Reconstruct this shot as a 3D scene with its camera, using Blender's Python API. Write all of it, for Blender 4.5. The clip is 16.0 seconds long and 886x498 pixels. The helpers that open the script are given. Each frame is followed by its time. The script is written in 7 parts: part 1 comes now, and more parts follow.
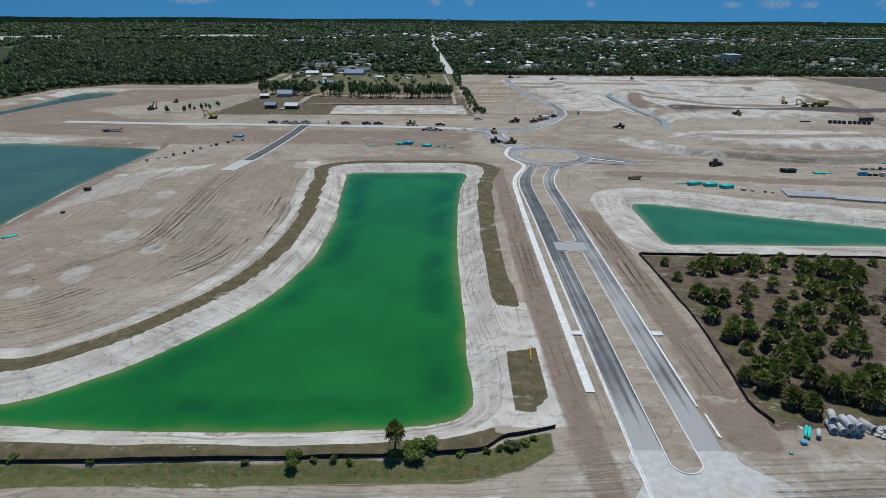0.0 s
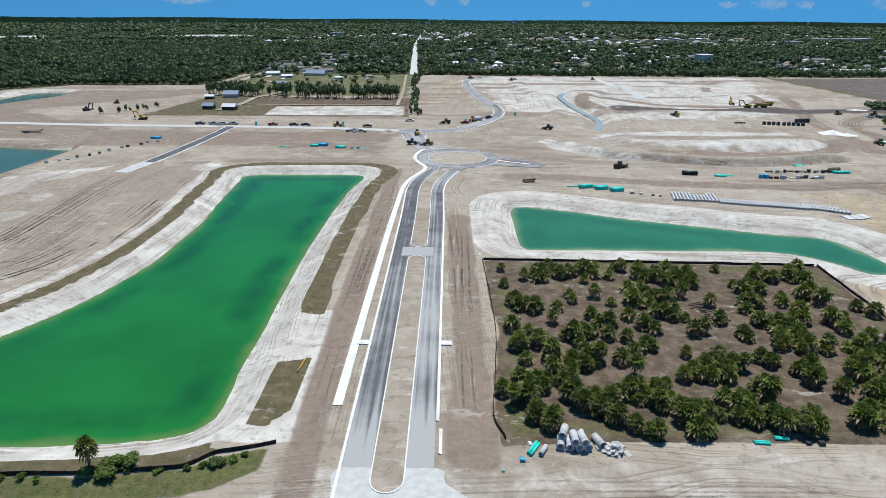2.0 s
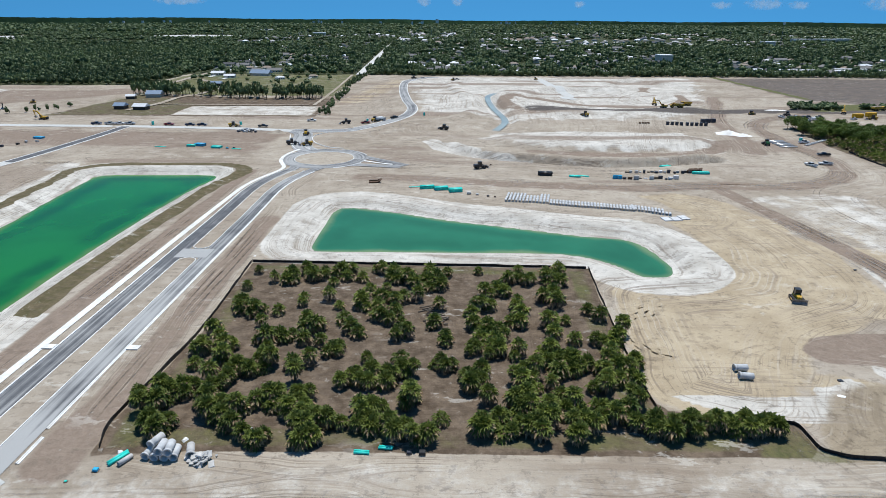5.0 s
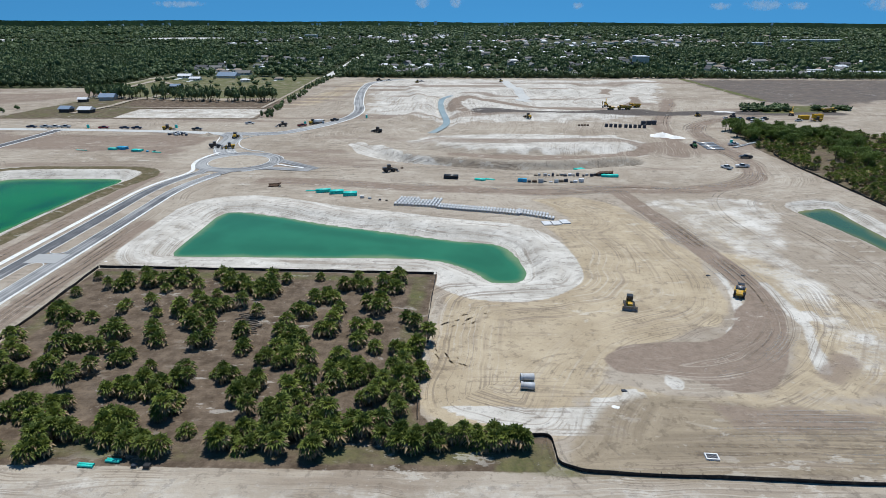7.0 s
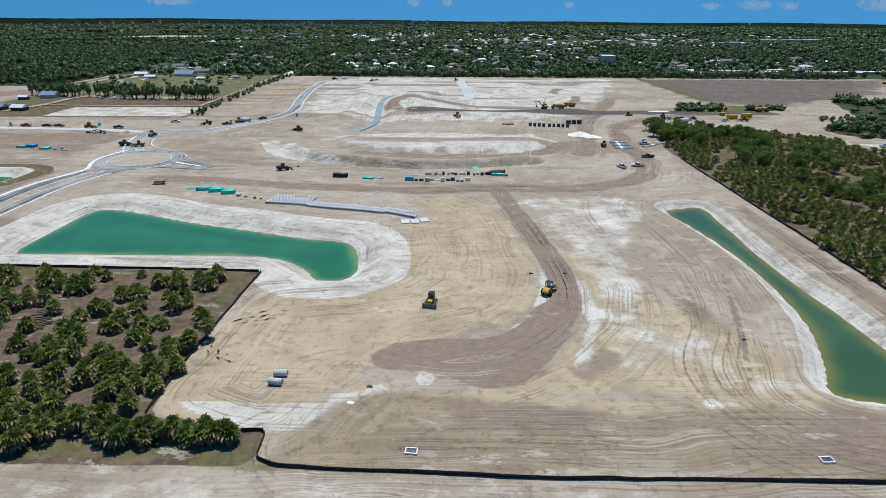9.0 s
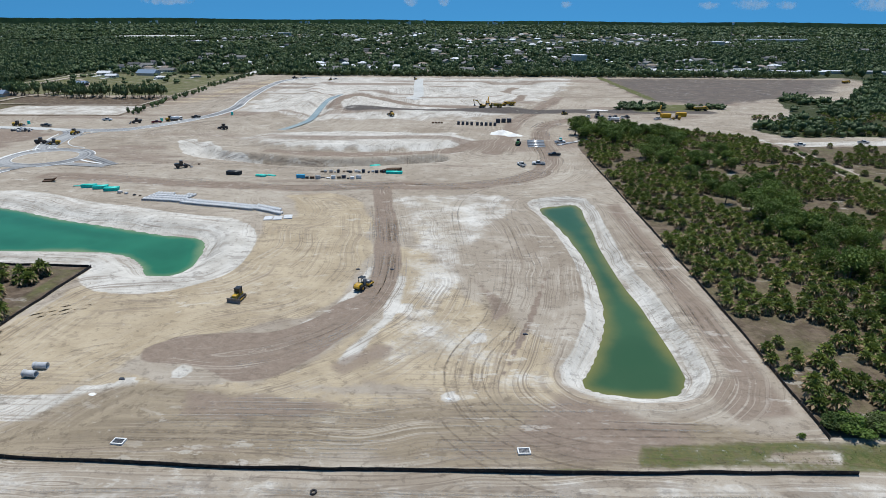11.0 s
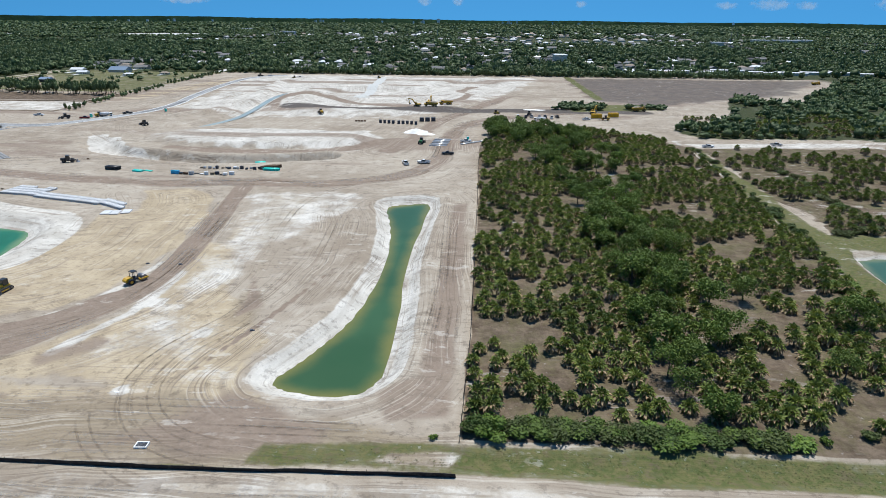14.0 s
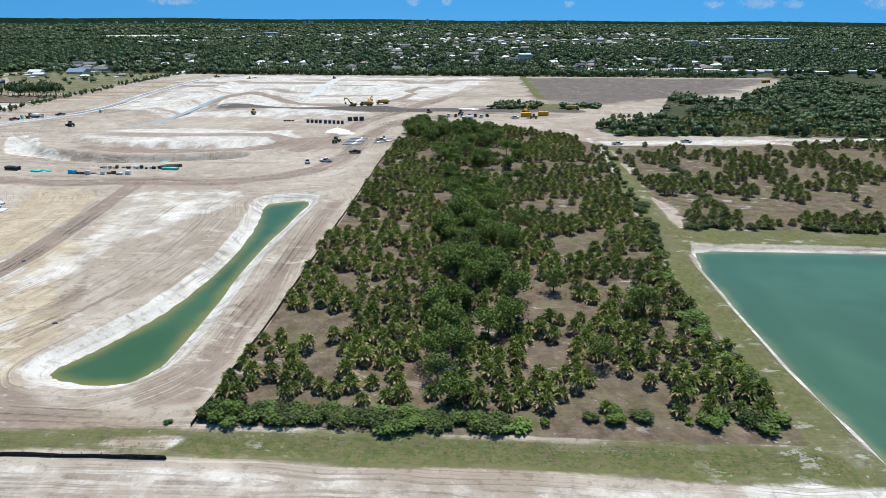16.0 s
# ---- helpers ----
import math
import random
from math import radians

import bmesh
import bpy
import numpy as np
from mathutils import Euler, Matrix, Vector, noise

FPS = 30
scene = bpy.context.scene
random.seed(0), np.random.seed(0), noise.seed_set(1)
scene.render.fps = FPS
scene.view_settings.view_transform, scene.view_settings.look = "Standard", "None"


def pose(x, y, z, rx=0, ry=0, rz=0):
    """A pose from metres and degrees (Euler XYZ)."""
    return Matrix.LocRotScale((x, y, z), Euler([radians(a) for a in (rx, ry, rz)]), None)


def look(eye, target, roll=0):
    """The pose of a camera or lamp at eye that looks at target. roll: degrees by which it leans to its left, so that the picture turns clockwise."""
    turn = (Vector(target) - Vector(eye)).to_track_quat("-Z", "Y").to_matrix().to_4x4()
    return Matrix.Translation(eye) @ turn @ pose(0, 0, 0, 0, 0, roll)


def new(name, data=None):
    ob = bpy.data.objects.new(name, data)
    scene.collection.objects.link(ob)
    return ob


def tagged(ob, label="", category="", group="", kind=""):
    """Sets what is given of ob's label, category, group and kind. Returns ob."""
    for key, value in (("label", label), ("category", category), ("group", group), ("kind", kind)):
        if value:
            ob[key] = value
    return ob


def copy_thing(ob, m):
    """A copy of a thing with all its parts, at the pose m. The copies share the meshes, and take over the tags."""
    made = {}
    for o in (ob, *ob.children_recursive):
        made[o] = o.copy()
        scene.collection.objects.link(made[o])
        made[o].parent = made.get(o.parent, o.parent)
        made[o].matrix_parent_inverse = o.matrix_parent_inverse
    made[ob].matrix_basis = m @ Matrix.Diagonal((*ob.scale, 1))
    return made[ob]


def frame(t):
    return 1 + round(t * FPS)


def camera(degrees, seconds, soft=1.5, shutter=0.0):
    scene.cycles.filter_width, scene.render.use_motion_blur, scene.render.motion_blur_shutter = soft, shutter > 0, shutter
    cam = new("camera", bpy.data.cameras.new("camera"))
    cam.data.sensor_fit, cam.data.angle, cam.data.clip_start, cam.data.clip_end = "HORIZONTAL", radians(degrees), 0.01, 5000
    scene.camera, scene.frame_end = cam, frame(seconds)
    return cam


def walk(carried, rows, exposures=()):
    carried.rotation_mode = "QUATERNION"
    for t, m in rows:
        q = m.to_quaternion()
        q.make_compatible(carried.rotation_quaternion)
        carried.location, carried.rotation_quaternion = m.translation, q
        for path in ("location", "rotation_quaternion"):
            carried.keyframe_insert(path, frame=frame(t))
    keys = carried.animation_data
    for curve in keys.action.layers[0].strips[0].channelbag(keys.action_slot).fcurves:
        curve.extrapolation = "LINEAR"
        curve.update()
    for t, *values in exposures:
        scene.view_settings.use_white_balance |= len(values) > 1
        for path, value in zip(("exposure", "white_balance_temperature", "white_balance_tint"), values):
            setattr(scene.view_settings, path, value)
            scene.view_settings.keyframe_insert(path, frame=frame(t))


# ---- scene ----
cam = camera(73.7, 16.0, 0.6)
PATH = [
    (0, (2.64, -0.484, 61.955), (2.627, 1.377, 61.223), 0.3),
    (0.5, (13.809, 0.74, 62.123), (13.793, 2.601, 61.39), 0.3),
    (1, (24.976, 1.665, 62.33), (24.958, 3.526, 61.597), 0.3),
    (1.5, (36.108, 2.592, 62.468), (36.092, 4.453, 61.736), 0.3),
    (2, (47.08, 3.443, 62.332), (47.063, 5.304, 61.6), 0.3),
    (2.5, (57.32, 4.463, 62.184), (57.305, 6.324, 61.452), 0.4),
    (3, (67.62, 4.934, 62.261), (67.606, 6.795, 61.529), 0.3),
    (3.5, (78.139, 5.201, 62.28), (78.125, 7.062, 61.548), 0.4),
    (4, (88.651, 5.477, 62.254), (88.635, 7.339, 61.523), 0.4),
    (4.5, (99.249, 5.979, 62.077), (99.232, 7.841, 61.347), 0.5),
    (4.7, (103.493, 6.364, 61.91), (103.475, 8.226, 61.179), 0.4),
    (6.8, (146.976, 10.666, 62.196), (146.946, 12.528, 61.468), 0.1),
    (7, (151.127, 10.138, 62.175), (151.092, 12.002, 61.449), 0.1),
    (7.5, (161.329, 9.604, 62.351), (161.297, 11.468, 61.625), 0.3),
    (8, (172.844, 9.209, 62.285), (172.813, 11.072, 61.558), 0.3),
    (8.5, (184.52, 9.422, 62.383), (184.491, 11.285, 61.655), 0.3),
    (9, (196.447, 9.754, 62.455), (196.421, 11.616, 61.726), 0.3),
    (9.5, (208.228, 9.749, 62.446), (208.205, 11.611, 61.717), 0.3),
    (10, (219.809, 9.282, 62.401), (219.788, 11.145, 61.673), 0.3),
    (10.2, (224.451, 8.988, 62.304), (224.432, 10.85, 61.574), 0.3),
    (12.3, (269.941, 9.636, 62.122), (269.849, 11.496, 61.393), 0.7),
    (12.5, (273.794, 9.672, 62.159), (273.696, 11.532, 61.432), 0.8),
    (13, (283.634, 10.273, 62.294), (283.532, 12.133, 61.565), 0.7),
    (13.5, (293.594, 11.135, 62.101), (293.493, 12.994, 61.371), 0.6),
    (14, (303.775, 11.624, 61.948), (303.678, 13.483, 61.216), 0.5),
    (14.5, (314.678, 11.547, 61.895), (314.586, 13.406, 61.162), 0.4),
    (15, (325.501, 11.017, 61.959), (325.411, 12.876, 61.226), 0.4),
    (15.5, (336.292, 10.45, 62.021), (336.204, 12.309, 61.289), 0.3),
    (16, (347.01, 9.795, 62.062), (346.925, 11.655, 61.331), 0.2),
]
walk(cam, [(t, look(eye, target, roll)) for t, eye, target, roll in PATH],
     [(0, -0.33), (0.5, -0.27), (1, 0.15), (2, 0.22), (4.5, 0.25), (7, 0.13), (10, 0.1), (12.5, 0.22), (14.5, 0.4), (16, 0.52)])

# ---- light ----
SUN_EL, SUN_AZ = 71.0, 14.0            # degrees; azimuth from +y towards +x
sun_way = Vector((math.sin(radians(SUN_AZ)) * math.cos(radians(SUN_EL)), math.cos(radians(SUN_AZ)) * math.cos(radians(SUN_EL)), math.sin(radians(SUN_EL))))
world = bpy.data.worlds.new("sky")
scene.world = world
world.use_nodes = True
wn = world.node_tree
wn.nodes.clear()
sky = wn.nodes.new("ShaderNodeTexSky")
sky.sky_type, sky.sun_disc = "NISHITA", False
sky.sun_elevation, sky.sun_rotation = radians(SUN_EL), radians(SUN_AZ)
sky.altitude, sky.air_density, sky.dust_density, sky.ozone_density = 60, 1.0, 0.0, 4.0
bg = wn.nodes.new("ShaderNodeBackground")
bg.inputs["Strength"].default_value = 0.095
wout = wn.nodes.new("ShaderNodeOutputWorld")
tint = wn.nodes.new("ShaderNodeMix")
tint.data_type, tint.blend_type = "RGBA", "MULTIPLY"
tint.inputs[0].default_value = 1.0
tint.inputs[7].default_value = (0.30, 0.82, 1.0, 1)
wn.links.new(sky.outputs[0], tint.inputs[6])
coord = wn.nodes.new("ShaderNodeTexCoord")
lift = wn.nodes.new("ShaderNodeVectorMath")
lift.operation = "ADD"
lift.inputs[1].default_value = (0, 0, 0.3)
unit = wn.nodes.new("ShaderNodeVectorMath")
unit.operation = "NORMALIZE"
wn.links.new(coord.outputs["Generated"], lift.inputs[0])
wn.links.new(lift.outputs[0], unit.inputs[0])
wn.links.new(unit.outputs[0], sky.inputs["Vector"])
wn.links.new(tint.outputs[2], bg.inputs[0])
wn.links.new(bg.outputs[0], wout.inputs[0])
sun = new("sun", bpy.data.lights.new("sun", "SUN"))
sun.data.energy, sun.data.angle, sun.data.color = 3.9, radians(0.5), (0.98, 0.97, 0.925)
sun.matrix_world = look(sun_way * 100, (0, 0, 0))

# ---- materials ----


class Nodes:
    """A small writer for one node material."""

    def __init__(self, name, rough=0.8, metal=0.0, spec=0.3):
        self.mat = bpy.data.materials.new(name)
        self.mat.use_nodes = True
        self.tree = self.mat.node_tree
        self.bsdf = self.tree.nodes["Principled BSDF"]
        self.bsdf.inputs["Roughness"].default_value = rough
        self.bsdf.inputs["Metallic"].default_value = metal
        self.bsdf.inputs["Specular IOR Level"].default_value = spec
        self.place = self.node("ShaderNodeNewGeometry").outputs["Position"]

    def node(self, kind):
        return self.tree.nodes.new(kind)

    def put(self, socket, value):
        if hasattr(value, "is_linked"):
            self.tree.links.new(value, socket)
        elif isinstance(value, tuple) and len(value) == 3 and socket.type == "RGBA":
            socket.default_value = (*value, 1)
        else:
            socket.default_value = value

    def noise(self, scale, detail=4, at=None, rough=0.55):
        n = self.node("ShaderNodeTexNoise")
        self.put(n.inputs["Vector"], at or self.place)
        n.inputs["Scale"].default_value, n.inputs["Detail"].default_value, n.inputs["Roughness"].default_value = scale, detail, rough
        return n.outputs["Fac"]

    def stretch(self, at, scale):
        n = self.node("ShaderNodeMapping")
        self.put(n.inputs["Vector"], at)
        n.inputs["Scale"].default_value = scale
        return n.outputs[0]

    def maths(self, op, a, b=0.0, c=0.0):
        n = self.node("ShaderNodeMath")
        n.operation = op
        for s, v in zip(n.inputs, (a, b, c)):
            self.put(s, v)
        return n.outputs[0]

    def step(self, value, lo, hi, a=0.0, b=1.0):
        n = self.node("ShaderNodeMapRange")
        n.interpolation_type = "SMOOTHSTEP"
        for s, v in zip(n.inputs, (value, lo, hi, a, b)):
            self.put(s, v)
        return n.outputs[0]

    def mix(self, fac, a, b):
        n = self.node("ShaderNodeMix")
        n.data_type = "RGBA"
        self.put(n.inputs[0], fac)
        self.put(n.inputs[6], a)
        self.put(n.inputs[7], b)
        return n.outputs[2]

    def attr(self, name, vector=False):
        n = self.node("ShaderNodeAttribute")
        n.attribute_name = name
        return n.outputs["Vector" if vector else "Fac"]

    def rand(self):
        return self.node("ShaderNodeObjectInfo").outputs["Random"]

    def island(self):
        return self.node("ShaderNodeNewGeometry").outputs["Random Per Island"]

    def colour(self, value):
        self.put(self.bsdf.inputs["Base Color"], value)
        return self

    def bump(self, height, strength=0.4, distance=0.1):
        n = self.node("ShaderNodeBump")
        self.put(n.inputs["Height"], height)
        n.inputs["Strength"].default_value, n.inputs["Distance"].default_value = strength, distance
        self.put(self.bsdf.inputs["Normal"], n.outputs[0])
        return self


def plain(name, rgb, rough=0.6, metal=0.0, vary=0.25, scale=3.0, spec=0.3, dust=None):
    """Paint, metal, rubber and the like: a colour with blotches and fine grain."""
    m = Nodes(name, rough, metal, spec)
    dark = tuple(c * (1 - vary) for c in rgb)
    c = m.mix(m.step(m.noise(scale, 5), 0.3, 0.7), dark, rgb)
    if dust:
        c = m.mix(m.step(m.noise(scale * 0.6, 6), 0.5, 0.75, 0, 0.7), c, dust)
    m.colour(c).bump(m.noise(scale * 9, 3), 0.15, 0.02)
    return m.mat


def leafy(name, a, b, c, rough=0.6, speckle=1.0):
    """Foliage: two greens by leaf, a third by plant, a little light through the blade."""
    m = Nodes(name, rough, 0, 0.25)
    col = m.mix(m.maths("MULTIPLY", m.island(), speckle), a, b)
    if speckle < 1:
        col = m.mix(m.step(m.noise(0.13, 2), 0.38, 0.62), col, b)
        col = m.mix(m.step(m.noise(0.0045, 4), 0.42, 0.58, 0, 0.75), col, tuple(0.5 * x for x in a))
        col = m.mix(m.step(m.noise(0.017, 3), 0.5, 0.66, 0, 0.7), col, tuple(1.25 * x for x in b))
    col = m.mix(m.maths("MULTIPLY", m.rand(), 0.75), col, c)
    col = m.mix(m.step(m.noise(0.05, 3), 0.35, 0.7, 0, 0.5), col, tuple(x * 0.7 for x in a))
    m.colour(col)
    t = m.node("ShaderNodeBsdfTranslucent")
    m.put(t.inputs["Color"], col)
    mixer = m.node("ShaderNodeMixShader")
    mixer.inputs[0].default_value = 0.25
    m.tree.links.new(m.bsdf.outputs[0], mixer.inputs[1])
    m.tree.links.new(t.outputs[0], mixer.inputs[2])
    m.tree.links.new(mixer.outputs[0], m.tree.nodes["Material Output"].inputs["Surface"])
    return m.mat


def soil():
    m = Nodes("graded_sand", 0.95, 0, 0.1)
    flow = m.attr("flow", True)
    big, mid, fine = m.noise(0.02, 5), m.noise(0.11, 6), m.noise(0.9, 6)
    grit = m.noise(7.0, 4)
    streak = m.noise(1.0, 5, m.stretch(flow, (0.025, 0.55, 1)), 0.6)
    ruts = m.noise(1.0, 4, m.stretch(flow, (0.012, 1.6, 1)), 0.6)
    c = m.mix(m.step(big, 0.32, 0.68), (0.295, 0.245, 0.19), (0.42, 0.365, 0.295))
    c = m.mix(m.step(mid, 0.42, 0.72, 0, 0.7), c, (0.47, 0.415, 0.345))

    calm = m.attr("calm")

    def lay(c, name, a, b, wander=0.7, hard=0.16, tone=None):
        k = m.maths("ADD", m.attr(name), m.maths("MULTIPLY", m.maths("SUBTRACT", m.maths("ADD", m.maths("MULTIPLY", mid, 0.6), m.maths("MULTIPLY", fine, 0.4)), 0.5), wander))
        return m.mix(m.step(k, 0.5 - hard, 0.5 + hard), c, m.mix(m.step(tone or fine, 0.3, 0.7), a, b))

    c = lay(c, "tan", (0.385, 0.31, 0.21), (0.49, 0.405, 0.285), 1.05, 0.16, mid)
    c = lay(c, "pale", (0.47, 0.44, 0.39), (0.67, 0.64, 0.585), 1.05, 0.16, mid)
    c = lay(c, "loam", (0.235, 0.19, 0.135), (0.335, 0.275, 0.195), 0.9, 0.3, streak)
    c = lay(c, "brown", (0.225, 0.172, 0.135), (0.285, 0.225, 0.178), 0.5, 0.2)
    patchy = m.step(m.noise(0.035, 4), 0.38, 0.62)
    c = m.mix(m.maths("MULTIPLY", m.step(streak, 0.46, 0.66, 0, 0.65), m.maths("MULTIPLY", patchy, calm)), c, m.mix(fine, (0.24, 0.19, 0.145), (0.30, 0.245, 0.19)))
    c = m.mix(m.maths("MULTIPLY", m.step(ruts, 0.53, 0.60, 0, 0.5), m.maths("MULTIPLY", calm, m.step(m.noise(0.05, 4), 0.42, 0.6))), c, (0.53, 0.475, 0.40))
    lines = m.noise(1.0, 2, m.stretch(flow, (0.006, 2.6, 1)), 0.5)
    c = m.mix(m.maths("MULTIPLY", m.step(lines, 0.55, 0.575, 0, 0.55), m.maths("MULTIPLY", calm, m.step(m.noise(0.045, 3), 0.42, 0.55))), c, (0.19, 0.15, 0.115))
    loops = m.noise(1.0, 2, m.stretch(m.place, (0.05, 1.5, 1)), 0.5)
    c = m.mix(m.maths("MULTIPLY", m.step(loops, 0.57, 0.60, 0, 0.4), m.step(m.noise(0.028, 3), 0.5, 0.6)), c, (0.24, 0.195, 0.15))
    c = lay(c, "dark", (0.075, 0.066, 0.062), (0.13, 0.115, 0.105), 0.7, 0.25)
    c = lay(c, "litter", (0.068, 0.049, 0.034), (0.19, 0.145, 0.106), 0.7, 0.12, m.noise(0.28, 7, None, 0.7))
    c = lay(c, "turf", (0.08, 0.075, 0.034), (0.165, 0.13, 0.08), 0.35, 0.06, m.noise(0.35, 6, None, 0.7))
    c = lay(c, "weed", (0.072, 0.095, 0.03), (0.15, 0.14, 0.06), 1.0, 0.2)
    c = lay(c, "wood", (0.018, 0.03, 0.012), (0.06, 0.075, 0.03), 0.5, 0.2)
    specks = m.noise(0.45, 8, None, 0.75)
    c = m.mix(m.step(specks, 0.54, 0.60, 0, 0.7), c, m.mix(0.5, c, (0.09, 0.07, 0.055)))
    scrape = m.noise(0.22, 7, m.stretch(m.place, (0.6, 1.3, 1)), 0.7)
    c = m.mix(m.maths("MULTIPLY", m.step(scrape, 0.54, 0.58, 0, 0.65), m.step(m.noise(0.04, 3), 0.45, 0.6)), c, m.mix(0.5, c, (0.12, 0.095, 0.075)))
    c = m.mix(m.maths("MULTIPLY", m.step(scrape, 0.43, 0.39, 0, 0.65), m.step(m.noise(0.033, 3), 0.45, 0.6)), c, m.mix(0.55, c, (0.66, 0.63, 0.57)))
    c = m.mix(m.step(specks, 0.40, 0.33, 0, 0.5), c, m.mix(0.5, c, (0.7, 0.67, 0.62)))
    c = m.mix(m.step(grit, 0.35, 0.75, 0, 0.35), c, m.mix(0.5, c, (0.16, 0.12, 0.09)))
    m.colour(c)
    m.bump(m.maths("ADD", m.maths("MULTIPLY", m.maths("SUBTRACT", ruts, 0.5), m.maths("MULTIPLY", calm, 0.6)), m.maths("ADD", m.maths("MULTIPLY", specks, 0.5), m.maths("MULTIPLY", fine, 0.6))), 0.6, 0.4)
    return m.mat


def water(name, deep, mid, shallow, rim=3.0):
    m = Nodes(name, 0.2, 0, 0.13)
    edge = m.attr("edge")
    patch = m.noise(0.035, 3)
    d = m.maths("ADD", edge, m.maths("MULTIPLY", m.maths("SUBTRACT", m.noise(0.08, 4), 0.5), 5.0))
    c = m.mix(m.step(patch, 0.35, 0.65), mid, tuple(0.82 * x for x in mid))
    c = m.mix(m.step(d, -1.0, rim, 1, 0), c, shallow)
    band = m.maths("MULTIPLY", m.step(d, 2.5, 6.0), m.step(d, 7.0, 13.0, 1, 0))
    c = m.mix(m.maths("MULTIPLY", band, m.step(m.noise(0.05, 3), 0.35, 0.6, 0.1, 0.75)), c, deep)
    m.colour(c).bump(m.noise(2.2, 3, m.stretch(m.place, (0.6, 1.4, 1))), 0.06, 0.05)
    return m.mat


def asphalt():
    m = Nodes("dusty_asphalt", 0.85, 0, 0.25)
    flow = m.attr("flow", True)
    lines = m.noise(1.0, 4, m.stretch(flow, (0.012, 1.1, 1)))
    c = m.mix(m.step(m.noise(0.25, 5), 0.3, 0.7), (0.075, 0.078, 0.085), (0.125, 0.128, 0.135))
    dusty = m.maths("ADD", m.maths("MULTIPLY", lines, 0.62), m.maths("MULTIPLY", m.noise(0.06, 5), 0.38))
    dusty = m.maths("ADD", dusty, m.maths("MULTIPLY", m.attr("dust"), 0.2))
    c = m.mix(m.step(dusty, 0.46, 0.70, 0, 0.85), c, (0.42, 0.42, 0.41))
    c = m.mix(m.step(m.noise(14, 3), 0.45, 0.8, 0, 0.3), c, (0.22, 0.22, 0.22))
    m.colour(c).bump(m.noise(20, 3), 0.3, 0.01)
    return m.mat


def concrete(name, a, b):
    m = Nodes(name, 0.85, 0, 0.25)
    c = m.mix(m.step(m.noise(0.8, 6), 0.3, 0.7), a, b)
    c = m.mix(m.step(m.noise(0.15, 4), 0.5, 0.75, 0, 0.4), c, (0.42, 0.37, 0.30))
    m.colour(c).bump(m.noise(12, 4), 0.25, 0.01)
    return m.mat


SOIL = soil()
WATER_GREEN = water("green_pond_water", (0.006, 0.075, 0.022), (0.013, 0.16, 0.032), (0.12, 0.20, 0.06))
WATER_TEAL = water("teal_pond_water", (0.022, 0.12, 0.06), (0.03, 0.168, 0.085), (0.17, 0.25, 0.12))
WATER_OLIVE = water("olive_pond_water", (0.034, 0.088, 0.04), (0.048, 0.11, 0.052), (0.17, 0.165, 0.055), 4.0)
WATER_GREY = water("grey_green_pond_water", (0.046, 0.105, 0.066), (0.06, 0.128, 0.08), (0.17, 0.19, 0.11))
CREEK_WATER = water("pale_channel_water", (0.28, 0.33, 0.3), (0.33, 0.385, 0.35), (0.42, 0.42, 0.37), 5.0)
ASPHALT = asphalt()
KERB = concrete("white_kerb_concrete", (0.64, 0.64, 0.62), (0.8, 0.8, 0.78))
PALE_CONCRETE = concrete("pale_concrete", (0.48, 0.48, 0.46), (0.60, 0.60, 0.58))
PIPE_GREY = concrete("grey_pipe_concrete", (0.44, 0.45, 0.46), (0.58, 0.59, 0.6))
DUST_ROAD = concrete("crushed_stone_dust", (0.44, 0.44, 0.42), (0.55, 0.55, 0.53))

# ---- tools for shapes ----


def hashed(ix, iy, seed):
    h = (ix * 374761393 + iy * 668265263 + seed * 974634777) & 0xFFFFFFFF
    h = ((h ^ (h >> 13)) * 1274126177) & 0xFFFFFFFF
    return ((h ^ (h >> 16)) & 0xFFFF) / 65535.0


def lattice(x, y, seed=0):
    ix, iy = np.floor(x).astype(np.int64), np.floor(y).astype(np.int64)
    fx, fy = x - ix, y - iy
    fx, fy = fx * fx * (3 - 2 * fx), fy * fy * (3 - 2 * fy)
    a, b = hashed(ix, iy, seed), hashed(ix + 1, iy, seed)
    c, d = hashed(ix, iy + 1, seed), hashed(ix + 1, iy + 1, seed)
    return (a + (b - a) * fx) * (1 - fy) + (c + (d - c) * fx) * fy


def fbm(x, y, size, seed=0, octaves=4):
    out, amp, total = 0.0, 1.0, 0.0
    for k in range(octaves):
        out = out + amp * lattice(x / size * 2 ** k, y / size * 2 ** k, seed + k)
        total += amp
        amp *= 0.5
    return out / total


def rounded(points, n=5, closed=True):
    """A smooth line through a few plan points."""
    p = [np.array(q, float) for q in points]
    out = []
    count = len(p)
    for i in range(count if closed else count - 1):
        if closed:
            a, b, c, d = p[i - 1], p[i], p[(i + 1) % count], p[(i + 2) % count]
        else:
            a, b, c, d = p[max(i - 1, 0)], p[i], p[i + 1], p[min(i + 2, count - 1)]
        for k in range(n):
            t = k / n
            out.append(0.5 * (2 * b + (c - a) * t + (2 * a - 5 * b + 4 * c - d) * t * t + (3 * b - a - 3 * c + d) * t ** 3))
    if not closed:
        out.append(p[-1])
    return [tuple(q) for q in out]


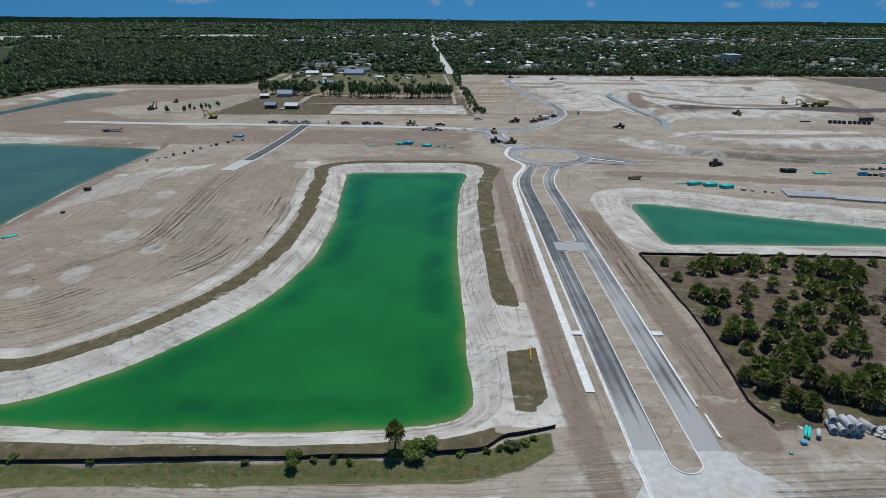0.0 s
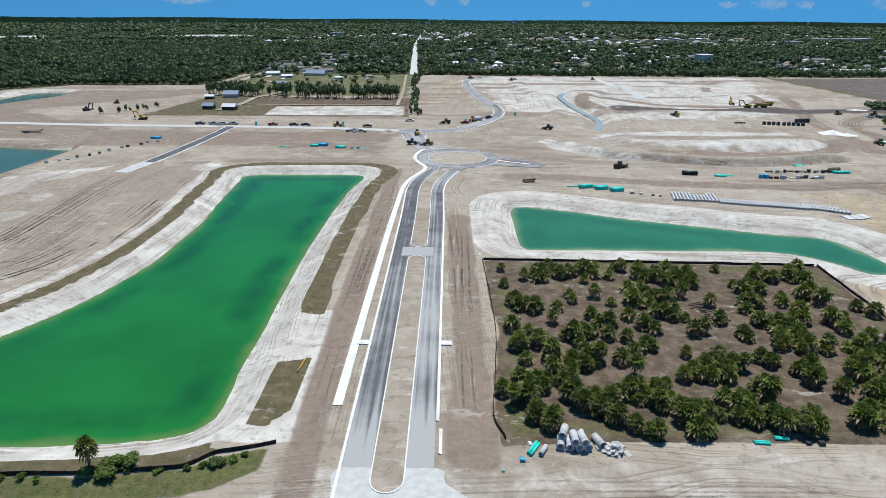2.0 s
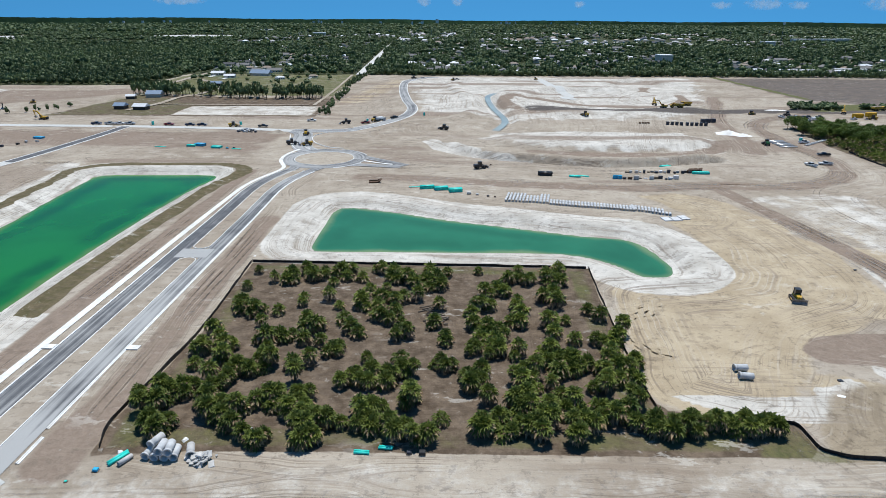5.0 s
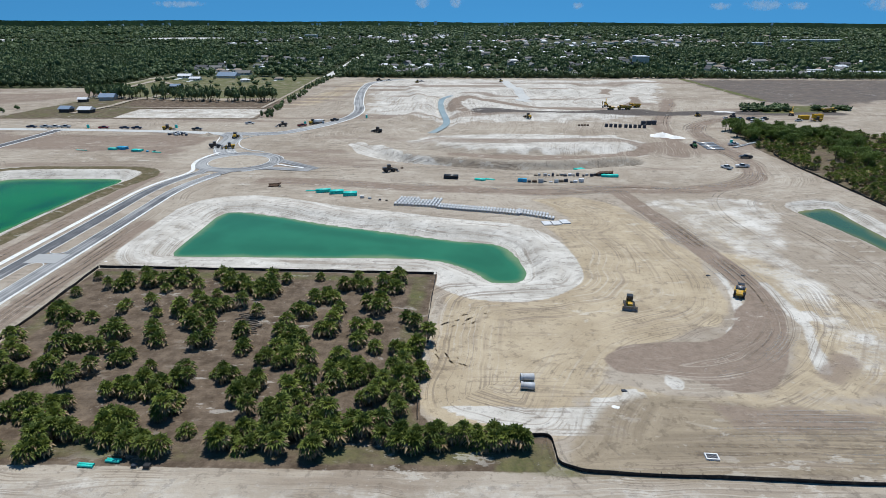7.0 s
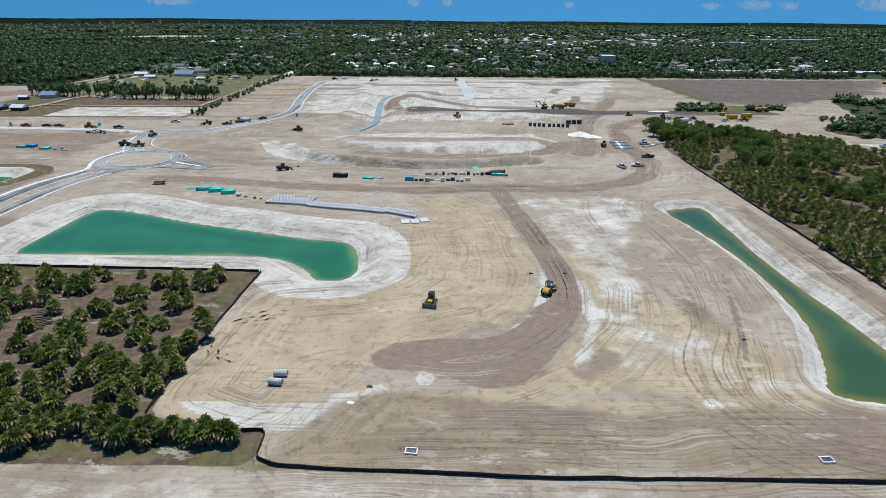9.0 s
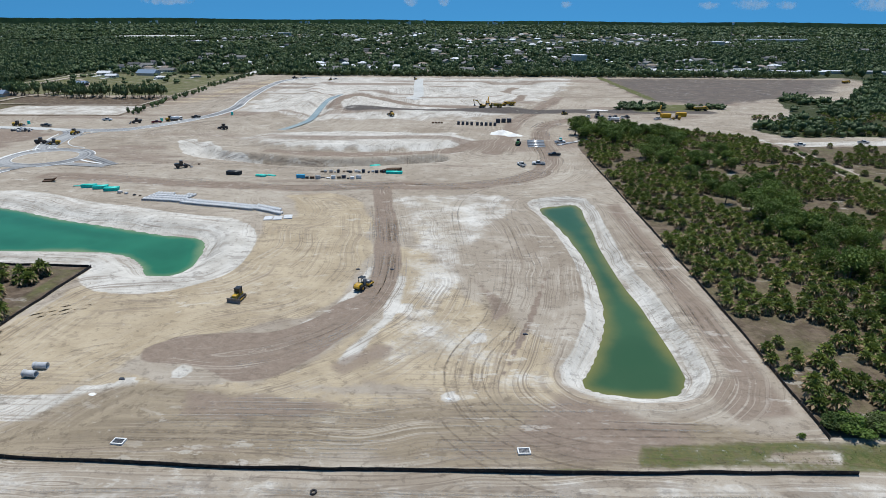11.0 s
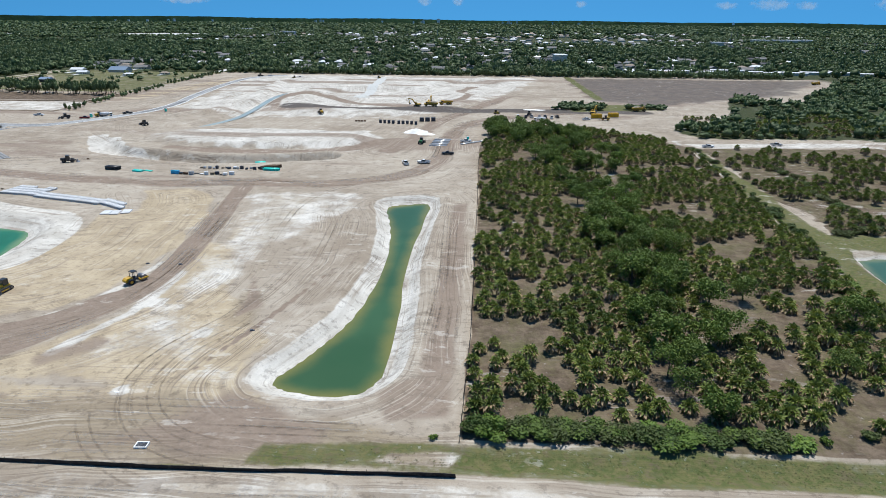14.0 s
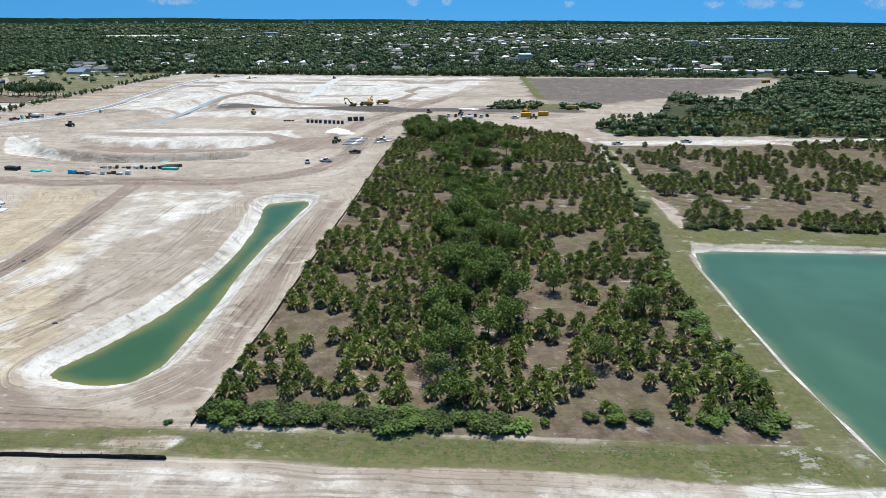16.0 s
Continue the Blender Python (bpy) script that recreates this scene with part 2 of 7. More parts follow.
def away(x, y, line, closed=True):
    """Distance from a line, signed (negative inside) if closed, and the length along it."""
    best, along, inside, run = np.full(x.shape, 1e9), np.zeros(x.shape), np.zeros(x.shape, bool), 0.0
    n = len(line)
    for i in range(n if closed else n - 1):
        (ax, ay), (bx, by) = line[i], line[(i + 1) % n]
        ex, ey = bx - ax, by - ay
        ll = ex * ex + ey * ey + 1e-9
        t = np.clip(((x - ax) * ex + (y - ay) * ey) / ll, 0, 1)
        d = np.hypot(x - ax - t * ex, y - ay - t * ey)
        hit = d < best
        best = np.where(hit, d, best)
        along = np.where(hit, run + t * math.sqrt(ll), along)
        run += math.sqrt(ll)
        if closed and ay != by:
            inside ^= ((ay > y) != (by > y)) & (x < ex * (y - ay) / (by - ay) + ax)
    return (np.where(inside, -best, best) if closed else best), along


def ease(v, lo, hi):
    t = np.clip((v - lo) / (hi - lo), 0, 1)
    return t * t * (3 - 2 * t)


def mesh_of(name, verts, faces, mat, smooth=False):
    me = bpy.data.meshes.new(name)
    me.from_pydata([tuple(v) for v in verts], [], [tuple(f) for f in faces])
    if mat:
        me.materials.append(mat)
    if smooth:
        me.shade_smooth()
    return me


def quick_mesh(name, verts, faces, mat):
    """Many alike faces (all triangles or all quads) from arrays."""
    me = bpy.data.meshes.new(name)
    verts, faces = np.asarray(verts, np.float32), np.asarray(faces, np.int32)
    k = faces.shape[1]
    me.vertices.add(len(verts))
    me.vertices.foreach_set("co", verts.ravel())
    me.loops.add(faces.size)
    me.loops.foreach_set("vertex_index", faces.ravel())
    me.polygons.add(len(faces))
    me.polygons.foreach_set("loop_start", np.arange(0, faces.size, k, dtype=np.int32))
    me.update(calc_edges=True)
    me.validate()
    me.materials.append(mat)
    return me


def scalar(me, name, values):
    at = me.attributes.new(name, "FLOAT", "POINT")
    at.data.foreach_set("value", np.asarray(values, np.float32).ravel())


def vector(me, name, values):
    at = me.attributes.new(name, "FLOAT_VECTOR", "POINT")
    at.data.foreach_set("vector", np.asarray(values, np.float32).ravel())


def part(name, me, parent, label=""):
    """Links a mesh as one object under a thing or a part."""
    ob = new(name, me)
    ob.parent = parent
    if label:
        ob["label"] = label
    return ob


def thing(name, label, category, at=(0, 0, 0), turn=0.0, group="", me=None):
    ob = new(name, me)
    ob.matrix_basis = pose(*at, 0, 0, turn)
    return tagged(ob, label, category, group)


def setting(name, me, label, category):
    return tagged(new(name, me), label, category, kind="structure")


class Shape:
    """Collects boxes, prisms and tubes into one mesh."""

    def __init__(self):
        self.v, self.f = [], []

    def add(self, verts, faces, m=None):
        n = len(self.v)
        self.v += [tuple(m @ Vector(q)) if m else tuple(q) for q in verts]
        self.f += [tuple(n + i for i in f) for f in faces]
        return self

    def box(self, x0, y0, z0, x1, y1, z1, bevel=0.0, m=None):
        b = min(bevel, (x1 - x0) / 2.1, (y1 - y0) / 2.1)
        lo = [(x0, y0), (x1, y0), (x1, y1), (x0, y1)]
        if b <= 0:
            v = [(x, y, z) for z in (z0, z1) for x, y in lo]
            f = [(3, 2, 1, 0), (4, 5, 6, 7)] + [(i, (i + 1) % 4, 4 + (i + 1) % 4, 4 + i) for i in range(4)]
            return self.add(v, f, m)
        ring = [(x0 + b, y0), (x1 - b, y0), (x1, y0 + b), (x1, y1 - b), (x1 - b, y1), (x0 + b, y1), (x0, y1 - b), (x0, y0 + b)]
        top = [(x0 + b, y0 + b), (x1 - b, y0 + b), (x1 - b, y1 - b), (x0 + b, y1 - b)]
        v = [(x, y, z0) for x, y in ring] + [(x, y, z1 - b) for x, y in ring] + [(x, y, z1) for x, y in top]
        f = [tuple(range(7, -1, -1))] + [(i, (i + 1) % 8, 8 + (i + 1) % 8, 8 + i) for i in range(8)]
        f += [(8, 9, 17, 16), (9, 10, 17), (10, 11, 18, 17), (11, 12, 18), (12, 13, 19, 18), (13, 14, 19), (14, 15, 16, 19), (15, 8, 16), (16, 17, 18, 19)]
        return self.add(v, f, m)

    def side(self, outline, y0, y1, m=None):
        """An outline in x, z, drawn out from y0 to y1."""
        n = len(outline)
        v = [(x, y0, z) for x, z in outline] + [(x, y1, z) for x, z in outline]
        f = [tuple(range(n)), tuple(range(2 * n - 1, n - 1, -1))] + [((i + 1) % n, i, n + i, n + (i + 1) % n) for i in range(n)]
        return self.add(v, f, m)

    def rod(self, a, b, r0, r1=None, n=8, caps=True):
        a, b = Vector(a), Vector(b)
        r1 = r0 if r1 is None else r1
        q = (b - a).to_track_quat("Z", "Y")
        ring = [Vector((math.cos(2 * math.pi * i / n), math.sin(2 * math.pi * i / n), 0)) for i in range(n)]
        v = [a + q @ (p * r0) for p in ring] + [b + q @ (p * r1) for p in ring]
        f = [(i, (i + 1) % n, n + (i + 1) % n, n + i) for i in range(n)]
        if caps:
            f += [tuple(range(n - 1, -1, -1)), tuple(range(n, 2 * n))]
        return self.add(v, f)

    def tube(self, a, b, r, inner, n=14):
        """A hollow pipe with a wall."""
        a, b = Vector(a), Vector(b)
        q = (b - a).to_track_quat("Z", "Y")
        ring = [Vector((math.cos(2 * math.pi * i / n), math.sin(2 * math.pi * i / n), 0)) for i in range(n)]
        v = [a + q @ (p * r) for p in ring] + [b + q @ (p * r) for p in ring] + [b + q @ (p * inner) for p in ring] + [a + q @ (p * inner) for p in ring]
        f = [(k * n + i, k * n + (i + 1) % n, ((k + 1) % 4) * n + (i + 1) % n, ((k + 1) % 4) * n + i) for k in range(4) for i in range(n)]
        return self.add(v, f)

    def mesh(self, name, mat, smooth=False):
        me = mesh_of(name, self.v, self.f, mat)
        if smooth:
            me.polygons.foreach_set("use_smooth", [len(p.vertices) == 4 for p in me.polygons])
        return me


def ribbon(line, width, z, profile=None, closed=False):
    """A strip along a plan line, with the given cross profile [(across, up)], plus lengths for its pattern."""
    p = np.array(line, float)
    if closed:
        t = np.roll(p, -1, 0) - np.roll(p, 1, 0)
    else:
        t = np.gradient(p, axis=0)
    t /= np.linalg.norm(t, axis=1)[:, None] + 1e-9
    nrm = np.stack([-t[:, 1], t[:, 0]], 1)
    profile = profile or [(-width / 2, 0), (width / 2, 0)]
    run = np.concatenate([[0], np.cumsum(np.linalg.norm(np.diff(p, axis=0), axis=1))])
    v, flow = [], []
    for i in range(len(p)):
        for a, up in profile:
            v.append((p[i, 0] + nrm[i, 0] * a, p[i, 1] + nrm[i, 1] * a, z + up))
            flow.append((run[i], a + 40, 0))
    k, n = len(profile), len(p)
    f = [(i * k + j, i * k + j + 1, ((i + 1) % n) * k + j + 1, ((i + 1) % n) * k + j) for i in range(n if closed else n - 1) for j in range(k - 1)]
    f = [q[::-1] for q in f]
    return v, f, flow


KERB_PROFILE = [(-0.32, -0.3), (-0.32, 0.03), (-0.05, 0.05), (0.0, 0.16), (0.16, 0.17), (0.2, 0.14), (0.2, -0.3)]


def kerb(line, parent, closed=False, flip=False, name="kerb"):
    prof = [(-a, u) for a, u in KERB_PROFILE][::-1] if flip else KERB_PROFILE
    v, f, _ = ribbon(line, 0.5, 0.06, prof, closed)
    return part(name, mesh_of(name, v, f, KERB), parent, "white new concrete kerb and gutter")

# ---- the plan ----
POND_1 = rounded([(-39, 252), (-15, 254), (7, 254), (11, 247), (8, 227), (6, 182), (6, 145), (7, 120), (7, 100), (8, 90), (6, 84), (0, 81), (-18, 79), (-47, 78.5), (-75, 80), (-98, 82), (-92, 84),
                  (-75, 86), (-66, 92), (-58, 100), (-49, 113), (-41, 129), (-36, 150), (-35, 166), (-35, 187), (-38, 214), (-40, 240)], 3)
POND_2 = [(-400, 300), (-233, 311), (-224, 312), (-146, 300), (-144, 296), (-146, 233), (-142, 180), (-150, 120), (-400, 110)]
POND_3 = rounded([(71, 209), (89, 205), (110, 196), (131, 189), (151, 182), (164, 179), (169, 171), (171, 157), (168, 151), (161, 151), (157, 157), (149, 164), (137, 167), (113, 167), (88, 167), (73, 167), (69, 170), (69, 190)], 3)
POND_4 = rounded([(273, 213), (280, 217), (288, 218), (288, 201), (286.5, 168), (287, 145), (288, 127), (288, 110), (286, 103), (282, 100), (274, 100), (267, 103), (271, 112), (277, 129), (279.5, 151), (279, 176), (276, 197)], 3)
POND_5 = [(412, 172), (420, 174), (620, 175), (620, 60), (420, 66), (411, 84), (409, 110), (409, 137), (410, 160)]
POND_6 = rounded([(-318, 528), (-300, 532), (-287, 530), (-282, 506), (-289, 480), (-296, 455), (-300, 424), (-306, 380), (-324, 378), (-313, 426), (-314, 480)], 3)
# water line, water level, width of the bank, water material, label
PONDS = [
    (POND_1, -2.0, 6.0, WATER_GREEN, "still bright green pond water between white sand banks"),
    (POND_2, -2.0, 5.0, WATER_GREY, "still grey teal pond water beside a graded sand berm"),
    (POND_3, -2.0, 6.5, WATER_TEAL, "still teal pond water beside the palm lot"),
    (POND_4, -2.0, 4.5, WATER_OLIVE, "narrow olive green pond water between pale banks"),
    (POND_5, -1.2, 1.5, WATER_GREY, "wide grey green pond water with a thin white rim"),
    (POND_6, -2.0, 10.0, WATER_OLIVE, "far olive pond water beyond the graded ground"),
]
WEST_EDGE = [(-100, 91), (-84, 98), (-72, 107), (-62, 123), (-53, 136), (-47, 154), (-47, 181), (-51, 222), (-51, 252)]
PATCH = [(15, 101), (20.3, 103), (20.5, 86), (18.5, 84), (17.5, 82), (14.2, 82)]
SOUTH_STRIP = [(-140, 73), (-66, 73.3), (-40, 73.3), (-17, 73.3), (3, 75), (10, 77.5), (12, 76), (6, 72), (-5, 70.8), (-25, 70), (-63, 69), (-140, 69)]
SOUTH_WEEDS = [(-140, 69), (-63, 68.6), (-25, 69.5), (-5, 70.5), (8, 72.4), (14, 75.5), (20, 77.5), (19, 72), (14, 68), (5, 66), (-20, 65), (-60, 64), (-140, 63.5)]
LOT_A = [(56.5, 153.5), (146.6, 151.5), (145.8, 132), (145.1, 112), (145.2, 96), (146.5, 91.5), (153, 88.3), (160.5, 87.4), (166.8, 87.3), (167.2, 81.5), (165, 79.6), (140, 79), (96, 79.5), (70, 79), (56, 78), (55, 86), (57.5, 114)]
LOT_B = [(306, 300), (305, 188), (304, 127), (302.5, 87), (340, 86.5), (401, 87), (400, 115), (399, 144), (405, 223), (413, 325), (390, 352), (345, 385), (318, 372), (307, 318)]
LOT_C = [(418, 318), (600, 338), (700, 345), (700, 195), (470, 187), (416, 190), (415, 235)]
GRASS_EAST = [(270, 79.4), (272, 85), (285, 86.2), (302, 87), (401, 87), (399, 144), (405, 223), (416, 325), (418, 318), (414, 190), (640, 186), (640, 176.6), (422, 175.6), (413, 174.6), (409, 165), (408, 110), (410, 84), (413, 80), (408, 78), (345, 78.6), (303, 79.2)]
HAUL = rounded([(185, 110), (195, 109), (206, 112), (217, 121), (223, 133), (225, 147), (224, 165), (221, 190), (217, 215), (214, 236)], 4, False)
HAUL_2 = rounded([(74, 247), (100, 243), (140, 236), (180, 232), (214, 236), (245, 236), (275, 252), (288, 285), (290, 330), (300, 380), (340, 420), (400, 445)], 4, False)
HAUL_3 = rounded([(262, 300), (272, 340), (282, 390), (300, 440), (330, 520)], 4, False)
WEST_TRACK = rounded([(-210, 120), (-150, 190), (-118, 235), (-100, 250)], 4, False)
DITCH = rounded([(100, 322), (108, 308), (124, 292), (145, 284), (170, 277), (200, 277), (232, 286)], 4, False)
CREEK = rounded([(137, 366), (143, 385), (146, 410), (141, 470), (141, 520), (150, 548)], 4, False)
RIDGE = rounded([(110, 395), (128, 440), (122, 520), (112, 600), (130, 660)], 4, False)
TAN = rounded([(147, 93), (146, 107), (149, 138), (160, 143), (180, 146), (186, 170), (183, 190), (192, 196), (186, 210), (180, 221), (203, 223), (213, 205), (217, 175), (219, 154), (213, 132), (200, 122), (185, 115), (177, 104), (172, 95), (168.5, 88.2), (160, 88)], 3)
PAD = [(149, 95), (176, 95.5), (180, 88), (161, 88)]
SOUTH_ROAD = [(-3000, 66.5), (-60, 62), (-20, 63.5), (5, 64.5), (20, 68), (28, 74), (50, 76), (62, 73), (79, 76.5), (100, 78), (166, 78), (180, 77), (210, 76.4), (302, 77.6), (345, 77), (420, 77.5), (3000, 77), (3000, 60), (420, 60.5), (-3000, 46)]
MAIN_ROAD = [(38.3, 60), (38.3, 255)]


def height(x, y):
    z = 0.5 * (fbm(x, y, 60, 3) - 0.5) + 0.22 * (fbm(x, y, 7, 8, 3) - 0.5)
    for line, level, bank, _, _ in PONDS:
        d, _ = away(x, y, line)
        wob = d + 0.5 * (fbm(x, y, 9, 21, 3) - 0.5) * ease(d, 0.5, 2.5)
        inside = level - 2.4 * ease(-d, 0, 9)
        z = np.where(d < bank + 2, np.where(d < 0, inside, level + (z - level) * ease(wob, -0.1, bank)), z)
        z = z + 0.45 * np.exp(-((d - bank - 1.5) / 1.6) ** 2)
    d, run = away(x, y, DITCH, False)
    z = z - 4.6 * ease(d, 9, 5.5) * ease(run, 0, 25)
    d, _ = away(x, y, CREEK, False)
    z = z - 2.2 * ease(d, 10, 3)
    # the terraces round the far excavation
    d = np.hypot((x - 190) / 60, (y - 322) / 22)
    z = z + 2.6 * ease(d, 1.1, 0.85)
    d = np.hypot((x - 225) / 75, (y - 500) / 80)
    z = z + 2.2 * ease(d, 1.25, 1.02) - 3.0 * ease(d, 0.88, 0.7)
    d = np.hypot((x - 300) / 40, (y - 590) / 70)
    z = z - 2.5 * ease(d, 1.1, 0.85)
    d, _ = away(x, y, RIDGE, False)
    z = z + 1.8 * ease(d, 9, 2)
    # flat under the paving
    road = np.maximum(np.abs(x - 38.3) - 9.5, np.maximum(60 - y, y - 255))
    road = np.minimum(road, np.hypot(x - 51, y - 280) - 22)
    z = z * ease(road, 0, 4) + 0.0
    d, _ = away(x, y, LOT_A)
    z = z + 0.25 * ease(-d, -2, 2) * (fbm(x, y, 5, 31) - 0.3)
    # grassed swale along the dirt road
    sw = np.exp(-((y - 82.5) / 2.4) ** 2) * ease(x, 300, 308) * ease(x, 404, 396) + np.exp(-((y - 66.8) / 1.6) ** 2) * ease(x, 14, 4)
    return z - 0.8 * sw


def spread(*runs):
    out = [runs[0][0]]
    for lo, hi, stepsize in runs:
        n = max(1, round((hi - lo) / stepsize))
        out += [lo + (hi - lo) * (i + 1) / n for i in range(n)]
    return np.array(out)


far = [760, 830, 920, 1050, 1200, 1400, 1700, 2100, 2700, 3500, 4960]
gx = np.concatenate([[-4960, -3500, -2500, -1800, -1300, -1000, -850], spread((-750, -170, 4.2), (-170, -95, 2.2), (-95, 420, 1.25), (420, 720, 3.5)), far])
gy = np.concatenate([[-4960, -2500, -1200, -500, -200, -60, 0, 30], spread((45, 60, 2.5), (60, 130, 0.95), (130, 300, 1.6), (300, 715, 3.2)), far])
X, Y = np.meshgrid(gx, gy)
Z = height(X, Y)
Z = np.where((np.abs(X) > 760) | (Y > 720) | (Y < 30), 0, Z)
nx, ny = len(gx), len(gy)
idx = np.arange(nx * ny).reshape(ny, nx)
quads = np.stack([idx[:-1, :-1], idx[:-1, 1:], idx[1:, 1:], idx[1:, :-1]], -1).reshape(-1, 4)
me = quick_mesh("ground", np.stack([X, Y, Z], -1).reshape(-1, 3), quads, SOIL)
me.polygons.foreach_set("use_smooth", [True] * len(me.polygons))

w1, w2 = fbm(X, Y, 12, 41, 3) - 0.5, fbm(X, Y, 45, 47, 3) - 0.5


def zone(line, soft=1.5, wander=1.5):
    d, _ = away(X, Y, line)
    return ease(-(d + wander * 2 * w1), -soft, soft)


def along_line(line, half, soft=2.0, wander=2.0):
    d, _ = away(X, Y, line, False)
    return ease(d + wander * 2 * w1, half + soft, half - soft)


pale = np.zeros_like(X)
for k, (line, level, bank, _, _) in enumerate(PONDS):
    d, _ = away(X, Y, line)
    wide = (bank + 1.5, bank + 1, bank + 8, bank - 0.5, 0.5, bank + 2)[k]
    pale = np.maximum(pale, ease(d + 1.5 * w1, wide + 1.2, wide - 1.2))
d1, _ = away(X, Y, POND_1)
pale = np.maximum(pale, 0.8 * ease(np.abs(d1 - 14.5) + 3 * w1, 3.5, 1.0) * (X < 10) * (Y > 88))
pale = np.maximum(pale, zone([(9, 78), (9, 123), (21, 123), (22, 100), (23, 78)], 1, 1))
pale = np.maximum(pale, zone(PAD, 0.6, 0.6))
pale = np.maximum(pale, 0.55 * zone([(213, 222), (232, 226), (262, 226), (275, 236), (255, 190), (245, 130), (262, 100), (225, 104), (229, 128), (231, 150), (229, 175), (222, 200)], 9, 8))
pale = np.maximum(pale, 0.8 * along_line([(210, 120.5), (216, 128), (219, 140), (221, 154)], 1.2, 1, 1) + 0.8 * along_line([(222, 108), (228.5, 126), (229.5, 147)], 1.4, 1.2, 1.4))
for x, y, r in ((176.5, 96.2, 1.4), (179.6, 96, 1.5), (183.4, 97.8, 1.8), (242.4, 96.3, 1.3), (247.6, 117.3, 1.6), (228.7, 147.1, 1.2), (192, 103.4, 2.0), (232, 131, 1.5), (238, 121, 1.2)):
    pale = np.maximum(pale, ease(np.hypot(X - x, 0.7 * (Y - y)) + 2 * w1, r + 0.6, r - 0.6))
pale = np.maximum(pale, along_line(DITCH, 5, 2, 2))
pale = np.maximum(pale, 0.75 * zone([(60, 640), (90, 430), (150, 395), (260, 400), (330, 520), (380, 690), (80, 690)], 20, 14))
pale = np.maximum(pale, 0.8 * zone([(120, 330), (140, 355), (240, 352), (262, 320), (240, 300), (150, 303)], 8, 8))
pale = np.maximum(pale, 0.42 * zone(SOUTH_ROAD, 1.2, 0.8))
pale = np.maximum(pale, 0.7 * zone([(-140, 240), (-100, 260), (-135, 170), (-160, 130), (-190, 110), (-175, 140), (-143, 200)], 4, 5))
for x, y, r in ((-102, 210, 4.5), (-100, 187, 5), (-96, 166, 5), (-92, 137, 4.5), (-81, 155, 4), (-99, 127, 4), (-108, 140, 3.5), (-60, 259, 6)):
    pale = np.maximum(pale, 0.72 * ease(np.hypot(X - x, 0.75 * (Y - y)) + 5 * w1, r + 1.2, r - 1.2))
pale = np.maximum(pale, zone([(420, 84), (408, 86), (396, 79.5), (388, 77), (420, 77)], 1.5, 3) + zone([(286, 80), (302, 80.5), (303, 84), (292, 85)], 1, 2.5))
pale = np.maximum(pale, 0.9 * zone([(413, 331), (600, 352), (600, 340), (420, 320)], 2, 2) + 0.9 * along_line(rounded([(514, 333), (513, 300), (512, 280), (516, 248), (520, 200)], 3, False), 1.6, 1, 1) + 0.8 * along_line([(429, 279), (512, 279)], 0.9, 0.8, 1) + 0.75 * along_line([(412, 340), (410.5, 300), (410, 242), (407, 190)], 1.3, 1, 1.5))
pale = np.maximum(pale, 0.6 * zone([(-78, 406), (16, 407), (14, 452), (-80, 449)], 1, 1))
tan = np.maximum(zone(TAN, 4, 3), 0.6 * along_line(rounded([(30, 470), (45, 560), (60, 640)], 3, False), 14, 8, 5))
tan = np.maximum(tan, 0.55 * zone([(-140, 95), (-70, 108), (-90, 125), (-140, 120)], 6, 5) + 0.6 * zone([(170, 80), (285, 80), (268, 97), (200, 100), (174, 100)], 2, 5))
tan = np.maximum(tan, 0.66 * zone([(224, 170), (238, 168), (246, 140), (262, 112), (262, 98), (232, 97), (208, 99), (221, 114), (228, 130), (228, 150)], 3, 5))
tan = np.maximum(tan, 0.55 * zone([(226, 222), (250, 222), (246, 170), (228, 170)], 5, 6))
loam = np.maximum.reduce([0.72 * zone([(169, 79), (302, 79), (302, 88), (282, 92), (250, 95), (226, 95), (205, 97), (190, 100), (176, 94), (171, 86)], 2, 4), 0.6 * zone([(246, 150), (252, 148), (256, 130), (258, 120), (250, 124)], 3, 4), 0.42 * along_line([(232, 215), (240, 190), (247, 160), (249, 145)], 4, 3, 3)])
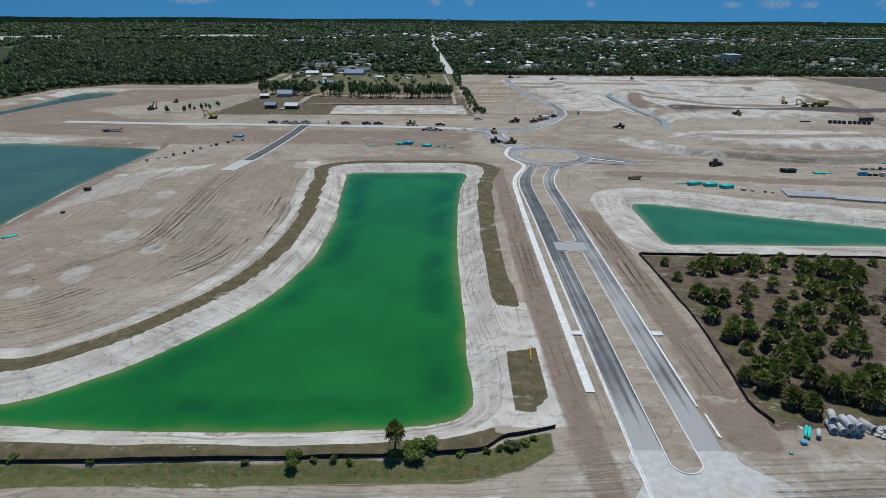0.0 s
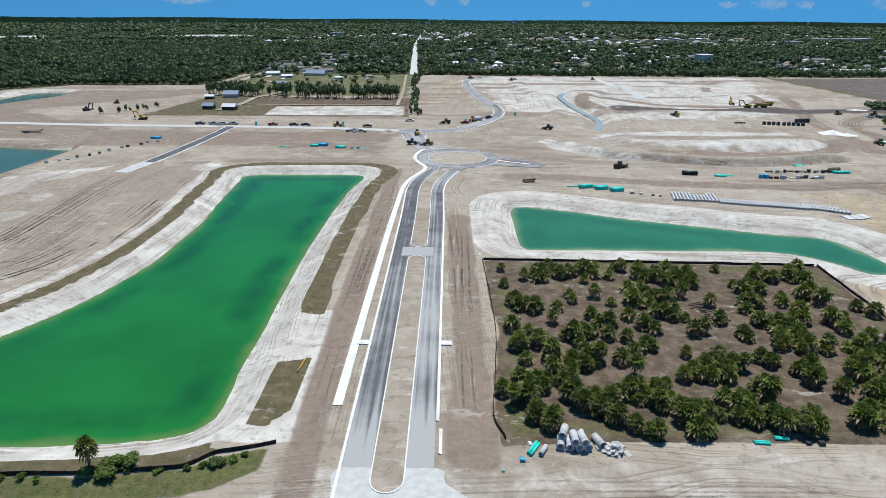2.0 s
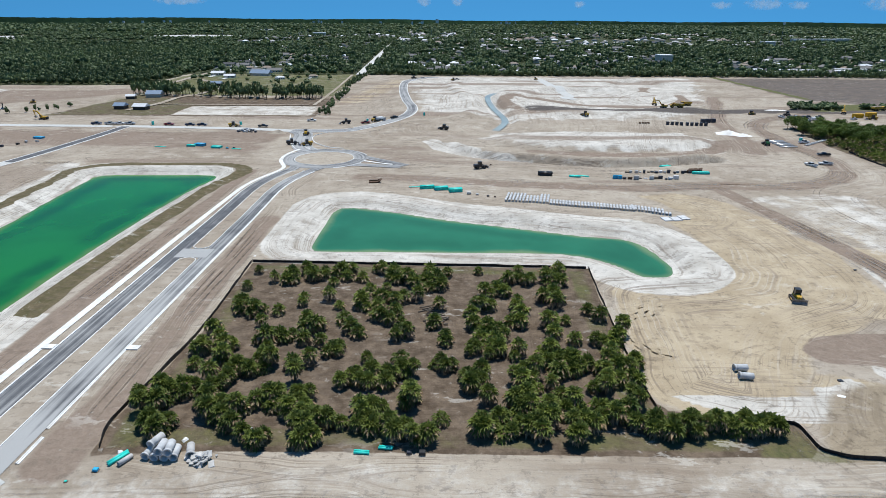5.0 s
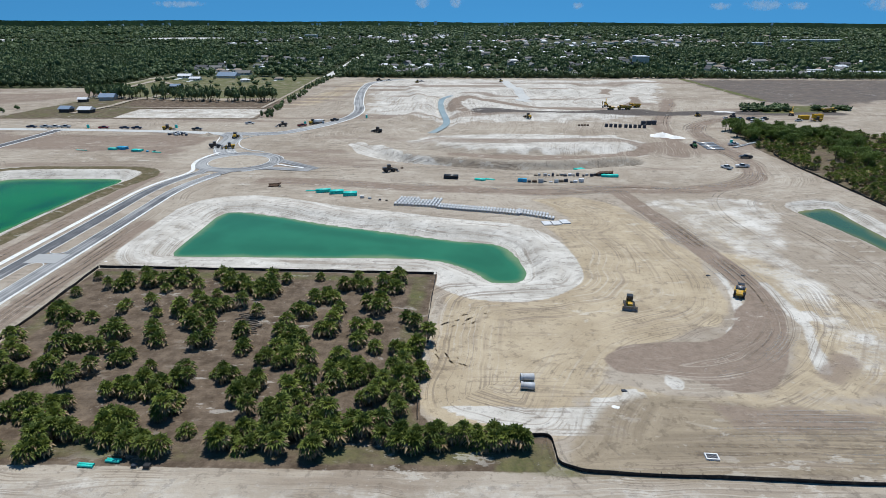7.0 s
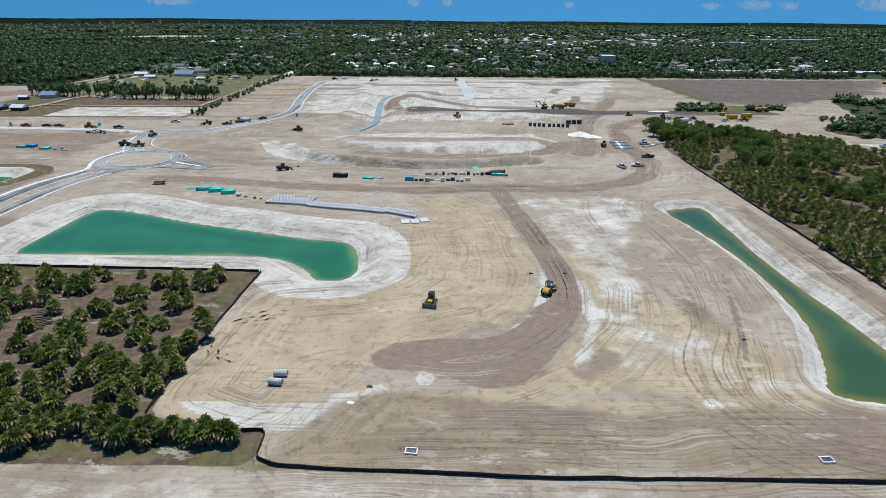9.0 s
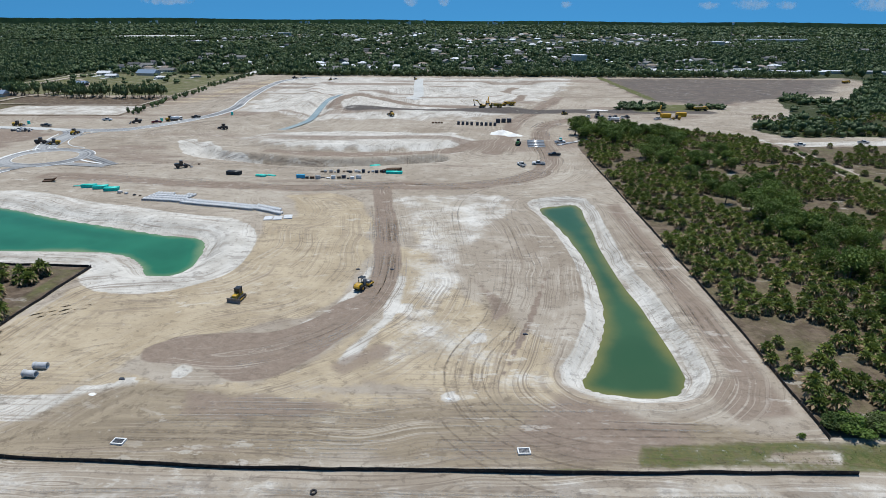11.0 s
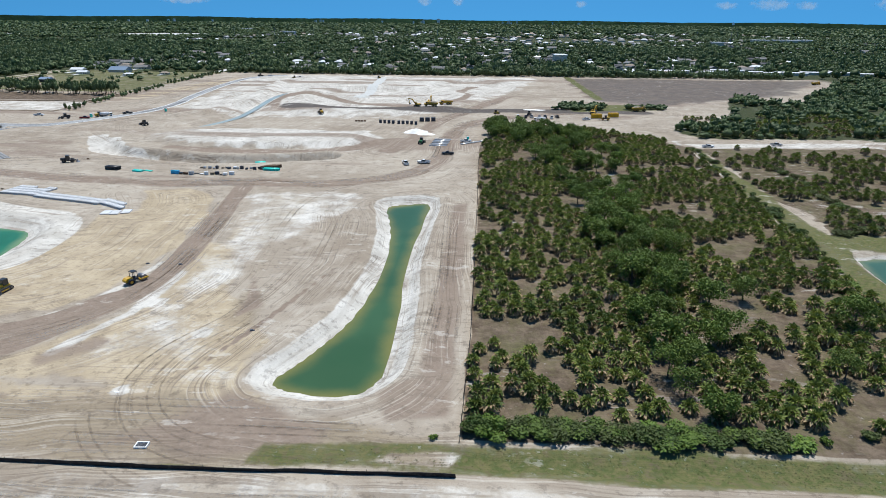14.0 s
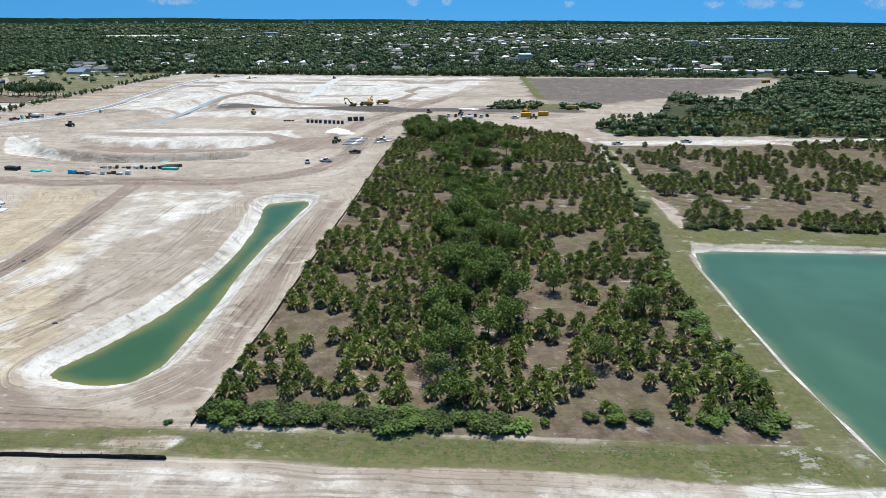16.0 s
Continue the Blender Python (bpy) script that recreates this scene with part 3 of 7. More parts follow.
brown = np.maximum.reduce([0.6 * ease(fbm(X / 5, Y, 18, 57, 3) - 0.5, 0.02, 0.2) * (Y > 240), along_line(rounded([(165, 430), (150, 470), (170, 520), (215, 470), (280, 470), (300, 520), (290, 570), (300, 610)], 4, False), 5, 4, 4), along_line(rounded([(150, 300), (190, 292), (236, 300), (262, 330)], 4, False), 4, 3, 3),along_line(HAUL, 3.6, 1.2, 0.8), zone(rounded([(226.4, 140), (224, 127), (219.5, 116.6), (214.6, 108), (209, 102), (202, 100.6), (195, 104.5), (184.5, 107), (183.5, 111), (185.3, 115.7), (195, 117.8), (205, 119), (212, 124.5), (217, 134)], 3), 0.8, 0.6), 0.75 * zone([(246, 150), (251, 147.7), (256, 130), (252, 125.6), (251, 135), (247.4, 142)], 2, 2), 0.6 * zone([(227, 115.5), (232, 114), (231, 109.6), (222, 103), (220, 106)], 2, 3), 0.62 * zone([(191, 104.5), (198, 97), (218, 96), (237, 94.5), (216, 89.5), (197, 90)], 2, 4), along_line([(269.3, 158), (260, 126), (252.5, 104)], 0.5, 0.5, 0.6), 0.8 * along_line(HAUL_2, 5.5, 3, 2), 0.8 * along_line(HAUL_3, 6, 4, 3),
                           0.7 * along_line([(26, 60), (24.5, 90), (24, 160), (24, 255)], 3.2, 1.2, 1), 0.75 * along_line([(51, 76), (51.5, 115), (50.5, 190)], 4.2, 1.5, 1.5),
                           0.75 * zone([(-330, 420), (-250, 330), (-60, 300), (10, 290), (20, 345), (-150, 352), (-250, 420), (-140, 540), (-310, 540)], 8, 8),
                           along_line([(-144, 330), (-139, 240), (-137, 180), (-144, 110)], 3, 1, 1), 0.7 * zone([(245, 82), (262, 97), (282, 92), (285, 80)], 4, 4), zone([(294, 104), (296, 215), (303, 215), (302, 92), (290, 90), (286, 100)], 2, 1) * 0.64,
                           0.9 * zone([(395, 520), (400, 690), (640, 695), (560, 560), (440, 470)], 10, 8), 0.8 * zone([(-100, 440), (-80, 470), (0, 470), (12, 500), (14, 440)], 3, 2)])
dark = np.maximum(along_line(rounded([(170, 440), (235, 430), (300, 437), (345, 442), (420, 440)], 3, False), 9, 6, 4), 0.6 * zone([(395, 500), (400, 690), (680, 695), (580, 560), (440, 470)], 10, 10))
wide = ease(Y, 235, 260)
strip = ease(np.abs(d1 - 9.6 - 1.9 * wide) + 0.5 * w1, 3.1 + 0.6 * wide, 2.5 + 0.6 * wide) * ease(Y, 86, 90) * np.where(X > 3, ease(Y, 120.5, 121.5), 1.0)
turf = np.maximum.reduce([strip, zone(PATCH, 0.3, 0.3), zone(SOUTH_STRIP, 0.4, 0.3)])
weed = np.maximum.reduce([zone(SOUTH_WEEDS, 0.6, 0.8), 0.66 * zone(GRASS_EAST, 0.8, 1.2), zone([(300, 80), (404, 80), (404, 85), (300, 85.5)], 1, 1.5) * 0.8, 0.55 * zone([(156, 79), (172, 78), (171, 79.4), (167.5, 82), (166.5, 86.5), (161, 86)], 1, 1), 0.5 * zone([(230, 78.2), (270, 79.6), (270, 78.2)], 0.5, 0.4),
                          0.62 * zone([(-184, 600), (-184, 715), (14, 715), (10, 510), (-96, 510), (-158, 530)], 4, 6), 0.9 * along_line([(404, 512), (404, 700)], 4, 2, 1), 0.8 * zone([(370, 440), (440, 450), (430, 480), (375, 480)], 5, 5), 0.46 * zone([(-160, 400), (-60, 403), (-50, 440), (-90, 470), (-160, 540)], 6, 8)])
lot_b, lot_c = zone(LOT_B, 1, 1), zone(LOT_C, 2, 4)
weed = np.maximum.reduce([weed, 0.4 * lot_b, 0.42 * lot_c])
litter = np.maximum.reduce([zone(LOT_A, 0.5, 0.4), lot_b, 0.85 * lot_c])
litter = litter * (1 - 0.3 * ease(w1 + 0.4 * w2, 0.16, 0.3))
edge_a, _ = away(X, Y, LOT_A)
weed = np.maximum(weed, 0.5 * litter * ease(np.abs(edge_a + 3.5), 3.5, 1.5) * (X < 165))
litter = np.maximum(litter, 0.55 * zone(GRASS_EAST, 0.8, 1.2) * ease(Y, 86, 90))
spoil = np.maximum(zone([(420, 84), (408, 86), (398, 79.5), (390, 77), (420, 77)], 1.5, 3.5), zone([(286, 80), (302, 80.5), (303, 84), (292, 85)], 1, 3))
weed = weed * (1 - 0.9 * spoil * ease(w1, -0.1, 0.1))
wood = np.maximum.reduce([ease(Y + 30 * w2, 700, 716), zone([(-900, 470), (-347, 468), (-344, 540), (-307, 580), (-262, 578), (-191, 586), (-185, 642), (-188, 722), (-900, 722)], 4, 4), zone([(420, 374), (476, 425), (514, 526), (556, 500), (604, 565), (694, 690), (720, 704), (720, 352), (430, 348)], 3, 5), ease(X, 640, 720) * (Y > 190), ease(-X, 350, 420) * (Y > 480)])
cut = along_line(DITCH, 10, 3, 1)
pale = np.maximum(pale, zone([(98, 322), (104, 304), (126, 288), (152, 281), (150, 290), (128, 300), (114, 320)], 2, 2))
brown = np.maximum(brown, 0.47 * zone([(-137, 240), (-60, 268), (-54, 240), (-52, 180), (-60, 140), (-82, 110), (-112, 98), (-160, 110)], 6, 5))
brown = np.maximum(brown, 0.7 * along_line(rounded([(-93, 242), (-87, 189), (-87, 157), (-108, 131), (-140, 116)], 5, False), 1.6, 1, 1))
brown = brown * (1 - cut)
farm = zone([(-78, 406), (16, 407), (14, 452), (-80, 449)], 1, 1)
brown, weed = brown * (1 - farm), weed * (1 - farm)
litter = np.maximum(litter, 0.74 * zone([(-160, 400), (20, 402), (16, 500), (-60, 500), (-150, 512)], 2, 3) * (1 - farm))
for name, values in (("pale", pale), ("tan", tan), ("loam", loam), ("brown", brown), ("dark", dark), ("turf", turf), ("weed", weed), ("litter", litter), ("wood", wood)):
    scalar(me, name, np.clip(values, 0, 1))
# wheel tracks follow the nearest of these lines
best, second, U, V = np.full(X.shape, 1e9), np.full(X.shape, 1e9), X * 1.0, Y * 1.0
for k, (line, closed) in enumerate(((POND_1, True), (POND_3, True), (POND_4, True), (POND_2, True), (HAUL, False), (HAUL_2, False), (HAUL_3, False), (MAIN_ROAD, False), ([(-400, 62), (20, 66), (60, 74), (700, 76)], False), (TAN, True), (rounded([(30, 420), (60, 640), (100, 690)], 3, False), False), (CREEK, False), ([(300, 500), (390, 520), (620, 560)], False))):
    d, run = away(X, Y, line, closed)
    d = np.abs(d)
    hit = d < best
    second = np.where(hit, best, np.minimum(second, d))
    best, U, V = np.where(hit, d, best), np.where(hit, run + 300 * k, U), np.where(hit, d + 50 * k + 9 * w2 + 2.5 * w1, V)
vector(me, "flow", np.stack([U, V, 0 * U], -1))
scalar(me, "calm", ease(second - best, 1.0, 9.0))
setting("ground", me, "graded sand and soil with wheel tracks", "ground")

for line, level, bank, mat, label in PONDS:
    p = np.array(line)
    lo, hi = p.min(0) - 3, p.max(0) + 3
    step_size = max(1.0, (hi - lo).max() / 170)
    wx, wy = np.meshgrid(np.arange(lo[0], hi[0], step_size), np.arange(lo[1], hi[1], step_size))
    d, _ = away(wx, wy, line)
    ids = np.arange(wx.size).reshape(wx.shape)
    q = np.stack([ids[:-1, :-1], ids[:-1, 1:], ids[1:, 1:], ids[1:, :-1]], -1).reshape(-1, 4)
    q = q[(d.ravel()[q] < 2.0).all(1)]
    used, q = np.unique(q, return_inverse=True)
    q = q.reshape(-1, 4)
    wm = quick_mesh("water", np.stack([wx.ravel()[used], wy.ravel()[used], np.full(len(used), level)], -1), q, mat)
    scalar(wm, "edge", -d.ravel()[used])
    setting("water", wm, label, "pond")

# ---- entrance road ----
road = setting("road", None, "new divided entrance road with dusty asphalt lanes and white kerbs", "road")


def paved(name, line, width, z, mat, parent, label="", dust=0.0, closed=False, drape=False):
    k = max(1, round(width / 1.5))
    prof = [(-width / 2 + width * i / k, 0) for i in range(k + 1)]
    v, f, flow = ribbon(line, width, z, prof, closed)
    if drape:
        lie = height(np.array([q[0] for q in v]), np.array([q[1] for q in v]))
        v = [(q[0], q[1], z + max(0, lie[i]) if drape == "up" else z + lie[i]) for i, q in enumerate(v)]
    pm = mesh_of(name, v, f, mat)
    vector(pm, "flow", flow)
    d = dust if callable(dust) else (lambda q: dust)
    scalar(pm, "dust", [d(q) for q in v])
    return part(name, pm, parent, label)


def straight(x, y0, y1, n=40):
    return [(x, y0 + (y1 - y0) * i / n) for i in range(n + 1)]


def bend(line):
    """The entrance road swings east before the roundabout."""
    return [(x + float(np.interp(y, (190, 210, 222, 232, 240, 250, 258, 266), (0, -0.3, -0.5, 0.2, 1.6, 4.6, 7.6, 10.2))), y) for x, y in line]


def nose(x0, x1, y0, y1, n=9):
    """A long island with round ends."""
    r, c = (x1 - x0) / 2, (x0 + x1) / 2
    a = [(c - r * math.cos(math.pi * i / n), y0 + r - r * math.sin(math.pi * i / n)) for i in range(n + 1)]
    b = [(c + r * math.cos(math.pi * i / n), y1 - r + r * math.sin(math.pi * i / n)) for i in range(n + 1)]
    mid = [(x1, y0 + r + (y1 - y0 - 2 * r) * i / 30) for i in range(1, 30)]
    return a + mid + b + [(x0, q[1]) for q in mid[::-1]]


RC = (51.0, 279.5)
dusty_start = lambda q: 1.6 * max(0, 1 - max(0, q[1] - 72) / 18) + (0.4 if q[0] > 40 else 0.0)
paved("west_lane", bend(straight(33.75, 73, 259, 90)), 4.3, 0.1, ASPHALT, road, "dark dusty asphalt lane", dusty_start)
paved("east_lane", bend(straight(43.15, 73, 258, 90)), 4.3, 0.1, ASPHALT, road, "grey dusty asphalt lane", dusty_start)
paved("crossover", [(34, 159.7), (38.3, 159.7), (43, 159.7)], 6.6, 0.108, ASPHALT, road, "dusty asphalt crossover", 1.4)
apron = rounded([(31.2, 73), (45.8, 73), (47, 70), (53, 64), (50, 58), (27, 58), (31, 66)], 3)
part("apron", mesh_of("apron", [(x, y, 0.09) for x, y in apron], [tuple(range(len(apron)))], DUST_ROAD), road, "pale crushed stone apron")
kerb(bend(straight(31.35, 62, 258, 90)), road, flip=True)
kerb(bend(straight(45.55, 84, 254, 90)), road)
kerb(straight(46.1, 76, 82, 4), road)
for y0, y1 in ((68, 156.3), (163.2, 256)):
    isle = bend(nose(36.2, 40.9, y0, y1))
    kerb(isle, road, closed=True, flip=True, name="median_kerb")
    part("median", mesh_of("median", [(x, y, 0.17) for x, y in isle], [tuple(range(len(isle)))], SOIL), road, "bare tan soil median")
walkway = rounded([(28.3, 88), (28.3, 125), (28.4, 166), (28.8, 205), (29.4, 228), (31.5, 241), (35.2, 252), (36.8, 259), (35.6, 265), (32.6, 272), (31, 281), (32, 291), (34.5, 299)], 4, False)
paved("footpath", walkway, 1.7, 0.12, KERB, road, "bright new concrete footpath")
for y in (109,):
    for x, s in ((31.1, -1), (45.8, 1)):
        sh = Shape()
        sh.side([(0, 0), (0, 0.2), (0.3 * s, 0.2), (2.0 * s, 0.2), (2.3 * s, 0.15), (2.3 * s, 0)], -0.8, 0.8)
        sh.box(min(0.9 * s, 1.6 * s), -0.35, 0.2, max(0.9 * s, 1.6 * s), 0.35, 0.26, 0.03)
        ob = part("storm_inlet", sh.mesh("storm_inlet", KERB), road, "concrete storm inlet throat")
        ob.matrix_basis = pose(x, y, 0.06)

roundabout = setting("roundabout", None, "new roundabout with dusty asphalt ring and sandy island", "road")
ring = lambda r, n=56, a0=0, a1=360: [(RC[0] + r * math.cos(radians(a0 + (a1 - a0) * i / n)), RC[1] + r * math.sin(radians(a0 + (a1 - a0) * i / n))) for i in range(n + (a1 - a0 < 360))]
paved("ring_lane", ring(16.8), 6.4, 0.112, ASPHALT, roundabout, "dusty asphalt ring", 0.45, closed=True)
kerb(ring(13.7), roundabout, closed=True, flip=True, name="island_kerb")
isle = ring(13.5)
hub = [(RC[0], RC[1], 0.7)] + [(RC[0] + (x - RC[0]) * k, RC[1] + (y - RC[1]) * k, z + 0.25 * (lattice(np.array(x), np.array(y), 5) - 0.5)) for k, z in ((0.5, 0.55), (1.0, 0.17)) for x, y in isle]
n = len(isle)
part("island", mesh_of("island", hub, [(0, 1 + i, 1 + (i + 1) % n) for i in range(n)] + [(1 + i, 1 + n + i, 1 + n + (i + 1) % n, 1 + (i + 1) % n) for i in range(n)], SOIL), roundabout, "mounded sandy island")
kerb(ring(20.2, 16, 95, 200), roundabout)
kerb(ring(20.2, 14, 20, 75), roundabout)
kerb(ring(20.2, 10, 292, 335), roundabout)
paved("south_leg_west", rounded([(41.0, 257), (41.6, 261), (40.6, 266), (38.2, 271)], 4, False), 4.8, 0.104, ASPHALT, roundabout, "", 0.35)
paved("south_leg_east", rounded([(50.4, 256.5), (52.5, 260.5), (56, 264), (60, 265.5)], 4, False), 4.8, 0.104, ASPHALT, roundabout, "", 0.35)
paved("east_leg", rounded([(64, 288), (70, 282), (79, 275), (90, 266)], 4, False), 5.0, 0.104, ASPHALT, roundabout, "", 0.35)
paved("east_leg_south", rounded([(60, 264.5), (68, 267), (78, 265.5), (88, 264)], 4, False), 5.0, 0.106, ASPHALT, roundabout, "", 0.35)
paved("east_splitter", [(70, 275), (77, 271), (84, 268)], 1.4, 0.14, KERB, roundabout, "white concrete splitter")
paved("north_leg", rounded([(41, 294), (35, 304), (30, 322), (27, 340), (20, 350)], 4, False), 10.5, 0.1, ASPHALT, roundabout, "", 0.6)
paved("north_splitter", [(37, 303), (40, 299.5), (44, 298.5), (40.5, 302), (37, 303)], 0.5, 0.14, KERB, roundabout, "white concrete splitter")
kerb(rounded([(36, 294), (30, 305), (24, 322), (20, 338)], 4, False), roundabout)
kerb(rounded([(56, 302), (47, 306), (38, 318), (34, 335), (40, 347)], 4, False), roundabout, flip=True)

loop_road = setting("loop_road", None, "far new asphalt street curving over pale graded sand", "road")
NORTH = rounded([(18, 350), (47, 352), (62, 369), (75, 395), (81.5, 420), (81.5, 450), (75, 488), (68, 545), (64, 600), (65, 640), (78, 672), (95, 680)], 5, False)
WEST = rounded([(-235, 368), (-153, 362), (-112, 361.5), (-63, 360), (-11, 355.5), (18, 350)], 4, False)
STUB = rounded([(-92, 247), (-88, 275), (-85, 320), (-84, 360)], 4, False)
paved("asphalt", NORTH, 7.0, 0.12, ASPHALT, loop_road, "", 0.5)
paved("asphalt", WEST, 7.0, 0.116, DUST_ROAD, loop_road, "pale unpaved road base", 1.3)
paved("asphalt", STUB, 5.4, 0.124, ASPHALT, loop_road, "dark asphalt stub street", -0.6)
paved("stub_end", STUB[:4], 6.6, 0.13, DUST_ROAD, loop_road, "pale road base")
for line, w in ((NORTH, 3.7), (STUB, 2.9)):
    for s in (-1, 1):
        v, f, _ = ribbon([(x, y) for x, y in line], 0.5, 0.06, [(a + s * w, u) for a, u in KERB_PROFILE])
        part("kerb", mesh_of("kerb", v, f, KERB), loop_road, "white concrete kerb")
paved("culdesac", rounded([(204, 668), (207, 600), (211, 530), (206, 515), (213, 506)], 14, False), 9, 0.2, DUST_ROAD, loop_road, "pale road base", drape=True)

v, f, _ = ribbon(CREEK, 4.6, 0)
deep = height(np.array([(v[2 * i][0] + v[2 * i + 1][0]) / 2 for i in range(len(v) // 2)]), np.array([(v[2 * i][1] + v[2 * i + 1][1]) / 2 for i in range(len(v) // 2)]))
v = [(q[0], q[1], deep[i // 2] + 0.45) for i, q in enumerate(v)]
wm = mesh_of("water", v, f, CREEK_WATER)
scalar(wm, "edge", [3.0] * len(v))
setting("water", wm, "narrow grey blue drainage channel through sand", "channel")

# ---- wheel tracks ----
def track_soil(name, rgb, strength):
    """Loose soil pressed by wheels: thin and patchy, the ground shows through."""
    m = Nodes(name, 0.95, 0, 0.1)
    m.colour(m.mix(m.noise(0.9, 5), tuple(0.75 * c for c in rgb), rgb))
    thin = m.node("ShaderNodeBsdfTransparent")
    mixer = m.node("ShaderNodeMixShader")
    m.put(mixer.inputs[0], m.maths("MULTIPLY", m.attr("fade"), m.step(m.noise(0.7, 5), 0.3, 0.65, 0.2 * strength, strength)))
    m.tree.links.new(thin.outputs[0], mixer.inputs[1])
    m.tree.links.new(m.bsdf.outputs[0], mixer.inputs[2])
    m.tree.links.new(mixer.outputs[0], m.tree.nodes["Material Output"].inputs["Surface"])
    return m.mat


TRACK_DARK = track_soil("packed_wheel_track", (0.2, 0.155, 0.12), 0.4)
TRACK_PALE = track_soil("dusty_wheel_track", (0.56, 0.51, 0.44), 0.5)
TRACK_SHAPE = [(-0.5, -0.05), (-0.32, 0.04), (0.0, 0.015), (0.32, 0.04), (0.5, -0.05)]
tr = random.Random(77)


def shifted(line, d, start=0.0, end=1.0, wave=0.0):
    """A stretch of a plan line, moved sideways by d metres (to its left) and resampled every 2 m."""
    p = np.array(line, float)
    run = np.concatenate([[0], np.cumsum(np.hypot(*np.diff(p, axis=0).T))])
    at = np.arange(run[-1] * start, run[-1] * end, 2.0)
    q = np.stack([np.interp(at, run, p[:, 0]), np.interp(at, run, p[:, 1])], 1)
    t = np.gradient(q, axis=0)
    t /= np.linalg.norm(t, axis=1)[:, None] + 1e-9
    d = d + wave * np.sin(at / 23 + d)
    return q + np.stack([-t[:, 1], t[:, 0]], 1) * np.reshape(d, (-1, 1))


def oval(x, y, a, b, start, sweep, turn=0.0):
    k = np.linspace(radians(start), radians(start + sweep), max(8, int(abs(sweep) / 8)))
    u, w = a * np.cos(k), b * np.sin(k)
    c, n = math.cos(radians(turn)), math.sin(radians(turn))
    return np.stack([x + u * c - w * n, y + u * n + w * c], 1)


def wheel_tracks(lines, mat, label, width=0.42, lift=0.05, cover=0.5):
    """Shallow packed ruts: pairs of narrow raised-edge strips that follow the ground and fade out in patches."""
    vs, fs, fades, base = [], [], [], 0
    for line in lines:
        if len(line) < 4:
            continue
        for side in (-0.95, 0.95):
            p = shifted(line, side)
            if len(p) < 4:
                continue
            v, f, _ = ribbon(p, width, 0, [(a * width / 0.9, u) for a, u in TRACK_SHAPE])
            v, f = np.array(v), np.array(f)
            v[:, 2] += height(v[:, 0], v[:, 1]) + lift
            ends = np.minimum(np.arange(len(p)), np.arange(len(p))[::-1]) / 5.0
            fade = ease(cover + 0.12 - fbm(v[:, 0], v[:, 1], 14, 88, 3), 0.0, 0.2) * np.repeat(np.clip(ends, 0, 1), len(TRACK_SHAPE))
            fades.append(fade * np.tile((0, 1, 1, 1, 0), len(p)) * tr.uniform(0.35, 1.0))
            vs.append(v)
            fs.append(f + base)
            base += len(v)
    me = quick_mesh("wheel_tracks", np.concatenate(vs), np.concatenate(fs), mat)
    scalar(me, "fade", np.concatenate(fades))
    tagged(new("wheel_tracks", me), label, "wheel tracks", kind="stuff")


def many(line, lo, hi, n, shortest=0.15, longest=0.6, wave=0.6):
    out = []
    for _ in range(n):
        ln = tr.uniform(shortest, longest)
        a = tr.uniform(0, 1 - ln)
        out.append(shifted(line, tr.uniform(lo, hi), a, a + ln, wave))
    return out


west_edge = rounded(WEST_EDGE, 4, False)
crossing = rounded([(-93, 242), (-87, 189), (-87, 157), (-108, 131), (-140, 116)], 6, False)
dark = many(west_edge, 3, 44, 150, 0.08, 0.35) + many(crossing, -3, 3, 6, 0.3, 0.7) + many([(-130, 270), (-60, 275), (-50, 262)], -14, 6, 12)
dark += [oval(tr.uniform(-118, -70), tr.uniform(125, 175), tr.uniform(5, 13), tr.uniform(4, 9), tr.uniform(0, 360), tr.uniform(90, 220), tr.uniform(-30, 30)) for _ in range(22)]
dark += many([(172, 84), (235, 84), (300, 84)], -2, 11, 26, 0.1, 0.3) + many(HAUL, -3.4, 3.4, 16, 0.2, 0.6) + many(HAUL_2, -6, 6, 24, 0.1, 0.4) + many(HAUL_3, -6, 6, 8)
dark += [oval(161 + tr.uniform(-3, 3), 117 + tr.uniform(-2, 2), tr.uniform(7, 16), tr.uniform(9, 17), 100 + tr.uniform(-20, 20), tr.uniform(100, 170)) for _ in range(18)]
dark += [oval(tr.uniform(172, 205), tr.uniform(84, 100), tr.uniform(8, 18), tr.uniform(8, 14), tr.uniform(90, 180), tr.uniform(50, 110), tr.uniform(-20, 20)) for _ in range(16)]
east_edge = rounded([(288, 222), (272, 219), (266, 205), (267, 180), (268, 150), (264, 122), (256, 104), (262, 94), (280, 92), (294, 98)], 5, False)
dark += many(east_edge, -24, 0, 18, 0.1, 0.35) + many([(297, 95), (299, 150), (299, 230)], -4, 4, 12, 0.2, 0.7)
dark += many([(-60, 58), (60, 66), (200, 69), (420, 69)], -7, 5, 46, 0.06, 0.3, 0.4) + many([(25, 66), (24.5, 160), (24, 255)], -3, 3, 12, 0.1, 0.5) + many([(52, 80), (52, 150), (51, 230)], -3, 3, 14, 0.1, 0.5)
dark += many(NORTH, 8, 40, 20, 0.1, 0.4) + many(NORTH, -30, -8, 14, 0.1, 0.4) + many(WEST, -22, -6, 16, 0.1, 0.4) + many([(60, 255), (110, 262), (180, 262), (240, 262)], -12, 14, 26, 0.1, 0.4)
wheel_tracks(dark, TRACK_DARK, "dark packed wheel tracks over graded sand")
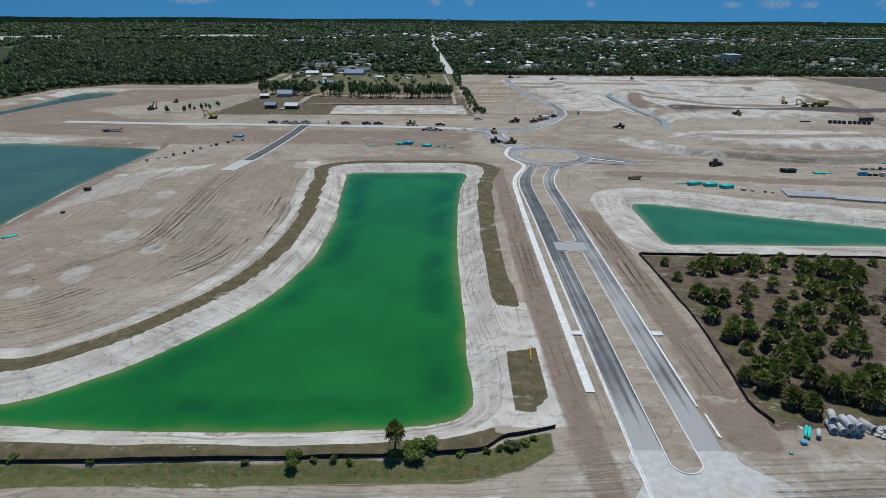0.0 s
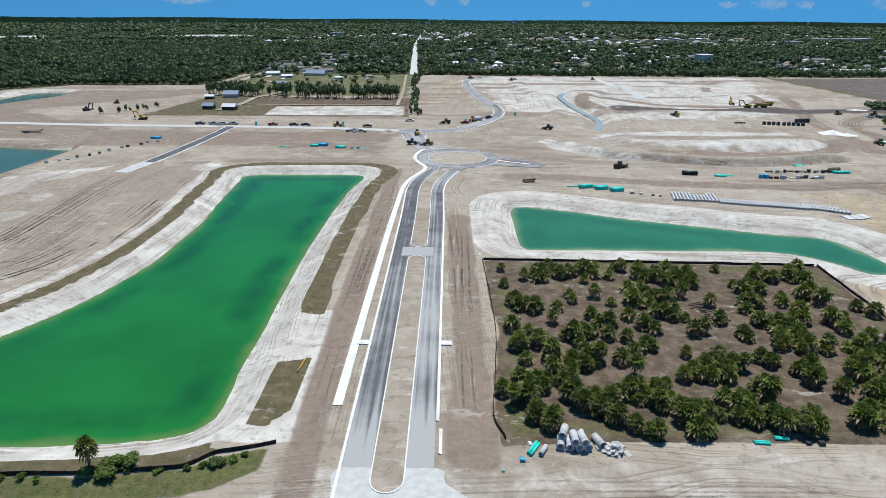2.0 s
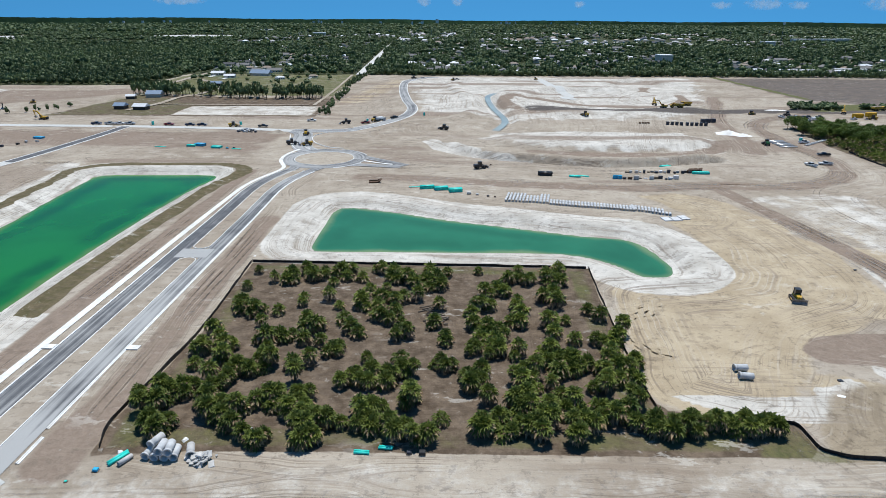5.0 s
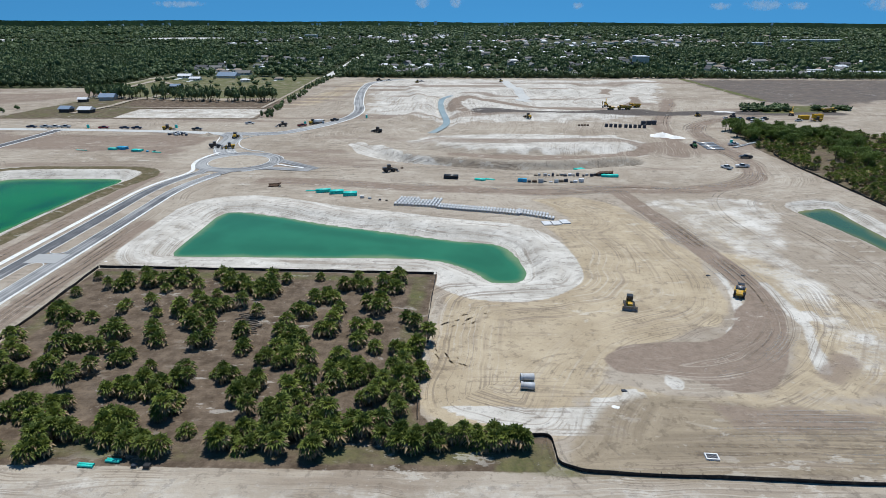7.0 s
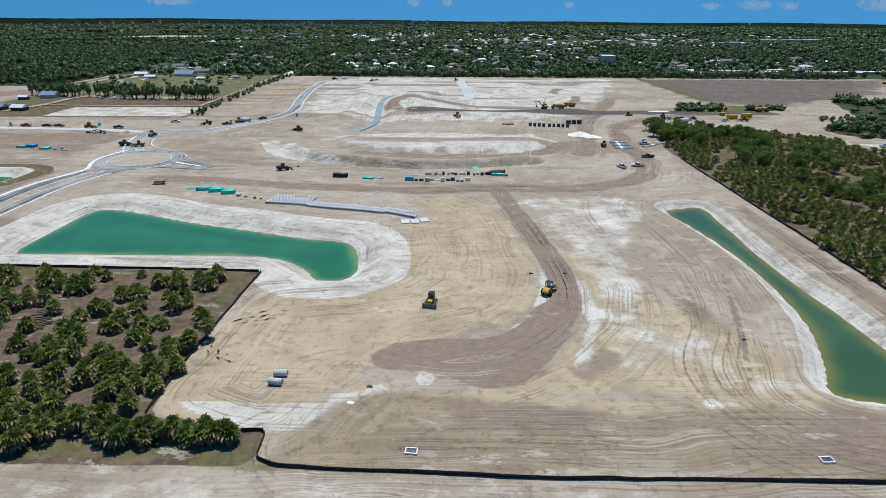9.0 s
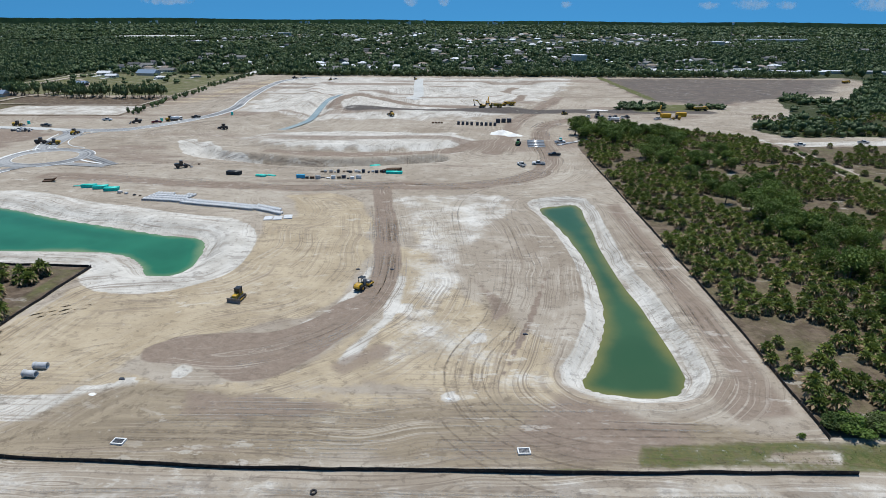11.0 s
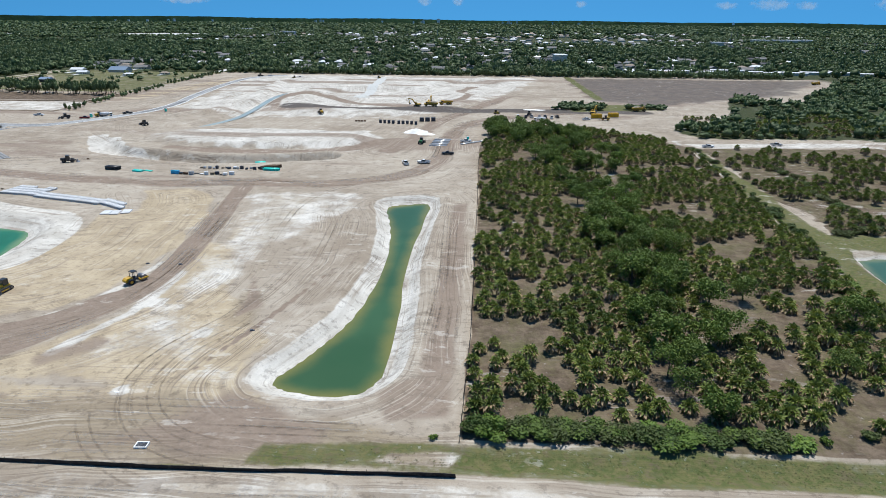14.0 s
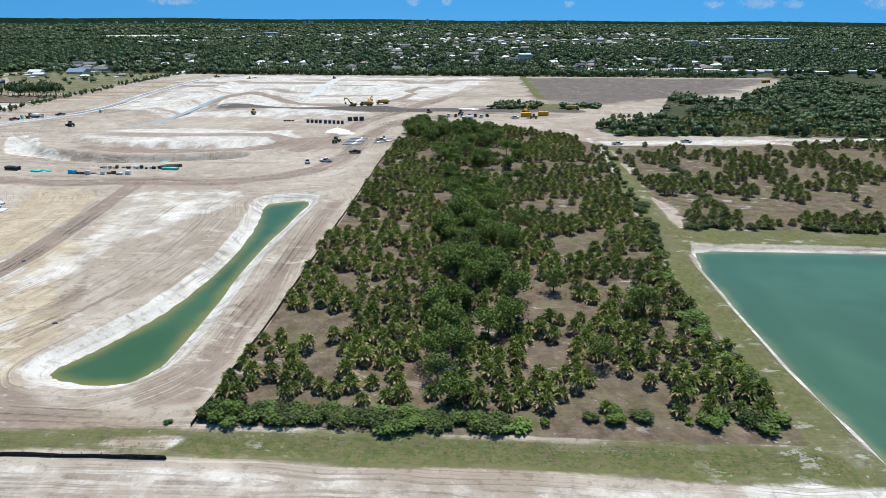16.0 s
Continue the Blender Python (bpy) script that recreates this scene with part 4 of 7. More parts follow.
pale_lines = many(west_edge, 3, 40, 30, 0.1, 0.4) + many(HAUL, -4.5, 4.5, 8, 0.2, 0.5) + many([(-60, 58), (60, 66), (200, 69), (420, 69)], -7, 5, 40, 0.06, 0.3, 0.4) + many([(172, 84), (235, 84), (300, 84)], -4, 11, 16, 0.1, 0.4) + many(HAUL_2, -7, 7, 16, 0.1, 0.4)
wheel_tracks(pale_lines, TRACK_PALE, "pale dusty wheel tracks over graded sand")

# ---- plants ----
FROND = leafy("palm_frond", (0.045, 0.082, 0.017), (0.245, 0.295, 0.06), (0.12, 0.152, 0.034))
DEAD_FROND = leafy("dead_palm_frond", (0.28, 0.19, 0.1), (0.52, 0.39, 0.23), (0.25, 0.185, 0.13))
PALM_BARK = plain("palm_bark", (0.16, 0.135, 0.11), 0.9, vary=0.5, scale=5)
BARK = plain("tree_bark", (0.13, 0.105, 0.085), 0.9, vary=0.5, scale=4)
SHRUB_LEAF = leafy("shrub_leaf", (0.10, 0.18, 0.028), (0.20, 0.29, 0.05), (0.11, 0.145, 0.035))
DARK_LEAF = leafy("dark_shrub_leaf", (0.055, 0.10, 0.022), (0.12, 0.175, 0.04), (0.12, 0.115, 0.05))
PINE_LEAF = leafy("pine_needle", (0.08, 0.135, 0.025), (0.2, 0.28, 0.052), (0.11, 0.155, 0.036))
FOREST_LEAF = leafy("forest_leaf", (0.078, 0.122, 0.048), (0.155, 0.208, 0.084), (0.112, 0.158, 0.064), speckle=0.4)
LAWN = leafy("lawn", (0.12, 0.16, 0.06), (0.19, 0.19, 0.10), (0.12, 0.13, 0.07))
GRASS_BLADE = leafy("grass_blade", (0.14, 0.175, 0.046), (0.24, 0.24, 0.09), (0.18, 0.17, 0.078))


def palm_leaves(rng, count, fingers, lift=(-0.55, 1.25), reach=1.05, blade=0.95):
    """Fan leaves on stalks round one point, as triangles."""
    v, f = [], []
    for i in range(count):
        az = i * 2.39996 + rng.uniform(-0.3, 0.3)
        el = lift[0] + (lift[1] - lift[0]) * (i + rng.random()) / count
        stalk = reach * rng.uniform(0.8, 1.15)
        axis = Vector((math.cos(az) * math.cos(el), math.sin(az) * math.cos(el), math.sin(el)))
        base = axis * stalk + Vector((0, 0, -0.1 * stalk * math.cos(el)))
        axis = (axis + Vector((0, 0, -0.28))).normalized()
        side = Vector((-math.sin(az), math.cos(az), rng.uniform(-0.25, 0.25))).normalized()
        up = side.cross(axis).normalized()
        n0 = len(v)
        v += [tuple(axis * 0.12 - side * 0.025), tuple(axis * 0.12 + side * 0.025), tuple(base)]
        f.append((n0, n0 + 1, n0 + 2))
        root = len(v)
        v.append(tuple(base))
        for k in range(fingers):
            th = (k / (fingers - 1) - 0.5) * 3.3
            d = axis * math.cos(th) + side * math.sin(th)
            ln = blade * (1 - 0.09 * th * th) * rng.uniform(0.8, 1.12)
            wd = ln * 0.95 / fingers
            across = (side * math.cos(th) - axis * math.sin(th)) * wd
            mid = base + d * ln * 0.6 - up * abs(math.sin(th)) * 0.12
            tip = base + d * ln + Vector((0, 0, -0.32 * ln * rng.uniform(0.3, 1.7)))
            n0 = len(v)
            v += [tuple(mid - across), tuple(tip), tuple(mid + across)]
            f += [(root, n0, n0 + 1), (root, n0 + 1, n0 + 2)]
    return np.array(v), np.array(f)


def leaf_puffs(rng, puffs, per, size, slim=0.6):
    """Many small bent leaves scattered through round puffs (x, y, z, r, flatness)."""
    v, f = [], []
    for x, y, z, r, flat in puffs:
        for _ in range(per):
            d = Vector((rng.gauss(0, 1), rng.gauss(0, 1), rng.gauss(0.25, 1))).normalized()
            p = Vector((x, y, z)) + Vector((d.x, d.y, d.z * flat)) * r * rng.uniform(0.55, 1.05)
            a = (d + Vector((rng.gauss(0, 0.7), rng.gauss(0, 0.7), rng.gauss(0, 0.7)))).normalized()
            b = a.orthogonal().normalized()
            b = (b * math.cos(az := rng.uniform(0, 6.3)) + a.cross(b) * math.sin(az))
            c = a.cross(b)
            s = size * rng.uniform(0.6, 1.35)
            n0 = len(v)
            v += [tuple(p - b * s), tuple(p + c * s * slim - a * 0.2 * s), tuple(p + b * s), tuple(p - c * s * slim - a * 0.2 * s)]
            f += [(n0, n0 + 1, n0 + 2), (n0, n0 + 2, n0 + 3)]
    return np.array(v), np.array(f)


def trunk_shape(rng, h, r0, r1, bend=0.25, n=8, rings=5):
    sh = Shape()
    pts = [Vector((bend * math.sin(1.7 * k / rings + rng.uniform(-0.1, 0.1)), bend * 0.5 * (k / rings) ** 2, h * k / rings - (0.3 if k == 0 else 0))) for k in range(rings + 1)]
    v, f = [], []
    for k, p in enumerate(pts):
        r = r0 + (r1 - r0) * k / rings
        r *= 1.25 if k == 0 else 1 + 0.08 * (-1) ** k
        v += [(p.x + r * math.cos(2 * math.pi * i / n), p.y + r * math.sin(2 * math.pi * i / n), p.z) for i in range(n)]
    for k in range(rings):
        f += [(k * n + i, k * n + (i + 1) % n, (k + 1) * n + (i + 1) % n, (k + 1) * n + i) for i in range(n)]
    f.append(tuple(range(rings * n, rings * n + n)))
    return sh.add(v, f), pts[-1]


def scattered(name, parts, spots, mat):
    """One mesh out of many turned and scaled copies of a few templates; spots: (x, y, z, scale, turn, which)."""
    vs, fs, base = [], [], 0
    for x, y, z, s, turn, k in spots:
        v, f = parts[k]
        c, sn = math.cos(turn), math.sin(turn)
        s3 = s if isinstance(s, tuple) else (s, s)
        vs.append(np.stack([(v[:, 0] * c - v[:, 1] * sn) * s3[0] + x, (v[:, 0] * sn + v[:, 1] * c) * s3[0] + y, v[:, 2] * s3[1] + z], -1))
        fs.append(f + base)
        base += len(v)
    return quick_mesh(name, np.concatenate(vs), np.concatenate(fs), mat)


def ground_z(x, y):
    return float(height(np.array([float(x)]), np.array([float(y)]))[0])


def moved(arrays, at, s=1.0):
    v, f = arrays
    return v * s + np.array(at), f


rng = random.Random(5)
palm_kinds = []
for k, (h, fronds) in enumerate(((1.4, 21), (2.1, 24), (2.8, 22), (3.8, 21), (2.3, 25), (0.8, 14))):
    p = thing("cabbage_palm", "bushy green cabbage palm with dead brown fronds on sandy soil", "palm tree", (56 + k, -900, 0), group="palms of the fenced lot")
    tr, top = trunk_shape(rng, h, 0.24, 0.19)
    part("trunk", tr.mesh("trunk", PALM_BARK, True), p)
    v, f = moved(palm_leaves(rng, fronds, 7, (-0.3, 1.4), 1.05, 1.35), top)
    part("crown", quick_mesh("crown", v, f, FROND), p, "green fan fronds")
    v, f = moved(palm_leaves(rng, 15, 5, (-1.0, 0.35), 1.1, 1.25), top)
    part("dry_skirt", quick_mesh("dry_skirt", v, f, DEAD_FROND), p, "hanging dry brown fronds")
    palm_kinds.append(p)

# clumps of palms: x, y, how many
ROW_1 = [(61, 146, 1), (70, 143, 4), (76, 145, 4), (82, 145, 4), (93, 147, 2), (98, 143, 4), (104, 140, 5), (95, 130, 4), (107, 140, 3), (92, 127, 4), (126, 142, 3), (121, 136, 4), (136, 143, 5), (128, 141, 2), (134, 131, 4)]
ROW_2 = [(63, 126, 4), (62, 116, 2), (65, 124, 2), (72, 124, 1), (76, 131, 1), (82, 131, 1), (85, 127, 1), (74, 111, 3), (70, 118, 1), (79, 122, 1), (81, 116, 3), (90, 116, 2), (96, 123, 4), (101, 114, 2), (118, 128, 3), (117, 117, 4), (119, 112, 4), (125, 120, 2), (133, 121, 3), (131, 115, 2), (141, 126, 1), (143, 123, 1)]
ROW_3 = [(62, 106, 3), (66, 109, 2), (68, 104, 2), (72, 100, 3), (77, 102, 3), (82, 98, 1), (88, 107, 1), (94, 105, 1), (93, 97, 5), (98, 98, 2), (103, 101, 2), (108, 103, 2), (101, 105, 1), (115, 108, 2), (119, 108, 2), (115, 98, 3), (117, 92, 1), (130, 106, 4), (143, 113, 4), (133, 102, 5), (141, 102, 5), (144, 98, 2)]
ROW_4 = [(59, 91, 4), (63, 93, 3), (65, 95, 1), (69, 96, 2), (64, 84, 4), (70, 88, 4), (74, 87, 4), (80, 92, 3), (79, 82, 3), (84, 88, 3), (89, 84, 5), (86, 92, 2), (95, 87, 4), (98, 86, 4), (103, 92, 3), (102, 84, 3), (106, 82, 2), (109, 87, 1), (124, 98, 4), (122, 91, 4), (116, 84, 4)]
ROW_5 = [(122, 85, 6), (130, 91, 3), (132, 85, 5), (137, 95, 3), (143, 93, 2), (141, 85, 3), (146, 86, 4), (150, 86, 3), (154, 85.5, 3), (158, 85.5, 4), (161, 85.5, 3), (138, 88, 3), (127, 88, 3), (145, 104, 3), (146, 117, 1)]
lot_edge = lambda x, y, line: float(away(np.array([x]), np.array([y]), line)[0][0])
used = [False] * len(palm_kinds)
made, more_palms = 0, []
lone = random.Random(23)
SINGLES = [(lone.uniform(59, 144), lone.uniform(84, 149), 1) for _ in range(85)]
for cx, cy, count in ROW_5 + ROW_4 + ROW_3 + ROW_2 + ROW_1 + SINGLES:
    for i in range(count + (count > 1) + (count > 2) + 2 * (count > 3)):
        a, r = rng.uniform(0, 6.28), (0 if count == 1 else rng.uniform(0.5, 1.1 + 0.6 * count))
        x, y = cx + r * math.cos(a), cy + 0.9 * r * math.sin(a)
        if lot_edge(x, y, LOT_A) > -0.9:
            x, y = cx, cy
        k = rng.choice((0, 1, 1, 2, 2, 3, 4, 4, 5))
        m = pose(x, y, ground_z(x, y) - 0.05, 0, 0, rng.uniform(0, 360)) @ Matrix.Diagonal((*[rng.uniform(0.74, 1.08)] * 3, 1))
        made += 1
        if made > 295:
            more_palms.append((x, y))
        elif used[k]:
            copy_thing(palm_kinds[k], m)
        else:
            palm_kinds[k].matrix_basis, used[k] = m, True

# the dense wood: palms past counting, pines, shrubs
far_palms, far_dead, far_trunks = [], [], []
for k, h in enumerate((1.1, 1.7, 2.5, 1.4)):
    far_palms.append(moved(palm_leaves(rng, 20, 5, (-0.3, 1.45), 0.95, 1.2), (0, 0, h)))
    far_dead.append(moved(palm_leaves(rng, 10, 4, (-1.0, 0.45), 1.15, 1.25), (0, 0, h)))
    sh, _ = trunk_shape(rng, h, 0.24, 0.2, 0.0, 6, 2)
    me = sh.mesh("t", None)
    me.calc_loop_triangles()
    far_trunks.append((np.array([q.co[:] for q in me.vertices]), np.array([q.vertices[:] for q in me.loop_triangles])))
    bpy.data.meshes.remove(me)


def fill(line, count, keep, seed, gap):
    """Spots inside a plan line, thinned by keep(x, y), not closer than gap."""
    r = random.Random(seed)
    p = np.array(line)
    lo, hi = p.min(0), p.max(0)
    cells, out = {}, []
    xs = np.array([[r.uniform(lo[0], hi[0]), r.uniform(lo[1], hi[1])] for _ in range(count)])
    ok = (away(xs[:, 0], xs[:, 1], line)[0] < -1.2) & (np.array([r.random() for _ in range(count)]) < keep(xs[:, 0], xs[:, 1]))
    for x, y in xs[ok]:
        c = (int(x / gap), int(y / gap))
        if any((x - a) ** 2 + (y - b) ** 2 < gap * gap for i in (-1, 0, 1) for j in (-1, 0, 1) for a, b in cells.get((c[0] + i, c[1] + j), ())):
            continue
        cells.setdefault(c, []).append((x, y))
        out.append((x, y))
    return out


def palms_stuff(spots, label, seed):
    r = random.Random(seed)
    xy = np.array(spots)
    zz = height(xy[:, 0], xy[:, 1])
    rows = [(x, y, z - 0.05, r.uniform(0.7, 1.08), r.uniform(0, 6.28), r.randrange(4)) for (x, y), z in zip(spots, zz)]
    base = tagged(new("palm_wood"), label, "palm trees", kind="stuff")
    part("trunks", scattered("trunks", far_trunks, rows, PALM_BARK), base)
    part("crowns", scattered("crowns", far_palms, rows, FROND), base, "green fan fronds")
    part("dry_skirt", scattered("dry_skirt", far_dead, rows, DEAD_FROND), base, "dry brown fronds")


def keep_b(x, y):
    bare = np.exp(-(((x - 322) / 16) ** 2 + ((y - 100) / 8) ** 2)) + 0.8 * np.exp(-(((x - 378) / 14) ** 2 + ((y - 97) / 5) ** 2)) + 0.6 * np.exp(-(((x - 318) / 9) ** 2 + ((y - 122) / 12) ** 2))
    clumps = ease(fbm(x, y, 11, 77, 3), 0.36, 0.52)
    return np.clip(clumps * (1 - bare) + 0.2 * (bare > 0.4) * clumps, 0, 1) * (y > 93.5)


palms_stuff(more_palms, "bushy green cabbage palms in clumps on brown soil", 7)
spots_b = fill(LOT_B, 12000, keep_b, 3, 2.35)
palms_stuff(spots_b, "dense green cabbage palms with dry skirts on brown soil", 8)
spots_d = fill([(432, 350), (700, 354), (700, 420), (520, 430), (440, 415)], 2600, lambda x, y: ease(fbm(x, y, 16, 29, 3), 0.4, 0.55), 14, 3.0)
palms_stuff(spots_d, "scattered green cabbage palms before taller woods", 10)
spots_c = fill(LOT_C, 5200, lambda x, y: ease(fbm(x, y, 14, 91, 3), 0.47, 0.58), 4, 2.6)
palms_stuff(spots_c, "scattered green cabbage palms over dry grass", 9)


def pine_kind(seed, h, full):
    r = random.Random(seed)
    p = thing("pine_tree", "tall green pine with an open tufted crown among palms", "tree", (70 + seed, -900, 0), group="pines of the palm wood")
    sh, top = trunk_shape(r, h, 0.24, 0.09, 0.35, 7, 5)
    puffs = [(top.x, top.y, h + 0.2, 1.1 * full, 0.7)]
    for i in range(20):
        z = h * r.uniform(0.35, 1.0)
        a, ln = r.uniform(0, 6.28), full * r.uniform(1.2, 2.7) * (1.25 - z / h * 0.7)
        e = Vector((top.x * z / h + ln * math.cos(a), top.y * z / h + ln * math.sin(a), z + 0.45 * ln))
        sh.rod((top.x * z / h, top.y * z / h, z), e, 0.07, 0.03, 5)
        puffs.append((e.x, e.y, e.z, full * r.uniform(0.95, 1.45), 0.75))
    part("trunk", sh.mesh("trunk", BARK), p, "grey brown trunk with limbs")
    v, f = leaf_puffs(r, puffs, 66, 0.32, 0.55)
    part("crown", quick_mesh("crown", v, f, PINE_LEAF), p, "tufts of green needles")
    return p


pines = [pine_kind(k, h, s) for k, (h, s) in enumerate(((5.8, 1.35), (7.0, 1.6), (4.8, 1.25), (7.8, 1.7)))]
pine_spots = fill([(338, 95), (352, 92), (362, 110), (362, 150), (366, 220), (372, 300), (352, 375), (330, 372), (322, 340), (330, 280), (338, 200), (340, 140)], 420, lambda x, y: ease(fbm(x, y, 16, 13, 2), 0.35, 0.6), 6, 3.6)[:120]
pine_spots += [(310 + 22 * rng.random(), 330 + 45 * rng.random()) for _ in range(30)] + [(373, 108), (386, 128), (368, 141)]
for i, (x, y) in enumerate(pine_spots):
    k = rng.randrange(4)
    m = pose(x, y, ground_z(x, y), 0, 0, rng.uniform(0, 360)) @ Matrix.Diagonal((*[rng.uniform(0.75, 1.15)] * 3, 1))
    if i < 4:
        pines[i].matrix_basis = m
    else:
        copy_thing(pines[k], m)


def shrub_kind(seed, r, h, mat, label, n=420, leaf=0.2):
    q = random.Random(seed)
    p = thing("shrub", label, "shrub", (90 + seed, -900, 0), group="shrubs along the verge")
    sh = Shape()
    puffs = []
    for i in range(9):
        a, d = q.uniform(0, 6.28), r * math.sqrt(q.random()) * 0.75
        e = (d * math.cos(a), d * math.sin(a), h * q.uniform(0.4, 0.8))
        sh.rod((0.1 * math.cos(a), 0.1 * math.sin(a), -0.2), e, 0.06, 0.025, 5)
        puffs.append((*e, r * q.uniform(0.42, 0.6), 0.75))
    part("woody_base", sh.mesh("woody_base", BARK), p)
    v, f = leaf_puffs(q, puffs, n // 9, leaf, 0.6)
    v[:, 2] = np.maximum(v[:, 2], 0.02)
    part("foliage", quick_mesh("foliage", v, f, mat), p)
    return p


shrubs = [shrub_kind(0, 2.1, 2.8, SHRUB_LEAF, "dense bright green broadleaf shrub on dry grass", 1200, 0.24), shrub_kind(1, 1.7, 2.2, DARK_LEAF, "dense dark green shrub on dry grass", 1000, 0.22),
          shrub_kind(2, 1.1, 1.3, SHRUB_LEAF, "small bright green shrub beside the dirt road", 380), shrub_kind(3, 2.4, 2.4, DARK_LEAF, "wide dark green thicket beside the palms", 1200, 0.24)]
spots = [(304 + 1.6 * i + rng.uniform(-0.6, 0.6), 89.2 + rng.uniform(-0.5, 0.9), rng.choice((0, 1, 1, 3, 0, 3))) for i in range(31)] + [(354, 89, 0), (360, 90, 2), (372, 92, 0), (368, 92, 1), (376, 92, 1), (384, 92, 2), (388, 92, 0), (394, 92.5, 3), (397, 92, 0), (392, 95, 1)]
spots += [(398.5 - 0.1 * i + rng.uniform(-1.8, 0.6), 95 + 2.4 * i, rng.choice((1, 3, 0, 1))) for i in range(24)] + [(402 + 0.09 * (y - 150) + rng.uniform(-3, 0), y, rng.choice((1, 1, 3, 2))) for y in range(160, 320, 6)]
spots += [(422 + 0.05 * y + rng.uniform(-3, 3), y, 3) for y in range(195, 300, 6)] + [(418 + 3.1 * i, 190 + rng.uniform(0, 2), rng.choice((1, 3))) for i in range(26) if rng.random() < 0.7]
spots += [(-20, 69.6, 0), (-17, 69.8, 2), (-14, 70, 2), (-11.5, 69.5, 2), (-2, 71.5, 0), (-3.6, 70.8, 0), (0.4, 71.7, 2), (-0.3, 72.8, 0), (9, 72.2, 2), (11, 73, 2), (13, 73.6, 1), (15, 74.2, 2), (16.5, 75.2, 2), (-27, 69.2, 2), (-62, 69.6, 2), (-50, 69.2, 2), (5, 71.6, 2), (298.6, 87.3, 2)]
for i, (x, y, k) in enumerate(spots):
    m = pose(x, y, ground_z(x, y) - 0.03, 0, 0, rng.uniform(0, 360)) @ Matrix.Diagonal((*[rng.uniform(0.75, 1.15) * (1.1 if x > 300 else 0.78)] * 2, rng.uniform(0.7, 1.0) * (0.86 if x > 300 else 0.78), 1))
    if shrubs[k].location.y < -500:
        shrubs[k].matrix_basis = m
    else:
        copy_thing(shrubs[k], m)
tall = copy_thing(palm_kinds[3], pose(-5, 71.5, ground_z(-5, 71.5) - 0.05, 0, 0, 40) @ Matrix.Diagonal((0.85, 0.85, 1.25, 1)))
tagged(tall, "single tall cabbage palm beside roadside shrubs", "palm tree", "roadside palms")

# tufts of weeds on the verges
tuft = [leaf_puffs(random.Random(50 + k), [(0, 0, 0.12, 0.32, 0.5)], 14, 0.16, 0.22) for k in range(4)]
for line, n, keep, label in ((SOUTH_WEEDS, 5200, lambda x, y: 0.25 + 0.75 * ease(fbm(x, y, 8, 5, 3), 0.4, 0.6), "rough weeds and grass beside the dirt road"),
                             ([(271, 79.6), (302, 79.8), (404, 79.2), (406, 84), (399, 87), (303, 86.5), (285, 85.5)], 7000, lambda x, y: 0.15 + 0.85 * ease(fbm(x, y, 7, 15, 3), 0.42, 0.6), "green grass verge beside the dirt road"),
                             (LOT_A, 2600, lambda x, y: 0.6 * ease(fbm(x, y, 9, 25, 3), 0.45, 0.65), "dry weeds and fallen fronds on the lot"), (LOT_B, 2600, lambda x, y: 0.5 * ease(170 - y, 0, 40), "dry weeds under the palms")):
    sp = [q for q in fill(line, n, keep, 61, 0.45)]
    xy = np.array(sp)
    zz = height(xy[:, 0], xy[:, 1])
    rows = [(x, y, z, (rng.uniform(0.35, 0.75), rng.uniform(0.2, 0.4)), rng.uniform(0, 6.28), rng.randrange(4)) for (x, y), z in zip(sp, zz)]
    tagged(new("weeds", scattered("weeds", tuft, rows, GRASS_BLADE if line not in (LOT_A, LOT_B) else DEAD_FROND)), label, "weeds", kind="stuff")

# ---- woods and houses to the horizon ----
house_spots = []
hr = random.Random(12)
for row in range(22):
    y = 740 + row * 34 + row * row * 2.4
    for col in range(-22, 64):
        x = col * 21 + hr.uniform(-6, 6) + (row % 2) * 10
        if not -0.62 * y < x - 150 < 0.82 * y or hr.random() < 0.34 or abs(x - 4 + 0.05 * (y - 723)) < 16:
            continue
        if x < -190 and y < 1000 or float(lattice(np.array(x / 190), np.array(y / 190), 4)) < 0.38 + 0.12 * (x < -250):
            continue
        house_spots.append((x, y + hr.uniform(-8, 8)))
house_spots = house_spots[:760]
STREET = [(6, 705), (-33, 1456), (-91, 3583)]


def woods(name, label, y0, y1, gap, radius, tall_m, keep, templates, seed, x_of):
    r = np.random.RandomState(seed)
    n = int((y1 - y0) * (x_of(y1) + x_of(y0)) / (gap * gap))
    y = np.sqrt(r.uniform(y0 * y0, y1 * y1, n))
    x = 180 + r.uniform(-1, 1, n) * x_of(y)
    ok = keep(x, y, r)
    x, y = x[ok], y[ok]
    rows = [(a, b, 0, (radius * c, tall_m * c * e), d, k) for a, b, c, d, k, e in zip(x, y, r.uniform(0.55, 1.45, len(x)), r.uniform(0, 6.28, len(x)), r.randint(0, len(templates), len(x)), r.uniform(0.65, 1.3, len(x)))]
    return tagged(new(name, scattered(name, templates, rows, FOREST_LEAF)), label, "trees", kind="stuff")


